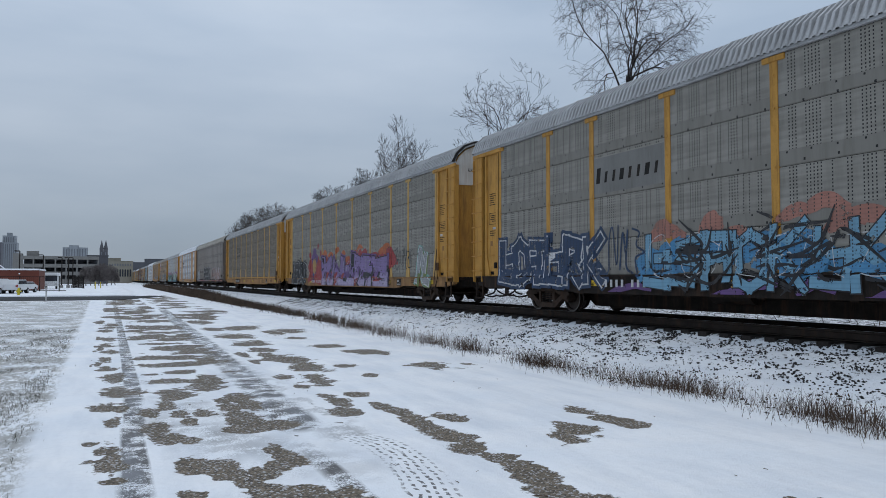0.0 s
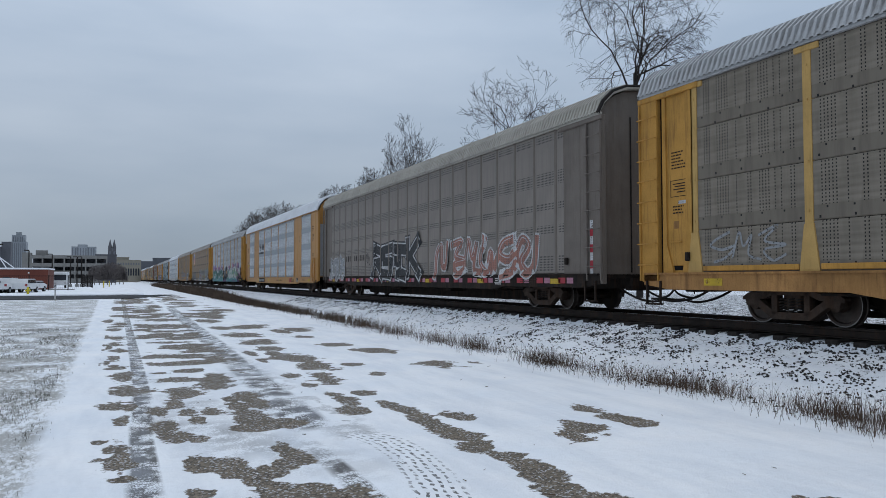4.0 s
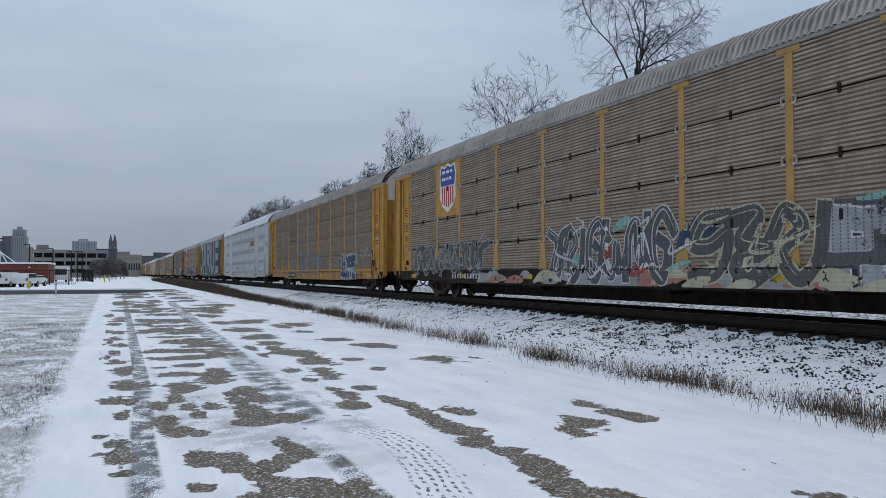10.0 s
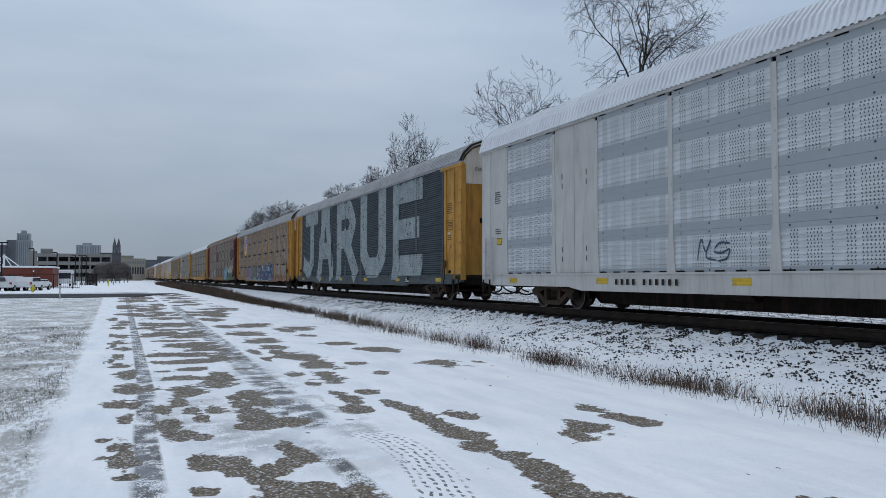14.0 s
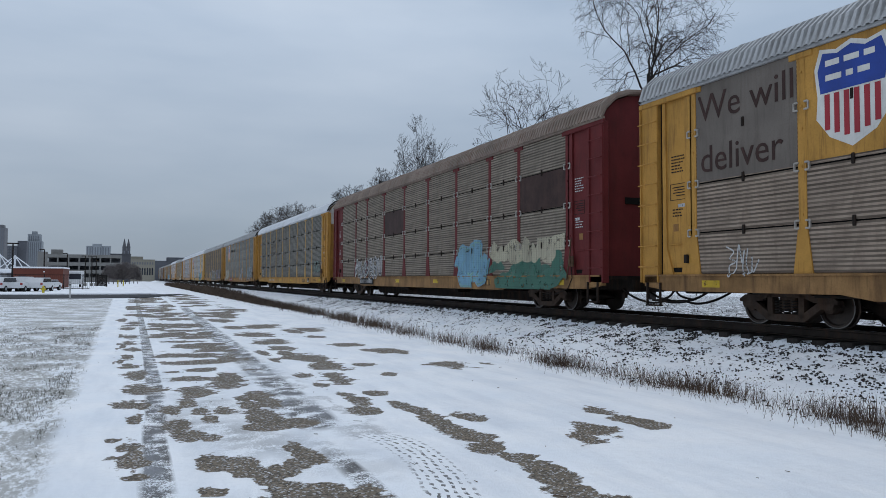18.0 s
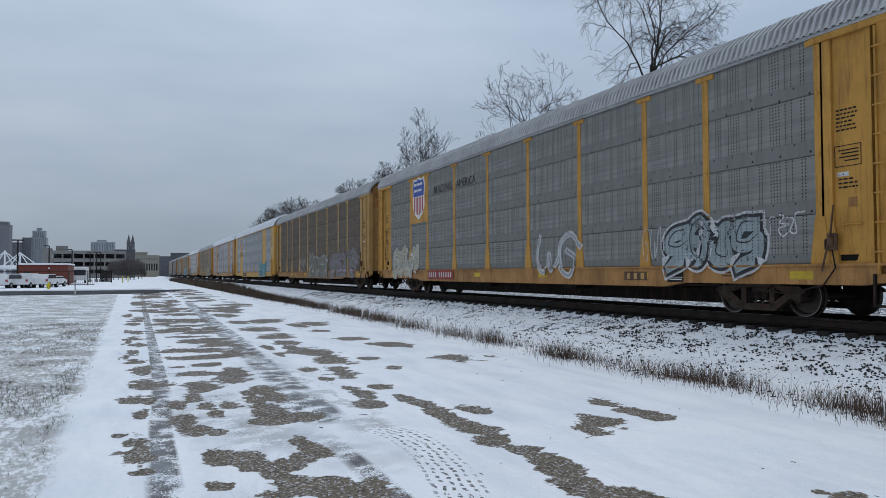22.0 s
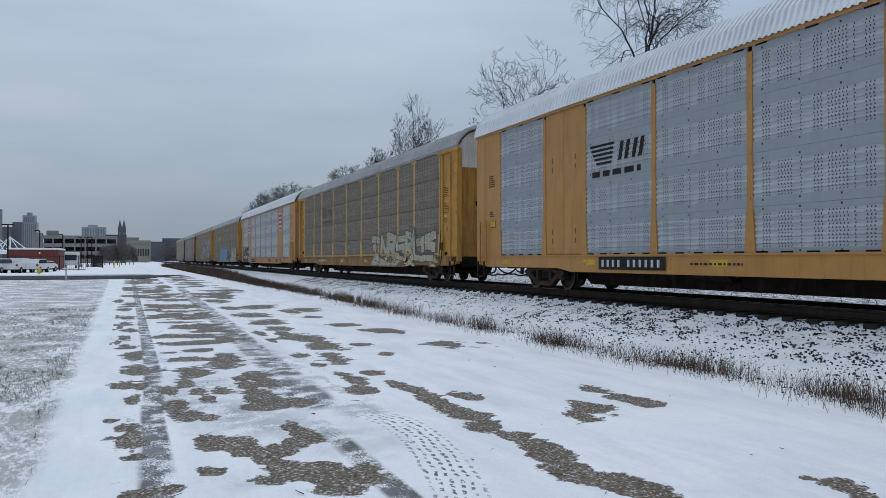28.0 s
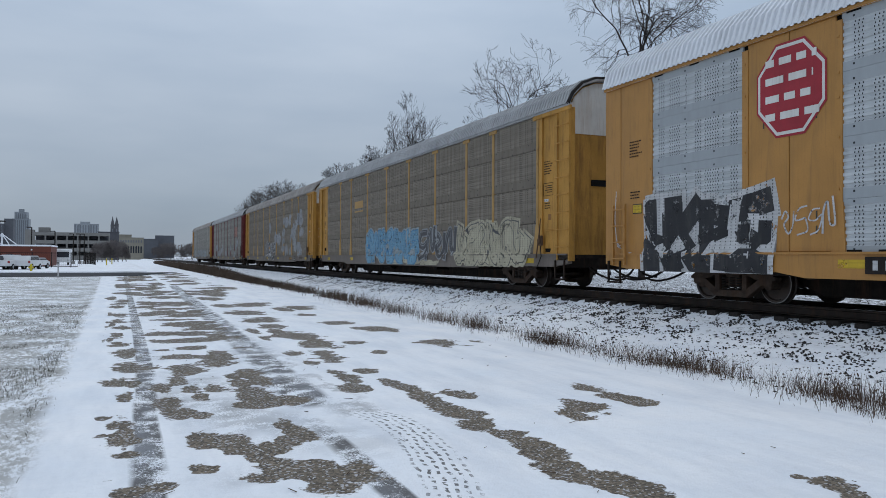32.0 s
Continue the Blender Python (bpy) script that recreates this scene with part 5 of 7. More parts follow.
    if style == "hinged":
        for p in POSTS[:]:
            for z in (1.83, 2.84, 3.9):
                for s in (-1, 1):
                    part("hinge", kept("hinge", hinge_mesh), M["hinge"], car, "", (0, p + s * 0.11, z)).scale = (1, s, 1)
        for a, b in BAYS:
            for z in (1.83, 2.84, 3.9):
                part("clasp", kept("clasp", clasp_mesh), M["under"], car, "", (0, (a + b) / 2, z))
    for s in (-1, 1):
        # side plate beside the end doors, a corner post and the doors
        if modern or style == "vented":
            part("end_plate", kept("end_plate", lambda: boxes((PANEL_X - 0.005, PANEL_X + 0.06, -0.54, 0.54, 0.75, 4.86), bevel=0.01)), M[end], car, "", (0, s * 12.22, 0))
            part("corner_post", kept("corner_post", lambda: boxes((-1.506, -1.36, -0.3, 0.3, 0.72, 4.88), bevel=0.02)), M[end], car, "", (0, s * 13.08, 0))
        else:
            part("end_post", kept("end_post", end_post_mesh), M[end], car, "", (0, s * 11.85, 0))
            part("end_plate", kept("end_plate_deep", lambda: boxes((PLATE_X, PLATE_X + 0.06, -0.35, 0.35, 1.12, 4.8), (PLATE_X + 0.01, PLATE_X + 0.05, -0.35, 0.35, 0.9, 1.02), bevel=0.008)), M[end], car, "", (0, s * 12.3, 0))
            gus = part("gusset", kept("gusset", lambda: prism([(-0.05, 0.9), (0.3, 0.9), (0.07, 1.55), (0.05, 4.8), (-0.05, 4.8)], "x", PLATE_X - 0.035, PLATE_X + 0.05)), M[end], car, "", (0, s * 12.64, 0))
            gus.scale = (1, -s, 1)
            # a near-black sheet stands in for the shade in the gap by the ladder
            part("door_pocket", kept("door_pocket", lambda: boxes((PLATE_X + 0.05, PLATE_X + 0.09, -0.5, 0.5, 0.9, 4.86))), M["inner"], car, "near-black sheet for the shade in the slot beside the ladder", (0, s * 12.45, 0))
            part("corner_post", kept("corner_post_deep", lambda: boxes((-1.535, -1.36, -0.29, 0.29, 0.78, 4.82), bevel=0.02)), M[end], car, "", (0, s * 13.1, 0))
            part("bottom_slot", kept("bottom_slot", lambda: boxes((PLATE_X + 0.02, PLATE_X + 0.055, -0.3, 0.3, 1.02, 1.12))), M["inner"], car, "dark slot under the end plate", (0, s * 12.3, 0))
        part("corner_post", kept("corner_post_far", lambda: boxes((1.36, 1.55, -0.3, 0.3, 0.72, 4.88), bevel=0.02)), M[end], car, "", (0, s * 13.08, 0))
        d = part("end_door", kept("end_door_%g" % top, lambda: end_door_mesh(top)), M[end], car, "", (0, s * 13.12, 0))
        if s < 0:
            d.rotation_euler = (0, 0, math.pi)
        if cap:
            part("door_cap", kept("end_cap_%g" % top, lambda: end_cap_mesh(top)), M[cap], d, "painted upper part of the end door")
        for px in (-0.5, 0.5) if modern or style == "vented" else ():
            part("door_seam", kept("door_seam", lambda: boxes((-0.015, 0.015, 0.083, 0.1, 1.0, 4.9))), M["black"], d, "", (px, 0, 0))
        if not modern and style != "vented":
            part("door_slot", kept("door_slot", lambda: boxes((0.05, 0.75, 0.083, 0.105, 2.78, 2.95))), M["inner"], d, "dark slot in the end door")
            part("door_hatch", kept("door_hatch", lambda: boxes((-0.35, 0.25, 0.083, 0.1, 1.05, 2.0), bevel=0.006)), M[end], d, "small hatch in the end door")
        if modern:
            for px in (-1.11, 1.11):
                part("door_leaf", kept("door_leaf", lambda: boxes((-0.25, 0.25, 0.102, 0.13, 1.0, 4.1), bevel=0.01)), M["galv_end"], d, "bare galvanised door leaf", (px, 0, 0))
            part("door_leaf", kept("door_leaf_mid", lambda: boxes((-0.84, 0.84, 0.102, 0.12, 1.0, 4.1), bevel=0.01)), M["white_end"], d, "white door leaf")
            for z in (1.35, 2.2, 3.1, 3.95):
                part("door_hinge", kept("door_hinge", lambda: boxes((-1.47, -1.36, 0.09, 0.17, -0.1, 0.1), bevel=0.012)), M["under"], d, "dark door hinge", (0, 0, z))
            ly = 12.72
            lad = part("ladder", kept("ladder_low", lambda: boxes((-1.62, -1.57, -0.24, -0.2, 0.7, 2.1), (-1.62, -1.57, 0.2, 0.24, 0.7, 2.1))), M[end], car, "short grab ladder", (0, s * ly, 0))
            for k in range(4):
                part("rung", kept("rung_low", lambda: tube(bmesh.new(), (-1.63, -0.24, 0), (-1.63, 0.24, 0), 0.016)), M[end], lad, "", (0, 0, 0.85 + k * 0.38))
        else:
            lad = part("ladder", kept("ladder", ladder_rails), M[end], car, "tall ladder at the corner", (0, s * 13.1, 0))
            for k in range(8):
                part("rung", kept("rung", rung_mesh), M[end], lad, "", (0, 0, 1.15 + k * 0.46))
            part("eave_beam", kept("eave_beam", lambda: boxes((-1.56, -1.5, -0.95, 0.95, 4.74, 4.86), bevel=0.015)), M[end], car, "painted beam under the eave", (0, s * 12.5, 0))
            part("latch", kept("latch", lambda: boxes((-1.6, -1.52, -0.05, 0.05, -0.09, 0.09), bevel=0.015)), M["under"], car, "", (0, s * 11.88, 1.3))
            fr = (PLATE_X - 0.006, PLATE_X - 0.002)
            part("stencil_frame", kept("stencil_frame", lambda: boxes((*fr, -0.25, 0.25, 0.165, 0.177), (*fr, -0.25, 0.25, -0.177, -0.165), (*fr, -0.25, -0.238, -0.165, 0.165), (*fr, 0.238, 0.25, -0.165, 0.165), (*fr, -0.2, 0.18, 0.085, 0.105), (*fr, -0.2, 0.12, 0.03, 0.05), (*fr, -0.2, 0.16, -0.03, -0.01), (*fr, -0.2, 0.06, -0.09, -0.07))), M["black"], car, "black stencilled box of small marks", (0, s * 12.22, 2.75))
            decal(car, "placard", s * 12.12, 2.45, 0.22, 0.07, G["white"], "small white placard", PLATE_X)
            decal(car, "placard", s * 12.3, 1.98, 0.16, 0.16, M["orange"], "small faded placard", PLATE_X)
            part("grab_bar", kept("grab_bar", lambda: tube(bmesh.new(), (-1.5, -0.18, 1.62), (-1.5, 0.18, 1.62), 0.014)), M[end], car, "bent steel grab bar", (0, s * 12.3, 0))
        part("step", kept("step", step_mesh), M["under"], car, "steel stirrup step", (0, s * 12.95, 0))
        cp = part("coupler", kept("coupler", coupler_mesh), M["under"], car, "rusty knuckle coupler")
        ends = [cp, part("lift_lever", kept("lever", lever_mesh), M["under"], car, "bent uncoupling rod")]
        for j, (sx, sag, start) in enumerate(((-0.55, 0.16, 12.3), (0.45, 0.2, 12.7), (-1.0, 0.1, 12.9))):
            ends.append(part("air_hose", kept("hose_%d" % j, lambda: hose_mesh(sx, sag, start)), M["black"], car, "black rubber air hose"))
        if not modern and n % 3 != 2:
            ends.append(part("roof_seal", kept("seal_%g" % top, lambda: seal_mesh(top)), M["black"], car, "black rubber seal round the roof's end"))
        if s < 0:
            for e in ends:
                e.rotation_euler = (0, 0, math.pi)
        truck(car, s * 9.8)
    if kick:
        for a, b in BAYS:
            part("kick_plate", kept("kick_%.2f" % (a - b), lambda: boxes((PANEL_X - 0.025, PANEL_X, -(a - b) / 2 + 0.22, (a - b) / 2 - 0.22, 1.0, 1.1), bevel=0.008)), M[kick], car, "", (0, (a + b) / 2, 0))
    if modern:
        for s, w in ((-1, 0.34), (1, 0.34)):
            decal(car, "warning_label", s * 12.15, 1.98, w, 0.22, G["black"], "black-edged warning label", PANEL_X - 0.008)
            decal(car, "warning_label", s * 12.15, 1.98, w - 0.04, 0.18, G["yellow"], "yellow warning label", PANEL_X - 0.012)
        lines_of_marks(car, 12.2, 3.9, 0.42, 0.3, 3, M["black"], PANEL_X - 0.01, n + 1)
    elif n in NOTICE:
        # the notice on the upper end door
        bars = lettering(car, "EXCESS HEIGHT CAR", 0, 0, 0.15, M["black"], 0.0, "lettering", "painted notice on the end door")
        bars["kind"] = "stuff"
        bars.matrix_basis = Matrix.Translation((-0.95, -13.235, EAVE - 0.28)) @ Matrix.Rotation(math.pi / 2, 4, "Z") @ Matrix.Translation((-0.01, 0, 0))
    if not modern and style != "vented":
        gear = part("brake_gear", kept("brake_gear", brake_mesh), M["rusty"], car, "rusty hand brake lever and housing", (0, -11.98, 0))
        part("chain", kept("chain", lambda: swept([(-1.58, 0, 1.2), (-1.59, -0.06, 0.9), (-1.56, 0.2, 0.62), (-1.5, 1.0, 0.45), (-1.45, 1.9, 0.52)], 0.014, 5)), M["under"], gear)
    if modern:
        for i, (a, b) in enumerate(BAYS):
            if i not in (1, 7):
                for k in range(5):
                    for z in (0.992, 4.845) if k % 2 == 0 else (0.992,):
                        part("drain_slot", kept("drain_slot", lambda: boxes((PANEL_X - 0.012, PANEL_X + 0.01, -0.13, 0.13, -0.016, 0.016))), M["inner"], car, "", (0, b + (a - b) * (k + 0.5) / 5, z))
    # the data plate and the owner's block on the sill
    decal(car, "data_plate", 8.0, 0.77, 0.5, 0.28, M["black"], "black data plate on the sill", SILL_X - 0.002)
    for dz, dw in ((0.08, 0.2), (0.02, 0.16), (-0.08, 0.4)):
        decal(car, "data_line", 8.0 - (0.1 if dw < 0.3 else 0.0), 0.77 + dz, dw, 0.025, M["sign_white"], "", SILL_X - 0.006)
    decal(car, "data_frame", 8.0, 0.735, 0.46, 0.012, M["sign_white"], "", SILL_X - 0.006)
    if sill not in ("under", "white_car", "slate"):
        decal(car, "owner_block", 6.6, 0.76, 0.85, 0.2, M["rusty"], "dark worn owner's block", SILL_X - 0.002)
        for k in range(3):
            decal(car, "owner_bar", 6.34 + 0.26 * k, 0.76, 0.12, 0.14, M["yellow_pale"], "", SILL_X - 0.006)
    lines_of_marks(car, 9.9, 0.8, 1.0, 0.12, 2, M["kick"], SILL_X, n + 11)
    # yellow reflective plates on the sill
    for k in range(6):
        decal(car, "reflector", -11.2 + k * 4.5, 0.78, 0.5, 0.14, G["yellow"], "yellow reflective plate", SILL_X)
    for s in (-1, 1):
        lines_of_marks(car, s * 12.22, 3.35, 0.42, 0.4, 6, M["black"] if end != "red" else G["white"], PANEL_X - 0.01 if modern else PLATE_X, n + 3)
        lines_of_marks(car, s * 12.22, 2.3, 0.36, 0.2, 3, M["black"] if end != "red" else G["white"], PANEL_X - 0.01 if modern else PLATE_X, n + 7)
    return car


def wordmark(car, y0, y1, z0, z1, material, plate):
    """A company's word as plain slanted bars, the first a little taller, on a smooth plate."""
    decal(car, "word_plate", (y0 + y1) / 2, (z0 + z1) / 2, 2.64, 0.86, plate, "smooth grey plate behind a painted word", PANEL_X, 0.0, 0.002)
    n = 8
    w = (y1 - y0) / n
    for i in range(n):
        h = (z1 - z0) * (1.0 if i == 0 else 0.7)
        decal(car, "logo_bar", y0 + (i + 0.5) * w, z0 + h / 2, w * (0.3 if i % 3 else 0.5), h, material, "dark slanted bar of a painted word", None, 0.05)


def shield_panel(car, bay_mid, w, paint):
    decal(car, "sign_panel", bay_mid, 3.88, w, 1.94, M[paint], "yellow sign panel", PANEL_X, 0.0, 0.012)
    shield_logo(car, bay_mid, 3.95, w * 0.78, None)


def block_word(car, y0, y1, z0, z1, paint):
    """Five huge block letters J A R U E."""
    rows = {"J": [[(0.25, 1), (0.95, 1)], [(0.65, 1), (0.65, 0.2), (0.45, 0.02), (0.1, 0.12)]], "A": [[(0.1, 0), (0.42, 1)], [(0.58, 1), (0.92, 0)], [(0.25, 0.36), (0.78, 0.36)], [(0.35, 0.98), (0.65, 0.98)]],
            "R": [[(0.2, 0), (0.2, 1)], [(0.2, 0.96), (0.66, 0.96), (0.82, 0.74), (0.66, 0.5), (0.2, 0.5)], [(0.5, 0.5), (0.9, 0)]], "U": [[(0.16, 1), (0.16, 0.22), (0.32, 0.04), (0.66, 0.04), (0.84, 0.22), (0.84, 1)]],
            "E": [[(0.2, 0), (0.2, 1)], [(0.2, 0.95), (0.95, 0.95)], [(0.2, 0.5), (0.85, 0.5)], [(0.2, 0.05), (0.95, 0.05)]]}
    cuts = (-11.4, -7.6, -3.8, 1.0, 5.6, 9.6)
    for i, ch in enumerate("JARUE"):
        p = Paint()
        a, b = cuts[i] + 0.25, cuts[i + 1] - 0.2
        for line in rows[ch]:
            pts = [np.array((a + u * (b - a), z0 + 0.25 + v * (z1 - z0 - 0.5))) for u, v in line]
            fine = []
            for q, r in zip(pts, pts[1:]):
                k = max(2, int(np.hypot(*(r - q)) / 0.07))
                fine += [q + (r - q) * t / k for t in range(k)]
            p.stroke(fine + [pts[-1]], 0.95 if ch != "E" else 0.85, 1)
        p.put(car, paint, "huge pale block letter " + ch, "letter", False)


CARS = []


def train():
    # blue wild-style over dark grey
    c = railcar(0, "slots", "p_grey", "yellow", "yellow", "roof", "under", "grey perforated autorack railcar with yellow posts and blue graffiti", cap="white_end")
    CARS.append(c)
    blobs(c, -4.9, 6.0, 1.75, 2.1, G["salmon"], 16, 4, 0.38)
    blobs(c, -4.9, 6.0, 1.0, 1.5, G["blue"], 30, 5, 0.5)
    graffiti(c, -11.6, -6.4, 0.85, 1.85, G["navy"], G["white"], G["navy"], 6, 11, 0.24, 0.04, block=True)
    tag(c, -6.3, -5.0, 1.0, 2.1, G["navy"], 3, 7, 0.09)
    graffiti(c, -4.9, 6.0, 0.75, 1.75, G["sky"], G["black"], None, 13, 12, 0.17, 0.025, spikes=90, block=True)
    tag(c, -4.9, 6.0, 0.9, 1.7, G["white"], 11, 15, 0.03)
    blobs(c, -6.4, 6.0, 0.6, 0.75, G["violet"], 16, 6, 0.2)
    wordmark(c, -6.85, -4.45, 3.18, 3.55, M["black"], M["plate_grey"])
    number_bars(c, -5.3, 0.78, 2.2, 0.2, G["white"])
    # lilac bubble letters with red and orange clouds
    c = railcar(1, "slots", "p_grey", "yellow_post", "yellow", "roof", "sill_rust", "grey autorack railcar with lilac graffiti on red clouds", cap="white_end", post_w=0.14)
    CARS.append(c)
    blobs(c, -7.0, 7.2, 0.8, 2.0, G["red"], 60, 21, 0.6)
    blobs(c, -4.0, 7.0, 1.9, 2.35, G["orange"], 12, 22, 0.3)
    for y, z in ((-6.8, 2.3), (-5.1, 2.75), (-4.5, 2.35), (-7.2, 1.6)):
        oval(c, "painted_spot", y, z, 0.34, 0.36, G["red"], 1)
    # a rounded figure of plain shapes: brim, crown, head, body
    oval(c, "painted_oval", -5.85, 2.05, 1.5, 0.7, G["violet"], 1, "violet sprayed oval")
    oval(c, "painted_oval", -5.85, 2.4, 0.75, 0.6, G["violet"], 2, "violet sprayed oval")
    oval(c, "painted_oval", -5.85, 1.65, 0.85, 0.85, G["ochre"], 3, "ochre sprayed oval")
    oval(c, "painted_oval", -5.85, 1.05, 0.95, 0.6, G["blue_deep"], 2, "blue sprayed oval")
    graffiti(c, -11.4, -8.0, 0.8, 1.8, G["black"], G["white"], G["black"], 5, 25, 0.3, 0.025, block=True)
    graffiti(c, -3.9, 6.8, 0.72, 1.75, G["lilac_purple"], G["black"], G["violet"], 6, 26, 0.56, 0.045, block=True, drop=G["black"])
    tag(c, -3.7, 6.8, 0.75, 1.85, G["white"], 10, 27, 0.03)
    blobs(c, -3.7, 6.9, 0.6, 0.8, G["lilac"], 20, 28, 0.22)
    tag(c, 7.4, 9.4, 1.3, 2.1, G["darkgrey"], 4, 20, 0.06)
    graffiti(c, 10.0, 11.0, 0.8, 1.9, G["grey"], G["white"], G["mint"], 1, 29, 0.26, 0.05, drop=G["moss"])
    number_bars(c, -5.2, 0.78, 2.2, 0.18, G["white"])
    # plain dark one
    c = railcar(2, "slots", "p_dark", "yellow_post", "yellow", "roof", "orange", "dark grey autorack railcar with yellow posts", cap="white_end", kick="yellow")
    CARS.append(c)
    tag(c, -11.3, -9.5, 1.2, 1.75, G["grey"], 3, 31, 0.1)
    stripe_logo(c, -5.6, 3.5, 2.3, M["logo_faint"])
    number_bars(c, -5.6, 0.78, 2.2, 0.2, G["white"], M["black"])
    lines_of_marks(c, -0.6, 0.78, 1.2, 0.12, 1, M["black"], SILL_X, 2)
    # vented brown one
    c = railcar(3, "vented", "vent", "brown", "brown", "roof_tan", "under", "brown-grey vented autorack railcar with white graffiti")
    CARS.append(c)
    graffiti(c, -12.2, -9.0, 0.95, 1.85, G["grey"], G["white"], None, 5, 33, 0.24, 0.05)
    number_bars(c, -7.3, 1.86, 3.2, 0.32, M["black"], None, PANEL_X)
    graffiti(c, -4.6, 1.5, 1.0, 2.2, G["black"], G["white"], G["black"], 4, 34, 0.4, 0.06, block=True)
    tag(c, -5.6, -4.9, 1.5, 2.0, G["black"], 2, 35, 0.06)
    graffiti(c, 3.0, 10.5, 1.0, 2.0, G["salmon"], G["white"], None, 6, 36, 0.25, 0.06)
    # yellow with silver panels
    c = railcar(4, "modern", "p_white", "yellow_new", "yellow_new", "roof_white", "yellow_new", "yellow autorack railcar with silver panels and white roof", cap="yellow_new")
    CARS.append(c)
    stripe_logo(c, -5.6, 3.4, 2.2, M["black"])
    number_bars(c, -5.0, 0.76, 2.3, 0.2, G["white"], M["black"])
    lines_of_marks(c, 2.2, 0.76, 2.4, 0.14, 1, M["kick"], SILL_X, 5)
    decal(c, "painted_block", 6.0, 0.76, 0.9, 0.26, G["red"], "faded red painted block", SILL_X)
    # pale grey with green pieces
    c = railcar(5, "slots", "p_light", "yellow", "yellow", "roof", "under", "light grey autorack railcar with green and purple graffiti", cap="white_end")
    CARS.append(c)
    blobs(c, -11.3, -2.0, 1.7, 2.2, G["purple"], 18, 41, 0.42)
    blobs(c, -10.5, -1.6, 1.9, 2.2, G["berry"], 14, 40, 0.3, 1)
    blobs(c, -9.0, 9.5, 1.8, 2.4, G["pink"], 12, 42, 0.4)
    blobs(c, -1.2, 2.1, 0.8, 1.9, G["black"], 22, 43, 0.5)
    blobs(c, 2.0, 11.4, 1.6, 2.3, G["violet"], 16, 44, 0.34)
    blobs(c, -11.3, 11.3, 0.6, 0.78, G["violet"], 40, 45, 0.16)
    graffiti(c, -10.9, -1.6, 0.72, 1.75, G["green_teal"], G["white"], G["teal"], 7, 46, 0.42, 0.06, block=True)
    blobs(c, 1.6, 9.6, 0.62, 0.95, G["teal"], 34, 47, 0.3)
    bubble_row(c, 2.1, 9.4, 1.42, 5, G["white"], G["leaf_teal"], G["blue"], 37)
    blobs(c, 9.2, 11.2, 0.9, 1.8, G["black"], 6, 48, 0.34, 1)
    blobs(c, 9.2, 11.4, 1.0, 2.0, G["berry"], 5, 39, 0.34, 1)
    tag(c, 9.6, 11.2, 1.4, 1.8, G["white"], 3, 49, 0.05)
    tag(c, -3.0, -1.9, 2.0, 2.6, G["black"], 3, 50, 0.06)
    wordmark(c, -6.7, -4.35, 3.35, 3.75, M["black"], M["roof"])
    number_bars(c, -5.4, 0.76, 2.2, 0.2, G["white"], M["black"])
    # brown ribbed with a shield
    c = railcar(6, "hinged", "r_brown", "yellow_pale", "yellow", "roof_dirty", "under", "brown ribbed autorack railcar with yellow posts and grey graffiti", cap="white_end")
    CARS.append(c)
    shield_panel(c, -7.95, 1.84, "yellow")
    graffiti(c, -11.2, -5.0, 0.95, 1.8, G["darkgrey"], G["grey"], None, 7, 51, 0.2, 0.04, spikes=12)
    graffiti(c, -1.0, 4.0, 0.75, 2.0, G["darkgrey"], G["white"], None, 6, 52, 0.24, 0.035, spikes=10)
    blobs(c, -1.0, 4.2, 1.0, 2.1, G["mint"], 5, 53, 0.25, 1)
    blobs(c, 0.6, 3.0, 0.8, 1.6, G["red"], 4, 54, 0.25, 1)
    blobs(c, -6.0, 12.6, 0.6, 0.85, G["grey"], 40, 55, 0.3)
    blobs(c, -6.0, 12.6, 0.6, 0.85, G["salmon"], 10, 35, 0.26, 1)
    blobs(c, -6.0, 12.6, 0.6, 0.85, G["cream"], 9, 34, 0.26, 2)
    graffiti(c, 4.4, 7.6, 0.8, 2.0, G["darkgrey"], G["cream"], None, 3, 56, 0.3, 0.04, spikes=6)
    blobs(c, 4.4, 6.0, 1.1, 1.8, G["navy"], 5, 36, 0.4)
    graffiti(c, 7.9, 11.5, 0.7, 1.85, G["grey"], G["white"], G["darkgrey"], 4, 57, 0.36, 0.035, block=True, drop=G["black"])
    blobs(c, 8.0, 11.5, 1.9, 2.15, G["mint"], 7, 59, 0.2)
    tag(c, 12.0, 12.7, 1.5, 2.2, M["black"], 3, 58, 0.03)
    number_bars(c, -6.3, 0.78, 2.3, 0.2, G["white"])
    # brown slotted with blue scrawl
    c = railcar(7, "slots", "p_brown", "yellow", "yellow", "roof_dirty", "orange", "brown autorack railcar with yellow posts and pale blue scrawl", cap="white_end", kick="yellow")
    CARS.append(c)
    stripe_logo(c, -5.6, 3.5, 2.3, M["logo_faint"])
    tag(c, -6.6, -4.4, 1.1, 1.8, G["grey"], 4, 61, 0.06)
    tag(c, -3.6, 2.2, 0.9, 2.1, G["blue"], 5, 62, 0.11)
    tag(c, 1.0, 2.4, 1.3, 1.7, G["grey"], 3, 63, 0.04)
    graffiti(c, 6.6, 9.1, 0.75, 1.7, G["navy"], G["white"], G["pale"], 4, 64, 0.26, 0.04, block=True)
    tag(c, 3.4, 5.8, 1.0, 1.9, G["grey"], 4, 65, 0.05)
    tag(c, 9.8, 11.2, 1.6, 2.1, G["white"], 3, 66, 0.04)
    number_bars(c, -5.7, 0.78, 2.2, 0.2, G["white"], M["black"])
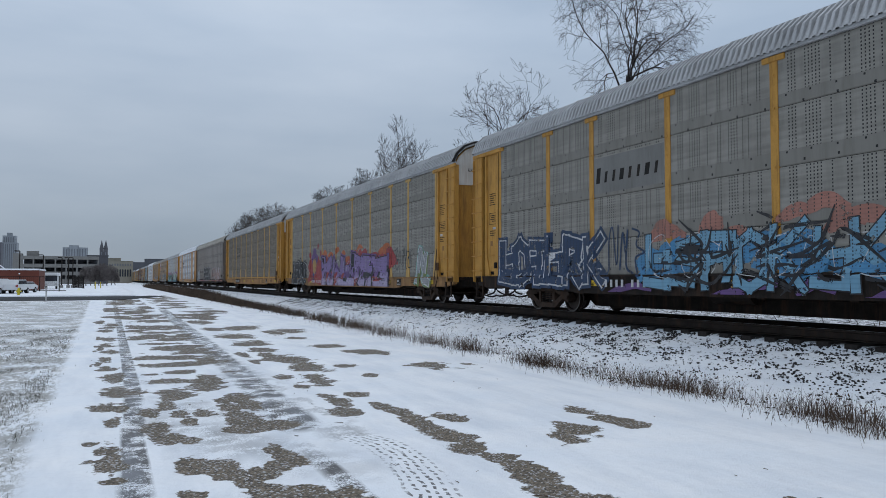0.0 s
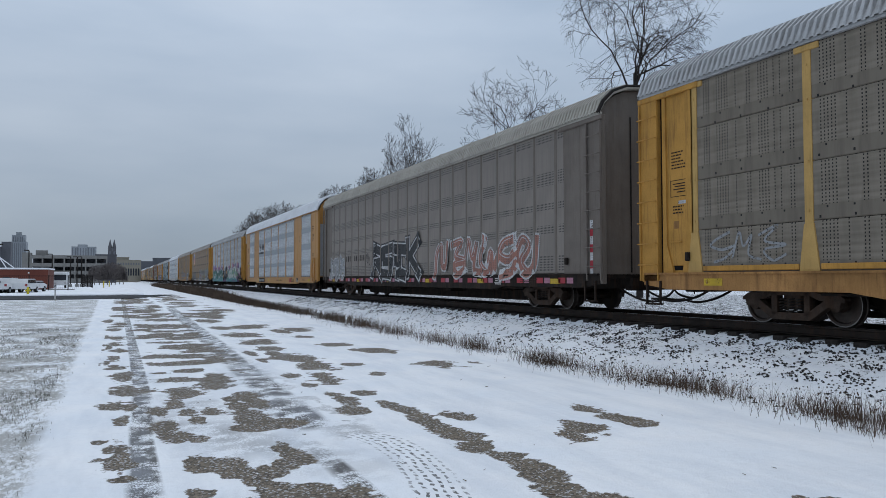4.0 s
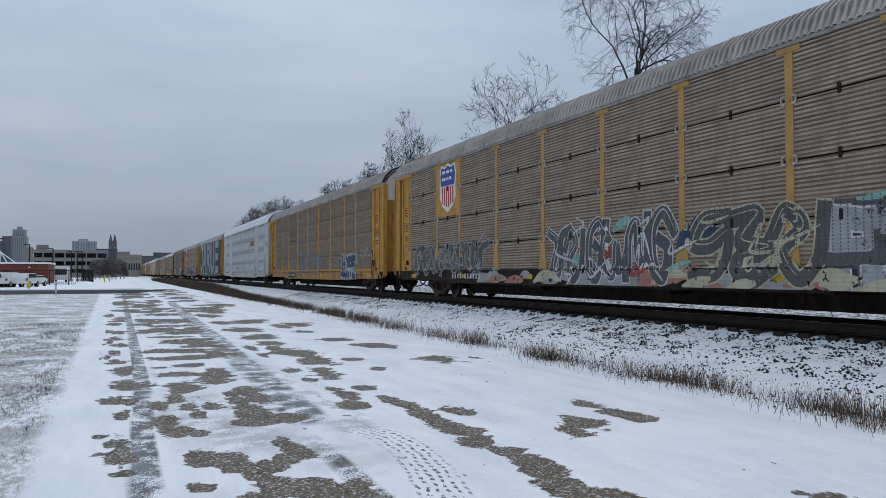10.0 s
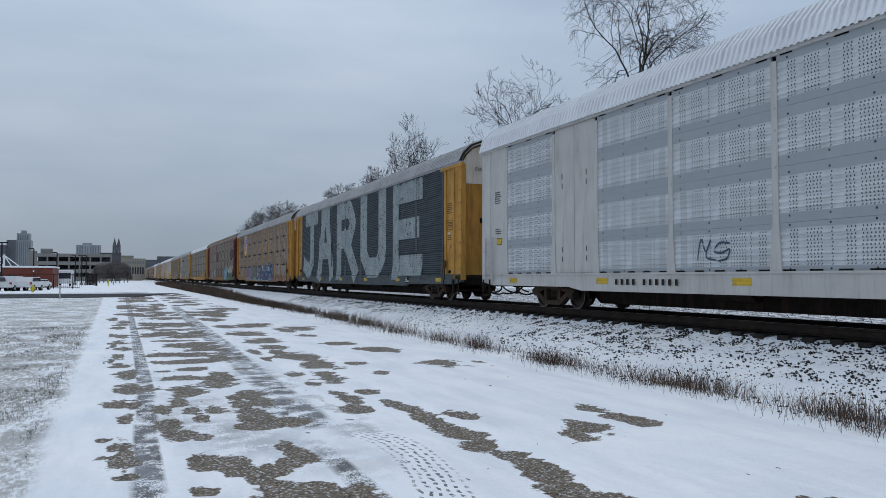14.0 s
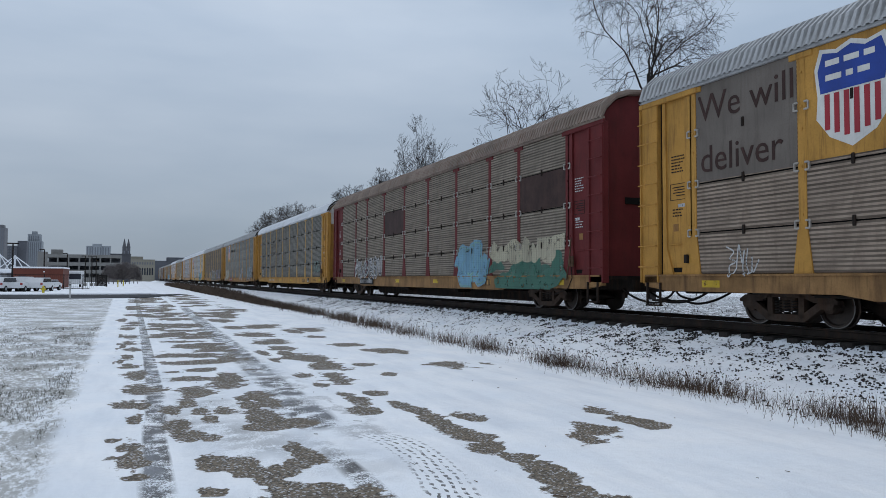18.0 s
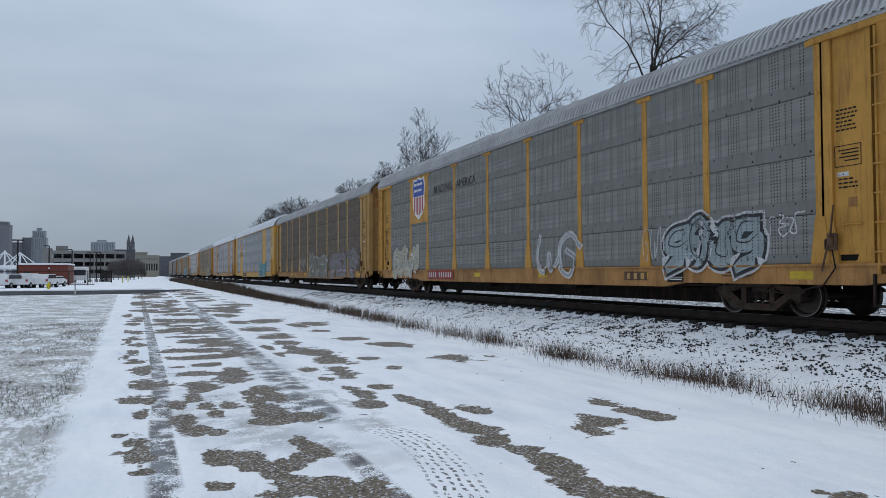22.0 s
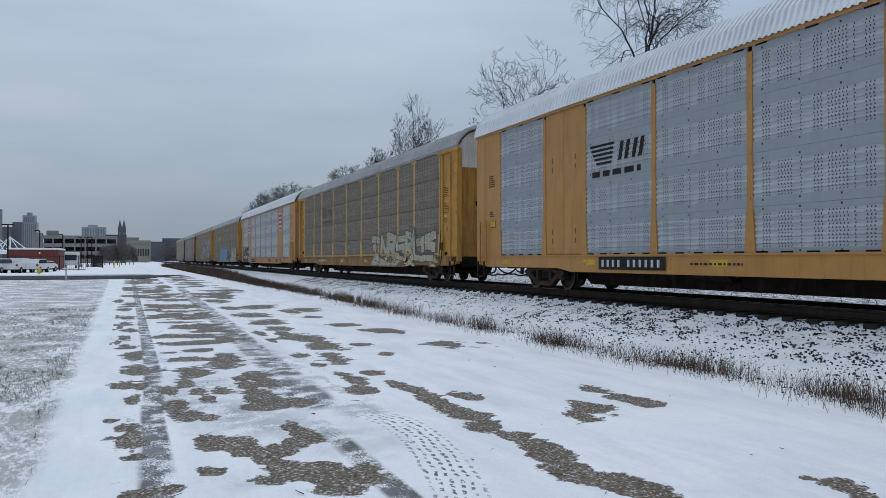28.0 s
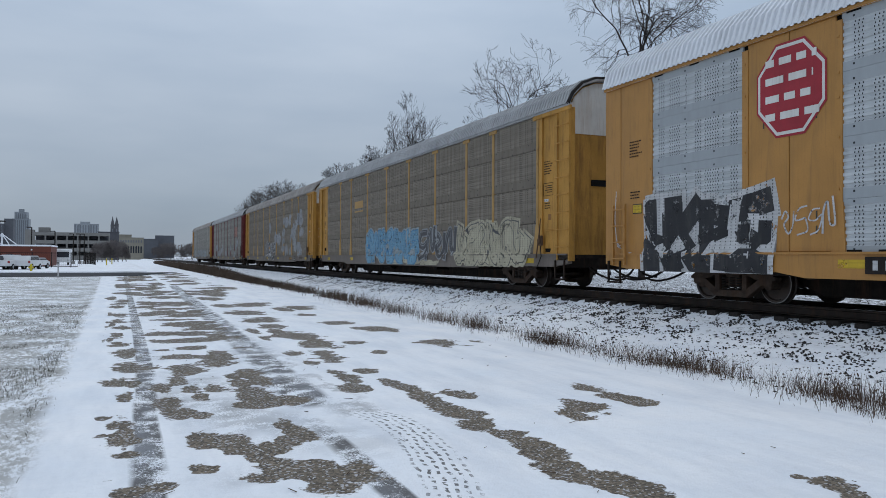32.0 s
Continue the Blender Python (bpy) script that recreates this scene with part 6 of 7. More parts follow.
    # white with silver panels
    c = railcar(8, "modern", "p_white", "white_car", "white_car", "roof_white", "white_car", "white autorack railcar with silver panels", cap="yellow_bright")
    CARS.append(c)
    decal(c, "logo_stripe", 5.65, 3.56, 2.3, 0.34, G["orange"], "orange slanted logo bar", None, 0.35)
    decal(c, "logo_stripe", 5.5, 3.33, 2.0, 0.07, M["black"], "thin dark logo bar", None, 0.05)
    tag(c, 7.2, 8.3, 0.7, 2.2, G["black"], 3, 71, 0.05)
    tag(c, -3.4, -2.5, 1.2, 1.6, G["navy"], 2, 72, 0.07)
    lettering(c, "BI", 12.72, 3.0, 0.5, M["black"], PANEL_X - 0.006)
    number_bars(c, -5.0, 0.76, 2.3, 0.16, M["black"])
    # slate with huge letters
    c = railcar(9, "slots", "p_slate", "slate", "yellow", "roof", "slate", "slate-painted autorack railcar with huge pale letters", cap="white_end")
    CARS.append(c)
    block_word(c, -11.2, 9.4, 0.95, 4.8, G["pale"])
    # brown ribbed with a row of pieces
    c = railcar(10, "hinged", "r_brown", "yellow", "yellow", "roof", "sill_rust", "brown ribbed autorack railcar with yellow posts and blue graffiti", cap="white_end")
    CARS.append(c)
    shield_panel(c, -7.95, 1.84, "yellow")
    decal(c, "sign_panel", -10.33, 3.86, 2.55, 1.98, M["brown"], "smooth brown sign panel", PANEL_X)
    lettering(c, "We will", -11.55, 4.1, 0.78, M["kick"], PANEL_X - 0.004)
    lettering(c, "deliver", -11.5, 3.05, 0.78, M["kick"], PANEL_X - 0.004)
    graffiti(c, -6.8, -4.2, 0.8, 1.75, G["purple"], G["lilac"], None, 4, 81, 0.12, 0.04)
    graffiti(c, -4.0, -1.5, 0.8, 1.8, G["darkgrey"], G["mint"], None, 3, 82, 0.16, 0.04)
    graffiti(c, -1.3, 1.7, 0.78, 1.8, G["navy"], G["white"], None, 4, 83, 0.2, 0.04, block=True)
    graffiti(c, 1.9, 6.1, 0.78, 1.75, G["blue_deep"], G["white"], G["blue_deep"], 5, 84, 0.32, 0.05, block=True)
    tag(c, 7.3, 9.0, 1.1, 1.75, G["white"], 4, 85, 0.07)
    tag(c, 9.6, 11.3, 1.0, 1.8, G["white"], 4, 89, 0.06)
    blobs(c, -4.0, 1.5, 0.6, 0.8, G["mint"], 8, 86, 0.2)
    blobs(c, 6.3, 11.5, 0.62, 0.85, G["salmon"], 8, 88, 0.2)
    tag(c, -10.8, -10.0, 0.95, 1.5, G["white"], 3, 87, 0.04)
    number_bars(c, -6.0, 0.78, 2.4, 0.24, G["white"])
    # rust-brown with oxide red posts
    c = railcar(11, "hinged", "r_tan", "red", "red", "roof_rust", "sill_rust", "rust-streaked ribbed autorack railcar with dark red posts")
    CARS.append(c)
    for mid in (-2.8, 10.32):
        decal(c, "sign_panel", mid, 3.37, 2.6, 1.03, M["kick"], "dark brown sign panel", PANEL_X, 0.0, 0.01)
    graffiti(c, -8.8, -4.6, 0.95, 1.75, G["black"], G["white"], None, 6, 91, 0.08, 0.06)
    graffiti(c, 4.6, 6.8, 0.85, 1.75, G["sky"], G["mint"], G["sky"], 3, 92, 0.36, 0.05)
    graffiti(c, 7.2, 11.3, 1.5, 1.85, G["cream"], G["cream"], None, 4, 93, 0.3, 0.04)
    blobs(c, 7.0, 11.4, 0.8, 1.35, G["forest"], 22, 94, 0.5, 1)
    blobs(c, 7.0, 11.6, 0.6, 0.8, G["forest"], 12, 95, 0.3)
    number_bars(c, -6.8, 0.75, 2.1, 0.2, G["white"], M["black"])
    # grey ribbed, white roof
    c = railcar(12, "hinged", "r_grey", "yellow_post", "yellow", "roof_white", "yellow", "grey ribbed autorack railcar with yellow posts and white roof", cap="white_end")
    CARS.append(c)
    stripe_logo(c, -5.6, 3.45, 2.3, M["logo_faint"])
    tag(c, -11.2, -10.2, 1.1, 1.7, G["white"], 3, 101, 0.05)
    tag(c, 9.6, 11.2, 1.3, 2.0, G["mint"], 4, 102, 0.05)
    number_bars(c, -5.7, 0.78, 2.4, 0.18, G["white"])
    # grey with slogan and shield
    c = railcar(13, "slots", "p_slaty", "yellow", "yellow", "roof", "orange", "grey autorack railcar with yellow posts, shield sign and slogan", cap="orange")
    CARS.append(c)
    shield_panel(c, -7.95, 1.84, "yellow")
    lettering(c, "BUILDING", -6.25, 3.95, 0.4, M["black"])
    lettering(c, "AMERICA", -4.02, 3.95, 0.4, M["black"])
    graffiti(c, -11.2, -8.1, 0.75, 1.75, G["cream"], G["white"], None, 4, 111, 0.22, 0.04)
    graffiti(c, 1.9, 4.3, 0.8, 1.85, G["grey"], G["white"], None, 2, 112, 0.06, 0.05)
    graffiti(c, 7.7, 10.4, 1.05, 1.75, G["pale"], G["black"], G["white"], 4, 113, 0.3, 0.07)
    tag(c, 6.9, 7.6, 1.1, 1.8, G["white"], 3, 114, 0.04)
    tag(c, 10.4, 11.3, 1.5, 1.9, G["white"], 3, 115, 0.04)
    tag(c, -12.7, -11.9, 1.4, 3.1, M["black"], 1, 116, 0.05)
    number_bars(c, -5.5, 0.78, 2.4, 0.22, G["white"], G["red"])
    # dark brown, pale posts
    c = railcar(14, "slots", "p_umber", "yellow_post", "yellow_pale", "roof", "orange", "dark brown autorack railcar with pale posts and white graffiti", cap="orange", post_w=0.16)
    CARS.append(c)
    stripe_logo(c, -5.6, 3.5, 2.3, M["logo_faint"])
    tag(c, -4.0, -2.2, 1.0, 2.0, G["white"], 3, 121, 0.06)
    graffiti(c, -0.8, 4.2, 0.7, 1.75, G["olive"], G["white"], G["olive"], 5, 122, 0.36, 0.03, block=True)
    graffiti(c, 5.0, 10.8, 0.8, 1.85, G["olive"], G["lilac"], None, 4, 123, 0.34, 0.035)
    number_bars(c, -5.9, 0.78, 2.0, 0.18, G["yellow"])
    for p in POSTS:
        for z in (1.83, 2.84, 3.9):
            for s in (-1, 1):
                for dz in (-0.1, 0.1):
                    part("bolt_cap", kept("bolt_cap", lambda: boxes((POST_X - 0.012, PANEL_X, -0.022, 0.022, -0.028, 0.028), bevel=0.006)), M["hinge"], c, "", (0, p + s * 0.115, z + dz))
    # bright yellow with teal bubbles
    c = railcar(15, "modern", "p_silver", "yellow_bright", "yellow_bright", "roof_white", "yellow_bright", "bright yellow autorack railcar with silver panels and teal graffiti", cap="yellow_bright")
    CARS.append(c)
    shield_logo(c, -7.95, 3.95, 1.25, None)
    lettering(c, "BUILDING\nAMERICA", -8.7, 3.05, 0.34, M["black"], PANEL_X - 0.006)
    graffiti(c, 5.3, 9.1, 0.75, 1.5, G["aqua"], G["black"], G["aqua"], 6, 131, 0.3, 0.028)
    tag(c, 8.2, 9.6, 1.65, 1.95, G["aqua"], 2, 132, 0.1)
    lettering(c, "BI", 12.6, 3.0, 0.5, G["white"], PANEL_X - 0.006)
    number_bars(c, -5.0, 0.76, 2.3, 0.18, G["white"], M["black"])
    # yellow with silver panels again
    c = railcar(16, "modern", "p_silver", "yellow_new", "yellow_new", "roof_white", "yellow_new", "yellow autorack railcar with silver panels", cap="yellow_new")
    CARS.append(c)
    stripe_logo(c, -5.6, 3.4, 2.2, M["black"])
    number_bars(c, -5.0, 0.76, 2.3, 0.2, G["white"], M["black"])
    lines_of_marks(c, -2.2, 0.76, 1.6, 0.12, 1, M["kick"], SILL_X, 7)
    # dark grey with cream letters
    c = railcar(17, "slots", "p_dark", "yellow_post", "yellow", "roof", "sill_rust", "dark grey autorack railcar with cream graffiti", cap="white_end", post_w=0.16, kick="yellow_pale")
    CARS.append(c)
    stripe_logo(c, -5.6, 3.5, 2.3, M["logo_faint"])
    tag(c, -3.7, -1.6, 1.2, 1.6, G["grey"], 4, 141, 0.04)
    tag(c, -1.3, 0.5, 1.2, 1.9, G["grey"], 3, 142, 0.04)
    graffiti(c, 3.4, 11.2, 0.95, 1.85, G["cream"], G["darkgrey"], None, 7, 143, 0.3, 0.04, block=True)
    blobs(c, 3.0, 11.8, 0.6, 0.85, G["cream"], 16, 144, 0.25)
    number_bars(c, -6.4, 0.78, 2.2, 0.16, G["white"])
    # yellow with octagon signs
    c = railcar(18, "modern", "p_white_plain", "yellow_new", "yellow_new", "roof_white", "yellow_new", "yellow autorack railcar with red octagon signs", cap="yellow_new")
    CARS.append(c)
    octagon_logo(c, -7.92, 3.85, 1.62, 4)
    octagon_logo(c, 7.98, 3.85, 1.62, 6)
    graffiti(c, -11.7, -8.4, 0.72, 1.85, G["black"], G["white"], G["white"], 4, 151, 0.46, 0.035, block=True)
    tag(c, -8.1, -7.0, 1.3, 1.8, G["white"], 4, 152, 0.05)
    tag(c, -12.9, -12.2, 1.0, 2.6, G["white"], 2, 153, 0.05)
    number_bars(c, -5.2, 0.76, 2.3, 0.18, G["white"], M["black"])
    decal(c, "painted_block", 3.4, 0.76, 1.0, 0.26, G["red"], "faded red painted block", SILL_X)
    # grey-brown, blue and cream pieces
    c = railcar(19, "slots", "p_dark", "yellow_pale", "yellow", "roof", "brown", "grey-brown autorack railcar with blue and cream graffiti", cap="white_end", post_w=0.13)
    CARS.append(c)
    decal(c, "logo_block", -5.6, 3.45, 1.4, 0.34, M["yellow_pale"], "faded yellow logo bar")
    decal(c, "logo_block", -5.6, 3.12, 1.4, 0.07, M["yellow_pale"], "faded yellow logo bar")
    graffiti(c, -4.1, 2.5, 0.8, 1.8, G["sky"], G["blue"], G["pale"], 7, 161, 0.36, 0.05)
    graffiti(c, 2.6, 6.0, 0.9, 1.8, G["darkgrey"], G["grey"], None, 4, 162, 0.2, 0.05)
    graffiti(c, 6.2, 11.2, 0.8, 1.75, G["cream"], G["darkgrey"], G["cream"], 6, 163, 0.42, 0.03)
    blobs(c, -1.0, 11.4, 0.65, 0.85, G["cream"], 18, 164, 0.25)
    # the last three
    c = railcar(20, "slots", "p_dark", "yellow_pale", "yellow", "roof_dirty", "brown", "grey autorack railcar with faded posts and pale patches", cap="white_end", post_w=0.13)
    CARS.append(c)
    blobs(c, -1.5, 10.0, 1.2, 3.6, G["grey"], 26, 171, 0.8, 0, "faded pale paint patch")
    graffiti(c, -3.0, 1.0, 0.8, 1.9, G["darkgrey"], G["white"], None, 4, 172, 0.2, 0.05)
    c = railcar(21, "slots", "p_grey", "red", "red", "roof", "brown", "pale grey autorack railcar with red ends and posts", post_w=0.14)
    CARS.append(c)
    blobs(c, -10, 9.0, 1.0, 2.2, G["grey"], 20, 181, 0.6, 0, "faded pale paint patch")
    decal(c, "sign_panel", 7.95, 3.4, 1.8, 1.0, G["salmon"], "faded red sign panel", PANEL_X, 0.0, 0.01)
    c = railcar(22, "slots", "p_grey", "grey_post", "yellow", "roof_dirty", "brown", "last grey autorack railcar of the train", post_w=0.13)
    CARS.append(c)
    graffiti(c, -9.0, 8.0, 0.9, 1.7, G["grey"], G["pale"], None, 9, 191, 0.2, 0.06)


for key, c in dict(ochre=(0.5, 0.3, 0.1), olive=(0.21, 0.2, 0.155), berry=(0.35, 0.08, 0.22), moss=(0.2, 0.26, 0.08), pale=(0.36, 0.42, 0.43), aqua=(0.2, 0.46, 0.5), blue_deep=(0.02, 0.07, 0.21), forest=(0.05, 0.17, 0.12)).items():
    G[key] = sprayed("paint_" + key, shade(c, 0.85))
M["slate"] = G["slate"]
G["lilac_purple"] = sprayed("paint_lilac_purple", (0.24, 0.17, 0.36), (0.4, 0.34, 0.5))
G["leaf_teal"] = sprayed("paint_leaf_teal", (0.17, 0.3, 0.17), (0.05, 0.22, 0.26))
G["green_teal"] = sprayed("paint_green_teal", (0.02, 0.12, 0.09), (0.06, 0.27, 0.28))
train()


# ---- beside the track: stones, weeds, grass ----
def stones():
    rnd = np.random.RandomState(5)
    n = 34000
    y = 2.0 + 46 * rnd.rand(n) ** 1.35
    x = 10.95 - 2.3 * rnd.rand(n) ** 1.25
    keep = rnd.rand(n) < np.clip((x - 8.7) / 2.0, 0.06, 1) * np.where(fbm(x * 1.6, y * 1.6, 77) > 0.5, 1, 0.16)
    x, y = x[keep], y[keep]
    # thicker where the bed lies close by, and a few crumbs among the weeds
    x = np.concatenate([x, 10.98 - 1.7 * rnd.rand(4500) ** 1.5, 7.2 + 1.9 * rnd.rand(1600)])
    y = np.concatenate([y, 2.5 + 15 * rnd.rand(4500), 3 + 14 * rnd.rand(1600)])
    keep = (fbm(x * 6.1, y * 3.3, 87) > 0.5) | (rnd.rand(len(x)) < 0.08)
    x, y = x[keep], y[keep]
    z = np.interp(x, [7.4, 8.4, 9.2, 10.0, 10.78, 11.02], [0.0, -0.06, 0.06, 0.25, 0.41, 0.535])
    verts, faces = [], []
    for i in range(len(x)):
        s = rnd.uniform(0.009, 0.026)
        b = len(verts)
        c, d = math.cos(rnd.rand() * 6.3), math.sin(rnd.rand() * 6.3)
        for px, py, pz in ((1, 0, 0.1), (0, 1, -0.1), (-1, 0, 0), (0, -1, 0.15), (0.1, 0, 0.75), (0, 0.1, -0.75)):
            k = s * rnd.uniform(0.75, 1.3)
            verts.append((x[i] + (px * c - py * d) * k, y[i] + (px * d + py * c) * k, z[i] + 0.012 + pz * k))
        for a in range(4):
            faces += [(b + a, b + (a + 1) % 4, b + 4), (b + (a + 1) % 4, b + a, b + 5)]
    me = raw("ballast_stones", verts, faces)
    me.materials.append(M["stone"])
    tagged(new("ballast_stones", me), "dark ballast stones poking through snow", "stones", "", "stuff")


stones()


def stalks(name, spots, material, label, lean=0.25):
    """spots: x, y, ground, height, width."""
    verts, faces = [], []
    rnd = random.Random(8)
    for x, y, z, h, w in spots:
        a, l = rnd.uniform(0, math.pi), rnd.uniform(0, lean) * h
        b = rnd.uniform(0, math.tau)
        dx, dy = math.cos(a) * w, math.sin(a) * w
        lx, ly = math.cos(b) * l, math.sin(b) * l
        k = len(verts)
        verts += [(x - dx, y - dy, z), (x + dx, y + dy, z), (x + lx * 0.4 - dx * 0.8, y + ly * 0.4 - dy * 0.8, z + h * 0.6), (x + lx * 0.4 + dx * 0.8, y + ly * 0.4 + dy * 0.8, z + h * 0.6), (x + lx, y + ly, z + h)]
        faces += [(k, k + 1, k + 3, k + 2), (k + 2, k + 3, k + 4)]
        if h > 0.2 and w < 0.006 and rnd.random() < 0.13:
            # a dry seed head
            m, e = len(verts), rnd.uniform(0.006, 0.014)
            o = (x + lx, y + ly, z + h)
            verts += [(o[0] - e, o[1], o[2]), (o[0], o[1] - e, o[2] + e * 0.4), (o[0] + e, o[1], o[2]), (o[0], o[1] + e, o[2] + e * 0.4), (o[0], o[1], o[2] + e * 1.3), (o[0], o[1], o[2] - e * 1.3)]
            faces += [(m, m + 1, m + 4), (m + 1, m + 2, m + 4), (m + 2, m + 3, m + 4), (m + 3, m, m + 4), (m + 1, m, m + 5), (m + 2, m + 1, m + 5), (m + 3, m + 2, m + 5), (m, m + 3, m + 5)]
        for _ in range(rnd.choice((0, 1, 2, 3)) if h > 0.12 else 0):
            # side shoots
            m, g = len(verts), rnd.uniform(0, math.tau)
            r = h * rnd.uniform(0.25, 0.6)
            o = (x + lx * 0.3, y + ly * 0.3, z + h * rnd.uniform(0.35, 0.6))
            verts += [(o[0] - dx * 0.5, o[1] - dy * 0.5, o[2]), (o[0] + dx * 0.5, o[1] + dy * 0.5, o[2]), (o[0] + math.cos(g) * r * 0.8, o[1] + math.sin(g) * r * 0.8, o[2] + r * rnd.uniform(0.1, 0.8))]
            faces += [(m, m + 1, m + 2)]
    me = raw(name, verts, faces)
    me.materials.append(material)
    return tagged(new(name, me), label, "weeds", "", "stuff")


# clumps of weeds beside the trail: place, stalks, spread and height
CLUMPS = [(7.55, 6.05, 560, 0.4, 0.33), (7.13, 5.31, 170, 0.28, 0.26), (7.55, 8.46, 520, 0.42, 0.3), (7.4, 9.33, 280, 0.45, 0.3), (7.36, 12.15, 480, 0.4, 0.34), (7.4, 10.58, 160, 0.7, 0.26),
          (7.5, 15.6, 420, 0.45, 0.36), (7.45, 17.6, 260, 0.4, 0.34), (7.4, 20.6, 380, 0.6, 0.34), (7.5, 24.0, 420, 0.8, 0.34)]


def weeds():
    rnd = random.Random(3)
    spots = []
    # the thick clumps beside the near trail
    for cx, cy, n, r, h in CLUMPS:
        for _ in range(n):
            spots.append((rnd.gauss(cx, r * 0.45), rnd.gauss(cy, r), -0.02, h * rnd.uniform(0.2, 1.15), 0.0032))
    # thin ones between
    for _ in range(3000):
        y = 3.5 + 24 * rnd.random() ** 1.3
        if value_noise(np.array([y * 1.1]), np.array([0.3]), 17)[0] > 0.35:
            spots.append((rnd.gauss(7.45, 0.32), y, -0.01, rnd.uniform(0.05, 0.26), 0.0028))
    # brush beyond the track
    for _ in range(1800):
        y = -4 + 110 * rnd.random() ** 1.2
        spots.append((rnd.uniform(16.5, 24), y, rnd.uniform(0.4, 0.48), rnd.uniform(0.06, 0.28), 0.012))
    stalks("dry_weeds", spots, M["weed"], "dry brown weeds along the snowy ditch", 0.95)
    brush = []
    for _ in range(6500):
        y = 24 + 40 * rnd.random() ** 0.8
        w = (y - 24) / 40
        if value_noise(np.array([y * 0.5]), np.array([4.3]), 23)[0] > 0.55 - w:
            brush.append((rnd.gauss(7.7 + 0.3 * w, 0.22 + 0.3 * w), y, -0.04, rnd.uniform(0.1, 0.42), 0.009))
    for _ in range(12000):
        y = 46 + 139 * rnd.random() ** 1.2
        w = min(1, (y - 46) / 36)
        brush.append((rnd.uniform(7.2 - 0.3 * w, 7.9 + 1.7 * w), y, -0.03, rnd.uniform(0.2, 0.4 + 0.55 * w), 0.01 + 0.015 * w))
    stalks("brown_brush", brush, M["brush"], "low brown brush along the far track", 1.1)
    grass = []
    for _ in range(70000):
        y = 3.2 + 24 * rnd.random() ** 2.1
        x = -0.72 - 0.0095 * y - abs(rnd.gauss(0, 2.6))
        thick = value_noise(np.array([x * 1.4]), np.array([y * 0.8]), 61)[0] * 0.6 + value_noise(np.array([x * 5.0]), np.array([y * 2.6]), 64)[0] * 0.4
        if thick > 0.47:
            grass.append((x, y, 0.0, rnd.uniform(0.02, 0.075) * (0.6 + thick * 0.7), 0.0022))
    for _ in range(500):
        y = 4 + 22 * rnd.random()
        grass.append((-0.8 - 0.0095 * y + rnd.gauss(0, 0.14), y, 0.0, rnd.uniform(0.02, 0.06), 0.0025))
    stalks("grass_blades", grass, M["grass_blade"], "dead grass blades through thin snow", 0.9)


weeds()


def litter():
    """Twigs and crumbs on the snow."""
    rnd = random.Random(14)
    bm = bmesh.new()
    for _ in range(45):
        y = 3.4 + 9 * rnd.random() ** 1.4
        x = rnd.uniform(-0.3, 7.0)
        a, l, r = rnd.uniform(0, math.pi), rnd.choice((0.012, 0.015, 0.02, 0.05)), rnd.uniform(0.002, 0.005)
        z = 0.022 + 0.03 * (fbm(np.array([x * 0.5]), np.array([y * 0.5]), 41)[0] - 0.5)
        tube(bm, (x - math.cos(a) * l, y - math.sin(a) * l, z), (x + math.cos(a) * l, y + math.sin(a) * l, z + 0.004), r, r * 0.6, 4)
    ob = new("litter", mesh_of(bm, "litter"))
    ob.data.materials.append(M["weed"])
    tagged(ob, "small dark twigs scattered on snow", "twigs", "", "stuff")


litter()


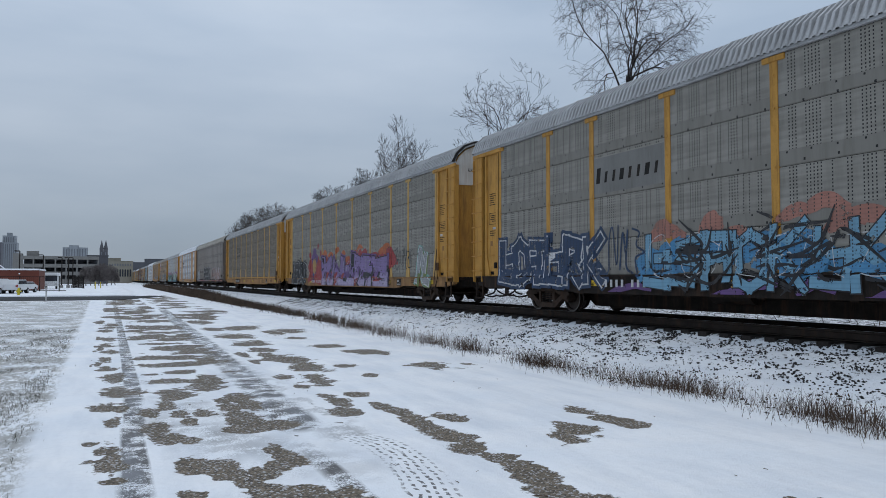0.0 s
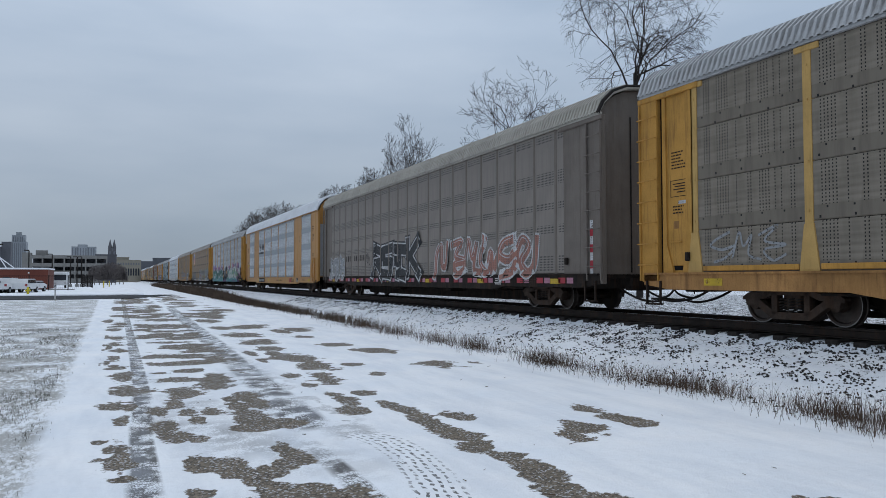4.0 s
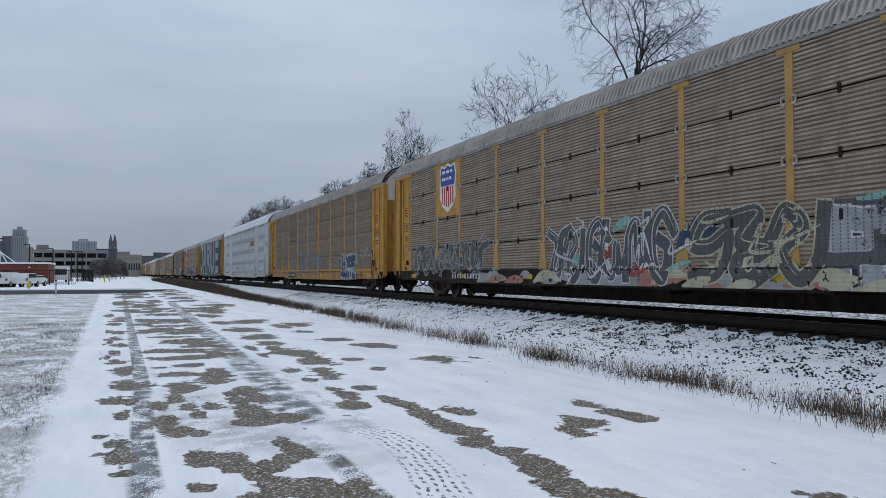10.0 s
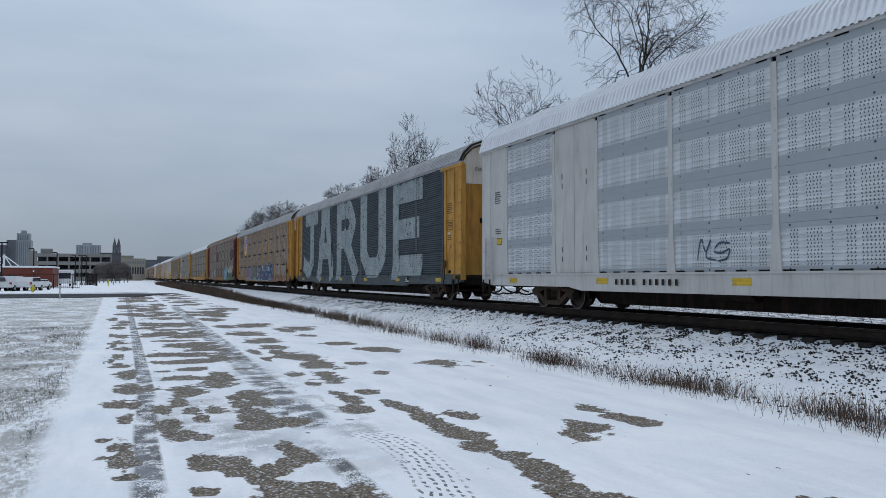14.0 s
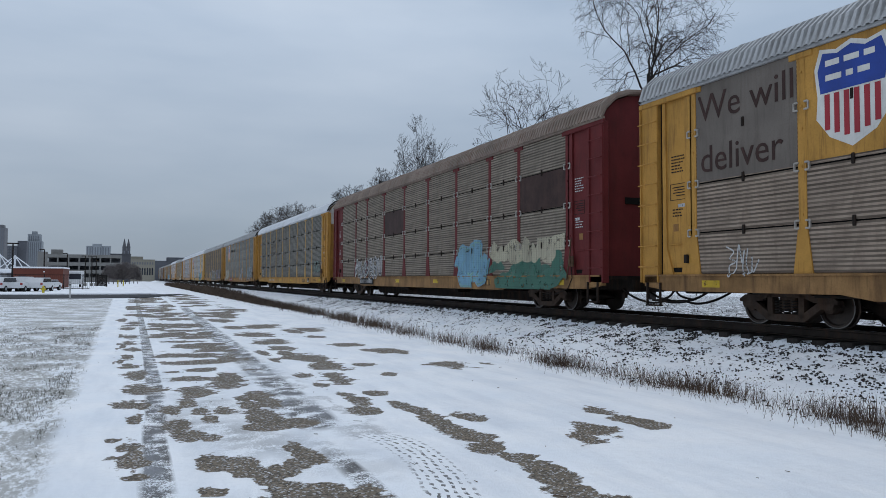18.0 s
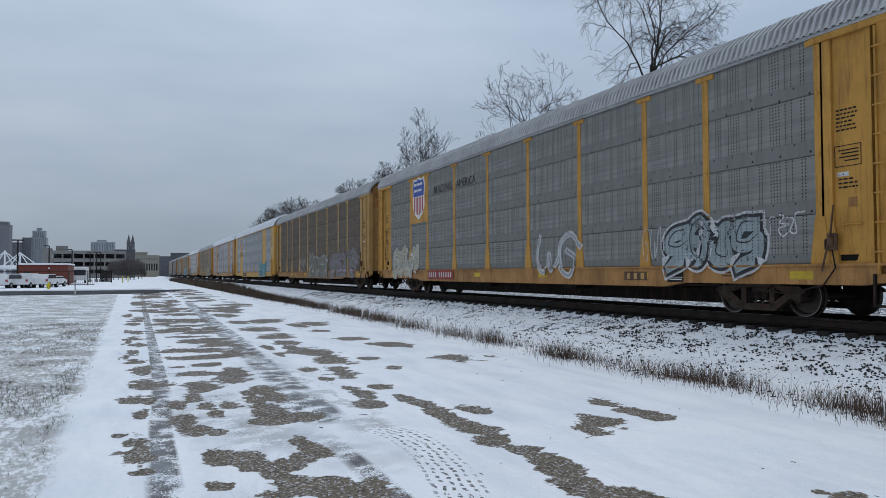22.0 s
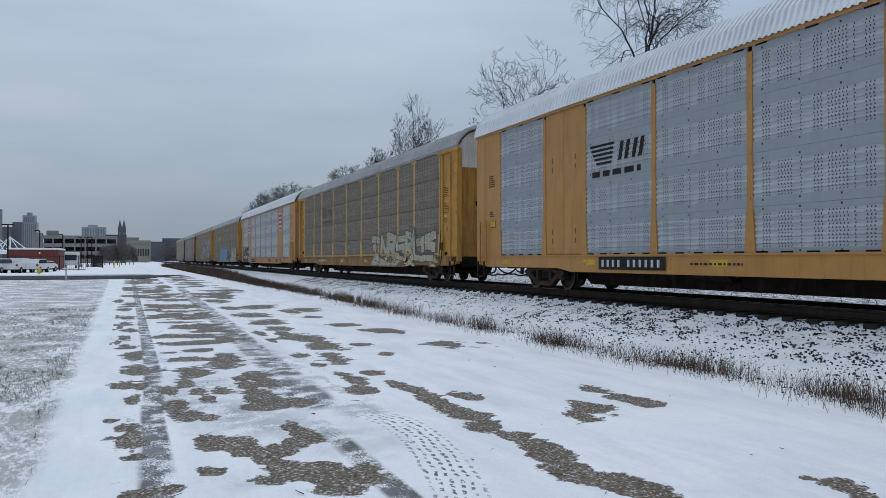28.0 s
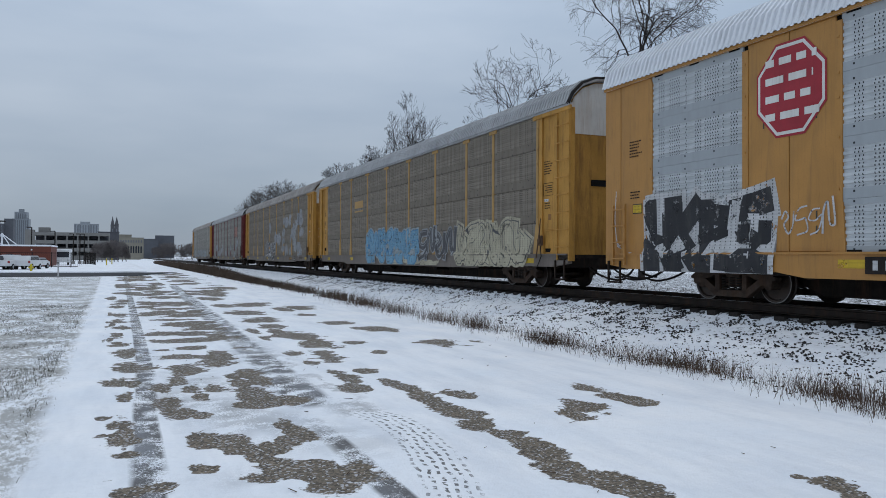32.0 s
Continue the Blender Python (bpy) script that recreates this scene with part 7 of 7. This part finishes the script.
# ---- bare trees behind the train ----
def tree(at, fork, mid, wide, tall, seed, counts=(8, 7, 6, 5), lift=0.0, thick=1.0, label="bare winter tree", fine=0.008, low=-0.2, bark="bark"):
    """A trunk up to its fork; limbs that bend towards points on a rounded crown (middle height, half width, half height) and
    branch again and again at narrow angles. lift: how far the twigs turn up, or droop where it is negative."""
    rnd = random.Random(seed)
    strands, edge = {"trunk": [], "crown": []}, 0.98

    def sprout(p, d, length, r0, level, goal=None):
        n = (9, 7, 5, 4)[level]
        pts, step = [(p.copy(), r0)], length / n
        tip = max(fine, r0 * (0.25, 0.3, 0.4, 0.6)[level])
        for i in range(n):
            if goal is not None:
                d = (d * 0.72 + (goal - p).normalized() * 0.28).normalized()
            bend = (0.26, 0.27, 0.24, 0.2)[level]
            d = (d + Vector((rnd.gauss(0, bend), rnd.gauss(0, bend), rnd.gauss(0, bend) + lift * (0.02, 0.08, 0.16, 0.2)[level]))).normalized()
            p = p + d * step
            out = Vector((p.x / wide, p.y / wide, (p.z - mid) / tall))
            if level and i and out.length > edge + rnd.uniform(0, 0.14) and out.dot(d) > 0:
                break
            pts.append((p.copy(), r0 + (tip - r0) * (i + 1) / n))
        strands["crown"].append(pts)
        n = len(pts) - 1
        if level == 3:
            return
        spin = rnd.uniform(0, math.tau)
        for i in range(counts[level + 1]):
            t = 0.22 + 0.76 * (i + rnd.random()) / counts[level + 1]
            k = min(n - 1, int(t * n))
            way = (pts[k + 1][0] - pts[k][0]).normalized()
            spin += 2.4 + rnd.uniform(-0.5, 0.5)
            side = Matrix.Rotation(spin, 3, way) @ way.orthogonal().normalized()
            a = rnd.uniform(0.5, 1.15)
            out = (way * math.cos(a) + side * math.sin(a)).normalized()
            long = length * (0.62, 0.55, 0.5)[level] * (1.15 - 0.6 * t) * rnd.uniform(0.7, 1.25)
            sprout(pts[k][0].lerp(pts[k + 1][0], t * n - k), out, long, max(fine, pts[k][1] * 0.62), level + 1)

    base = 0.3 * thick
    trunk, lean = [], Vector((rnd.uniform(-0.25, 0.25), rnd.uniform(-0.25, 0.25), 0))
    for i in range(10):
        t = i / 9
        trunk.append((Vector((0, 0, -0.2)) + Vector((lean.x * t + 0.06 * math.sin(5 * t), lean.y * t, (fork + 0.2) * t)), base * (1 - 0.45 * t)))
    strands["trunk"].append(trunk)
    top = trunk[-1][0]
    for i in range(counts[0]):
        a, v = i * 2.4 + rnd.uniform(-0.35, 0.35), low + (0.98 - low) * ((i * 0.618 + rnd.uniform(0, 0.12)) % 1.0)
        h = math.sqrt(max(0.05, 1 - v * v))
        goal = Vector((math.cos(a) * h * wide, math.sin(a) * h * wide, mid + v * tall))
        p = top - Vector((0, 0, rnd.uniform(0, 0.16) * fork))
        d = ((goal - p).normalized() * 0.6 + Vector((0, 0, 0.55))).normalized()
        sprout(p, d, (goal - p).length * 1.02, base * rnd.uniform(0.22, 0.38), 0, goal)
    ob = thing("bare_tree", at, label, "tree", "bare trees behind the track")
    for key, lines in strands.items():
        verts, faces = [], []
        for pts in lines:
            sides = 8 if key == "trunk" else 4 if pts[0][1] > 0.05 else 3
            b = len(verts)
            for i, (p, r) in enumerate(pts):
                d = (pts[min(i + 1, len(pts) - 1)][0] - pts[max(i - 1, 0)][0]).normalized()
                u = d.orthogonal().normalized()
                v = d.cross(u)
                for s in range(sides):
                    verts.append(tuple(p + (u * math.cos(s * math.tau / sides) + v * math.sin(s * math.tau / sides)) * r))
            for i in range(len(pts) - 1):
                for s in range(sides):
                    q = b + i * sides
                    faces.append((q + s, q + (s + 1) % sides, q + sides + (s + 1) % sides, q + sides + s))
        part(key, raw(key, verts, faces, True), M[bark], ob)
    return ob


tree((25, 32.0, 0.55), 11.9, 14.9, 4.1, 4.6, 35, (8, 8, 7, 5), -0.6, 0.62, "tall bare tree with fine drooping twigs", 0.0055, -0.6)
tree((25, 45.6, 0.55), 9.4, 11.7, 4.0, 4.4, 6, (8, 6, 5, 3), 0.5, 0.5, "bare tree with open crooked branches", 0.009, -0.2)
tree((25, 40.6, 0.55), 9.0, 10.2, 1.9, 2.2, 7, (6, 6, 4, 3), 0.4, 0.4, "small bare tree with crooked branches", 0.009, 0.0)
tree((25, 50.8, 0.55), 8.6, 9.8, 2.2, 2.2, 8, (6, 6, 5, 4), 0.4, 0.4, "small bare tree with crooked branches", 0.009, 0.0)
tree((25, 66.4, 0.55), 8.0, 11.4, 2.4, 5.2, 5, (8, 7, 6, 4), 1.1, 0.42, "slim bare tree with upright branches", 0.0095, -0.3)
tree((25, 61.0, 0.55), 8.0, 10.2, 1.8, 4.1, 9, (7, 7, 5, 4), 1.1, 0.36, "slim bare tree with upright branches", 0.009, -0.3)
tree((25, 76, 0.55), 7.0, 10.0, 3.2, 3.0, 15, (9, 7, 6, 5), 0.6, 0.6, "small bare tree with spreading branches", 0.013)
tree((25, 88, 0.55), 6.5, 9.6, 3.6, 2.8, 16, (9, 7, 6, 5), 0.6, 0.6, "small bare tree with spreading branches", 0.014)
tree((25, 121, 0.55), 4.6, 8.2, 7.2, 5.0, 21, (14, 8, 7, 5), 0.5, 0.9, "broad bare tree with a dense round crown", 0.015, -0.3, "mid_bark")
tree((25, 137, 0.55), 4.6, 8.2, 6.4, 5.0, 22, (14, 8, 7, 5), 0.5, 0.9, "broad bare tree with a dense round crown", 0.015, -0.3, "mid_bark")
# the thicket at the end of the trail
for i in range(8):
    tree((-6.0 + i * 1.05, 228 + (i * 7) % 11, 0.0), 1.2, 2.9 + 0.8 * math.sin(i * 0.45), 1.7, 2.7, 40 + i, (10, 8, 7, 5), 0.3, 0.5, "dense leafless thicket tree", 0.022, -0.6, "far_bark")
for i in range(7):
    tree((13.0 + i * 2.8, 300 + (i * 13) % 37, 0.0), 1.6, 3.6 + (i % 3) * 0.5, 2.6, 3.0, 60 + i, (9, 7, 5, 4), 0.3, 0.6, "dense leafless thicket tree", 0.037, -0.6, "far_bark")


# ---- the far side of the street and the town ----
for key, c in dict(concrete=(0.21, 0.205, 0.195), brick=(0.15, 0.05, 0.036), beige=(0.27, 0.25, 0.205), far_stone=(0.17, 0.17, 0.18), far_pale=(0.27, 0.29, 0.31), far_dark=(0.12, 0.125, 0.14), church=(0.1, 0.1, 0.11), canvas=(0.75, 0.77, 0.8),
                   hydrant=(0.55, 0.45, 0.04), vehicle=(0.68, 0.69, 0.7), vehicle_grey=(0.3, 0.31, 0.33)).items():
    M[key] = plain(key + "_surface", c, 0.6, 0, 0.1, 0.5, shade(c, 0.75), 0.4)
M["glass"] = plain("dark_window_glass", (0.03, 0.035, 0.045), 0.15, 0, 0.2, 0.3)
M["far_glass"] = plain("far_window", (0.14, 0.15, 0.17), 0.4, 0, 0.15, 0.1)
M["tyre"] = plain("tyre_rubber", (0.02, 0.02, 0.02), 0.8)


def road():
    r = tagged(new("road", raw("road", [(-160, 64.5, 0.42), (-40, 64.5, 0.15), (-4, 64.5, 0.06), (1.2, 66, 0.05), (5.2, 79, 0.05), (-4, 79, 0.06), (-40, 79, 0.15), (-160, 79, 0.42)], [(0, 1, 6, 7), (1, 2, 5, 6), (2, 3, 4, 5)])), "wet grey asphalt street with a snowy edge", "road", "", "structure")
    r.data.materials.append(M["asphalt"])
    bm = bmesh.new()
    box(bm, -60, 2.4, 80.0, 80.4, -0.1, 0.17, 0.03)
    k = tagged(new("kerb", mesh_of(bm, "kerb")), "snow-covered concrete kerb", "kerb", "", "structure")
    k.data.materials.append(M["snow"])
    verts, faces = [], []
    for i in range(40):
        for j in range(10):
            u, v = i / 39, j / 9
            x, y = -5.5 + 8.5 * u, 100 + 16 * v
            h = 0.95 * math.sin(math.pi * u) ** 0.7 * math.sin(math.pi * v) ** 0.8 * (0.8 + 0.4 * math.sin(9 * u + 2 * v))
            verts.append((x, y, -0.02 + h))
    for i in range(39):
        for j in range(9):
            a = i * 10 + j
            faces.append((a, a + 10, a + 11, a + 1))
    me = raw("snow_bank", verts, faces, True)
    me.materials.append(M["snow"])
    tagged(new("snow_bank", me), "ploughed bank of snow beside the trail", "snow bank", "", "structure")


road()


def windows(parent, x0, x1, y, z0, z1, cols, rows, material, fill=0.6, tall=0.6):
    w, h = (x1 - x0) / cols, (z1 - z0) / rows
    me = mesh_of(boxes((-w * fill / 2, w * fill / 2, -0.06, 0.02, -h * tall / 2, h * tall / 2)), "window")
    for i in range(cols):
        for j in range(rows):
            part("window", me, material, parent, "", (x0 + (i + 0.5) * w, y, z0 + (j + 0.5) * h))


def building(name, blocks, wall, label, cat="building"):
    """blocks: x0, x1, y0, y1, z1."""
    ob = thing(name, (blocks[0][0], blocks[0][2], 0), label, cat)
    ox, oy = blocks[0][0], blocks[0][2]
    for b in blocks:
        w = part("wall", boxes((b[0] - ox, b[1] - ox, b[2] - oy, b[3] - oy, -0.3, b[4])), M[wall], ob)
        part("roof_edge", boxes((b[0] - ox - 0.15, b[1] - ox + 0.15, b[2] - oy - 0.15, b[3] - oy + 0.15, b[4], b[4] + 0.25)), M["snow"] if wall == "brick" else M[wall], w)
    return ob


b = building("brick_building", [(-17.5, -10.3, 135, 147, 3.15)], "brick", "low red brick building with a flat snowy roof")
windows(b, 0.6, 2.2, 0, 1.0, 2.2, 1, 1, M["glass"])
part("wall_lamp", boxes((4.4, 4.6, -0.2, 0, 2.5, 2.7)), M["snow"], b)


def garage():
    ob = thing("parking_garage", (-34.2, 330, 0), "grey concrete parking garage with open decks", "parking garage")
    part("wall", boxes((0, 3.0, 0, 6, -0.3, 11.9)), M["concrete"], ob, "stair tower wall")
    part("wall", boxes((4.5, 8.5, 2, 6, 10.9, 12.9)), M["concrete"], ob, "rooftop stair house")
    part("back_wall", boxes((3, 30, 9, 9.4, -0.3, 10.6)), M["far_dark"], ob)
    for z0, z1 in ((9.7, 11.0), (6.5, 7.9), (3.5, 4.9), (-0.3, 1.9)):
        part("spandrel", boxes((3, 30, 0, 9, z0, z1)), M["concrete"], ob)
    for i in range(8):
        part("column", boxes((3 + i * 3.8, 3.5 + i * 3.8, -0.1, 0.6, 0, 10.9)), M["concrete"], ob)
    return ob


garage()
building("brown_block", [(-9.3, -0.8, 360, 372, 12.2)], "church", "dark brown flat-roofed building")
b = building("arched_building", [(-1.2, 10.8, 420, 432, 11.2), (-1.2, 5.0, 421, 432, 12.7)], "beige", "beige stone building with tall arched windows")
for i in range(9):
    part("window", prism([(-0.35, -1.8), (0.35, -1.8), (0.35, 1.4), (0.2, 1.9), (-0.2, 1.9), (-0.35, 1.4)], "y", -0.12, 0.02), M["glass"], b, "", (1.2 + i * 1.2, 0, 5.2))
windows(b, 0.5, 11.5, 0, 8.4, 10.4, 9, 1, M["far_glass"], 0.5, 0.6)
b = building("flat_building", [(12.8, 21, 500, 512, 12.4), (20, 31, 505, 515, 14.7)], "far_dark", "dark grey flat-roofed building far off")


def church():
    ob = thing("church", (-4.8, 650, 0), "dark stone church with twin spires", "church")
    part("wall", boxes((-3.0, 3.0, 0, 14, -0.3, 19.5)), M["church"], ob)
    part("roof", prism([(-3.2, 19.5), (3.2, 19.5), (0, 24)], "y", 0.5, 14), M["church"], ob)
    for s in (-1.5, 1.5):
        t = part("tower", boxes((s - 1.45, s + 1.45, -0.5, 2.4, -0.3, 26.2)), M["church"], ob)
        bm = bmesh.new()
        bmesh.ops.create_cone(bm, cap_ends=True, segments=8, radius1=1.6, radius2=0.05, depth=7.2, matrix=Matrix.Translation((s, 0.95, 29.8)))
        part("spire", bm, M["church"], t)
        part("louvre", boxes((s - 0.4, s + 0.4, -0.56, -0.5, 20.5, 23.5)), M["far_glass"], t)


church()
b = building("apartment_tower", [(-41.5, -20.1, 800, 815, 32.6), (-36.1, -28.1, 799, 815, 34.6)], "far_pale", "pale high-rise apartment block with dark window strips", "tower")
for i in range(9):
    part("window_strip", boxes((i * 2.3 + 0.6, i * 2.3 + 1.5, -1.1 if 5.4 < i * 2.3 + 1 < 13.4 else -0.1, 0.02, 2, 31.5)), M["far_glass"], b)
b = building("office_tower", [(-116.5, -99.5, 1000, 1020, 45), (-114.5, -101.2, 1002, 1018, 53), (-110.5, -105.5, 1005, 1015, 56.5)], "far_pale", "pale stepped office tower with tall window strips", "tower")
for i in range(8):
    part("window_strip", boxes((i * 2.1 + 0.7, i * 2.1 + 1.5, -0.12, 0.02, 2, 43.5)), M["far_glass"], b)
for i in range(5):
    part("window_strip", boxes((3.2 + i * 2.3, 4.1 + i * 2.3, 1.88, 2.02, 45.5, 51.5)), M["far_glass"], b)
b = building("office_block", [(-131, -119, 950, 970, 37), (-119, -110, 955, 970, 42.8)], "far_dark", "dark grey office block far off", "tower")
windows(b, 1, 11, 0, 20, 36, 5, 5, M["far_glass"])
b = building("dark_tower", [(-140, -124, 900, 920, 54), (-139, -126, 902, 918, 57)], "far_stone", "dark brown office tower far off", "tower")
for i in range(7):
    part("window_strip", boxes((i * 2.2 + 0.6, i * 2.2 + 1.5, -0.1, 0.02, 2, 53)), M["far_glass"], b)


def lamp_post(x, y, h, arms, label):
    ob = thing("street_lamp", (x, y, 0), label, "street lamp", "car park lamps")
    part("pole", tube(bmesh.new(), (0, 0, -0.05), (0, 0, h), 0.13, 0.09, 8), M["black"], ob)
    for s in arms:
        part("lamp_head", boxes((min(0, s * 0.75), max(0, s * 0.75), -0.2, 0.2, h - 0.05, h + 0.12), bevel=0.03), M["black"], ob)
    part("base", boxes((-0.3, 0.3, -0.3, 0.3, -0.05, 0.6), bevel=0.04), M["concrete"], ob)


lamp_post(-15.5, 120, 6.4, (-1, 1), "black twin-headed car park lamp")
lamp_post(-13.5, 140, 6.3, (-1,), "black single-headed car park lamp")
lamp_post(-10.8, 150, 6.0, (-1,), "black single-headed car park lamp")
for x in (-8.9, -7.7, -6.9):
    lamp_post(x, 170, 6.1, (-1,), "black single-headed car park lamp")


def canopy():
    ob = thing("mast_canopy", (-24, 180, 0), "white cable-stayed canopy on masts", "canopy")
    part("roof", boxes((-9, 1.5, -3, 3, 2.7, 3.5), bevel=0.2), M["canvas"], ob)
    for i, x in enumerate((-6.5, -1.6, 1.2)):
        m = part("mast", tube(bmesh.new(), (x, 0, 0), (x, 0, 6.9 - 0.25 * i), 0.22, 0.14, 8), M["canvas"], ob)
        for dx in (-3.2, -1.8, 1.8, 3.6):
            part("cable", tube(bmesh.new(), (x, 0, 6.7 - 0.25 * i), (x + dx, -0.5, 3.3), 0.11, sides=5), M["canvas"], m)


canopy()


def vehicle(name, x, y, length, h, label, turn=0):
    """A parked car seen from its side, nose towards +x."""
    ob = thing(name, (x, y, 0), label, "car", "parked cars")
    ob.rotation_euler = (0, 0, radians(turn))
    L = length / 2
    if name == "pickup_truck":
        out = [(-L, 0.45), (L, 0.45), (L, 0.95), (L * 0.55, 1.08), (L * 0.3, h), (-L * 0.12, h), (-L * 0.2, 1.1), (-L, 1.08)]
        win = [(L * 0.46, 1.12), (L * 0.28, h - 0.1), (-L * 0.08, h - 0.1), (-L * 0.12, 1.12)]
    else:
        out = [(-L, 0.45), (L, 0.45), (L, 0.95), (L * 0.6, 1.1), (L * 0.36, h), (-L * 0.85, h), (-L * 0.97, 1.1)]
        win = [(L * 0.5, 1.13), (L * 0.34, h - 0.1), (-L * 0.78, h - 0.1), (-L * 0.88, 1.13)]
    bm = prism(out, "y", -0.9, 0.9)
    bmesh.ops.bevel(bm, geom=list(bm.edges), offset=0.06, segments=2, affect="EDGES")
    body = part("body", bm, M["vehicle"], ob)
    part("window", prism(win, "y", -0.915, -0.88), M["glass"], body)
    part("windscreen", boxes((L * 0.44, L * 0.5, -0.7, 0.7, 1.12, h - 0.15)), M["glass"], body)
    part("tail_light", boxes((-L - 0.02, -L + 0.1, -0.92, -0.7, 0.8, 1.05)), G["red"], body)
    part("head_light", boxes((L - 0.1, L + 0.02, -0.92, -0.65, 0.75, 0.92)), G["white"], body)
    for wx in (-L * 0.62, L * 0.64):
        w = part("wheel", tube(bmesh.new(), (wx, -0.93, 0.36), (wx, -0.68, 0.36), 0.36, sides=16), M["tyre"], ob)
        part("rim", tube(bmesh.new(), (wx, -0.945, 0.36), (wx, -0.9, 0.36), 0.2, sides=12), M["galv_end"], w)
        part("wheel", tube(bmesh.new(), (wx, 0.68, 0.36), (wx, 0.93, 0.36), 0.36, sides=16), M["tyre"], ob)


vehicle("pickup_truck", -11.8, 100, 5.2, 1.75, "white pickup truck parked on snow", 76)
vehicle("suv", -10.1, 101, 4.6, 1.65, "white sport utility car parked on snow", 79)
vehicle("minivan", -13.6, 99, 4.6, 1.7, "white minivan with snow on its roof", 72)
vehicle("sedan", -9.9, 108, 4.2, 1.4, "pale sedan parked behind the minivan", 74)
vehicle("suv", -15.4, 101, 4.6, 1.75, "white sport utility car parked on snow", 76)
ob = thing("shuttle_bus", (-9.5, 150, 0), "white shuttle bus standing in the car park", "bus")
part("body", boxes((-1.1, 1.1, 0, 7, 0.5, 2.9), bevel=0.12), M["vehicle"], ob)
part("windscreen", boxes((-0.95, 0.95, -0.03, 0.02, 1.4, 2.4)), M["glass"], ob)
for px in (-0.8, 0.8):
    part("head_light", boxes((px - 0.14, px + 0.14, -0.04, 0.02, 0.8, 1.0)), G["white"], ob)
    part("wheel", tube(bmesh.new(), (px - 0.15, 0.9, 0.42), (px + 0.15, 0.9, 0.42), 0.42, sides=14), M["tyre"], ob)


def fence():
    ob = thing("metal_fence", (-11.3, 118, 0), "black metal bar fence round the car park", "fence")
    for i in range(4):
        part("post", boxes((i * 2.42 - 0.06, i * 2.42 + 0.06, -0.06, 0.06, -0.05, 2.15)), M["black"], ob)
    for z in (0.15, 2.05):
        part("rail", boxes((-8, 7.3, -0.03, 0.03, z - 0.04, z + 0.04)), M["black"], ob)
    bar = mesh_of(boxes((-0.012, 0.012, -0.012, 0.012, 0.1, 2.1)), "bar")
    for i in range(60):
        part("bar", bar, M["black"], ob, "", (-7.8 + i * 0.25, 0, 0))
    gate = thing("metal_gate", (-4.68, 117.6, 0), "black slatted metal gate standing closed", "gate")
    part("gate_frame", boxes((0, 1.4, -0.04, 0.04, 0.02, 0.14), (0, 1.4, -0.04, 0.04, 2.0, 2.12), (0, 0.1, -0.04, 0.04, 0.1, 2.0), (1.3, 1.4, -0.04, 0.04, 0.1, 2.0)), M["black"], gate)
    slat = mesh_of(boxes((-0.055, 0.055, -0.02, 0.02, 0.1, 2.05)), "slat")
    for i in range(10):
        part("slat", slat, M["black"], gate, "", (0.15 + i * 0.122, 0, 0))


fence()


def hydrant(x, y):
    ob = thing("fire_hydrant", (x, y, 0), "yellow fire hydrant beside the street", "hydrant")
    part("barrel", tube(bmesh.new(), (0, 0, -0.05), (0, 0, 0.6), 0.13, 0.12, 10), M["hydrant"], ob)
    part("bonnet", tube(bmesh.new(), (0, 0, 0.6), (0, 0, 0.8), 0.16, 0.04, 10), M["hydrant"], ob)
    part("nozzle", tube(bmesh.new(), (-0.26, 0, 0.42), (0.26, 0, 0.42), 0.07, sides=8), M["hydrant"], ob)


hydrant(-8.7, 90)
for dx in (0, 0.9):
    ob = thing("bollard", (-2.4 + dx, 150, 0), "yellow steel bollard on the trail", "bollard", "trail bollards")
    part("post", tube(bmesh.new(), (0, 0, -0.05), (0, 0, 1.25), 0.09, sides=10), M["hydrant"], ob)
    part("cap", tube(bmesh.new(), (0, 0, 1.25), (0, 0, 1.3), 0.095, 0.05, 10), G["white"], ob)
ob = thing("marker_post", (-4.3, 63.0, 0), "slim white marker post at the street", "post")
part("post", boxes((-0.05, 0.05, -0.03, 0.03, -0.05, 1.05), bevel=0.01), G["white"], ob)
part("band", boxes((-0.052, 0.052, -0.032, 0.032, 0.75, 0.85)), M["vehicle_grey"], ob)


# ---- what moves ----
SPEED, PITCH, FIRST = 16.131, 28.3, 8.03
# the train slows and gains by a little on its way
SURGE = ((0.0, 0.3), (6.0, 0.1), (13.0, 0.03), (21.0, 0.03), (28.0, 0.2), (32.0, 0.52))


def motions():
    for n, car in enumerate(CARS):
        y = FIRST + n * PITCH
        walk(car, [(t, pose(TRACK_X, y - SPEED * t + d, RAIL_TOP)) for t, d in SURGE])
    step = math.degrees(SPEED / WHEEL_R / FPS)
    first = WHEELSETS[0]
    walk(first, [(k / FPS, pose(0, 0, 0, (k * step) % 360)) for k in range(32 * FPS + 1)])
    # every other wheelset turns in step with the first
    for w in WHEELSETS[1:]:
        keys = w.animation_data_create()
        w.rotation_mode = "QUATERNION"
        keys.action = first.animation_data.action
        keys.action_slot = first.animation_data.action_slot


motions()
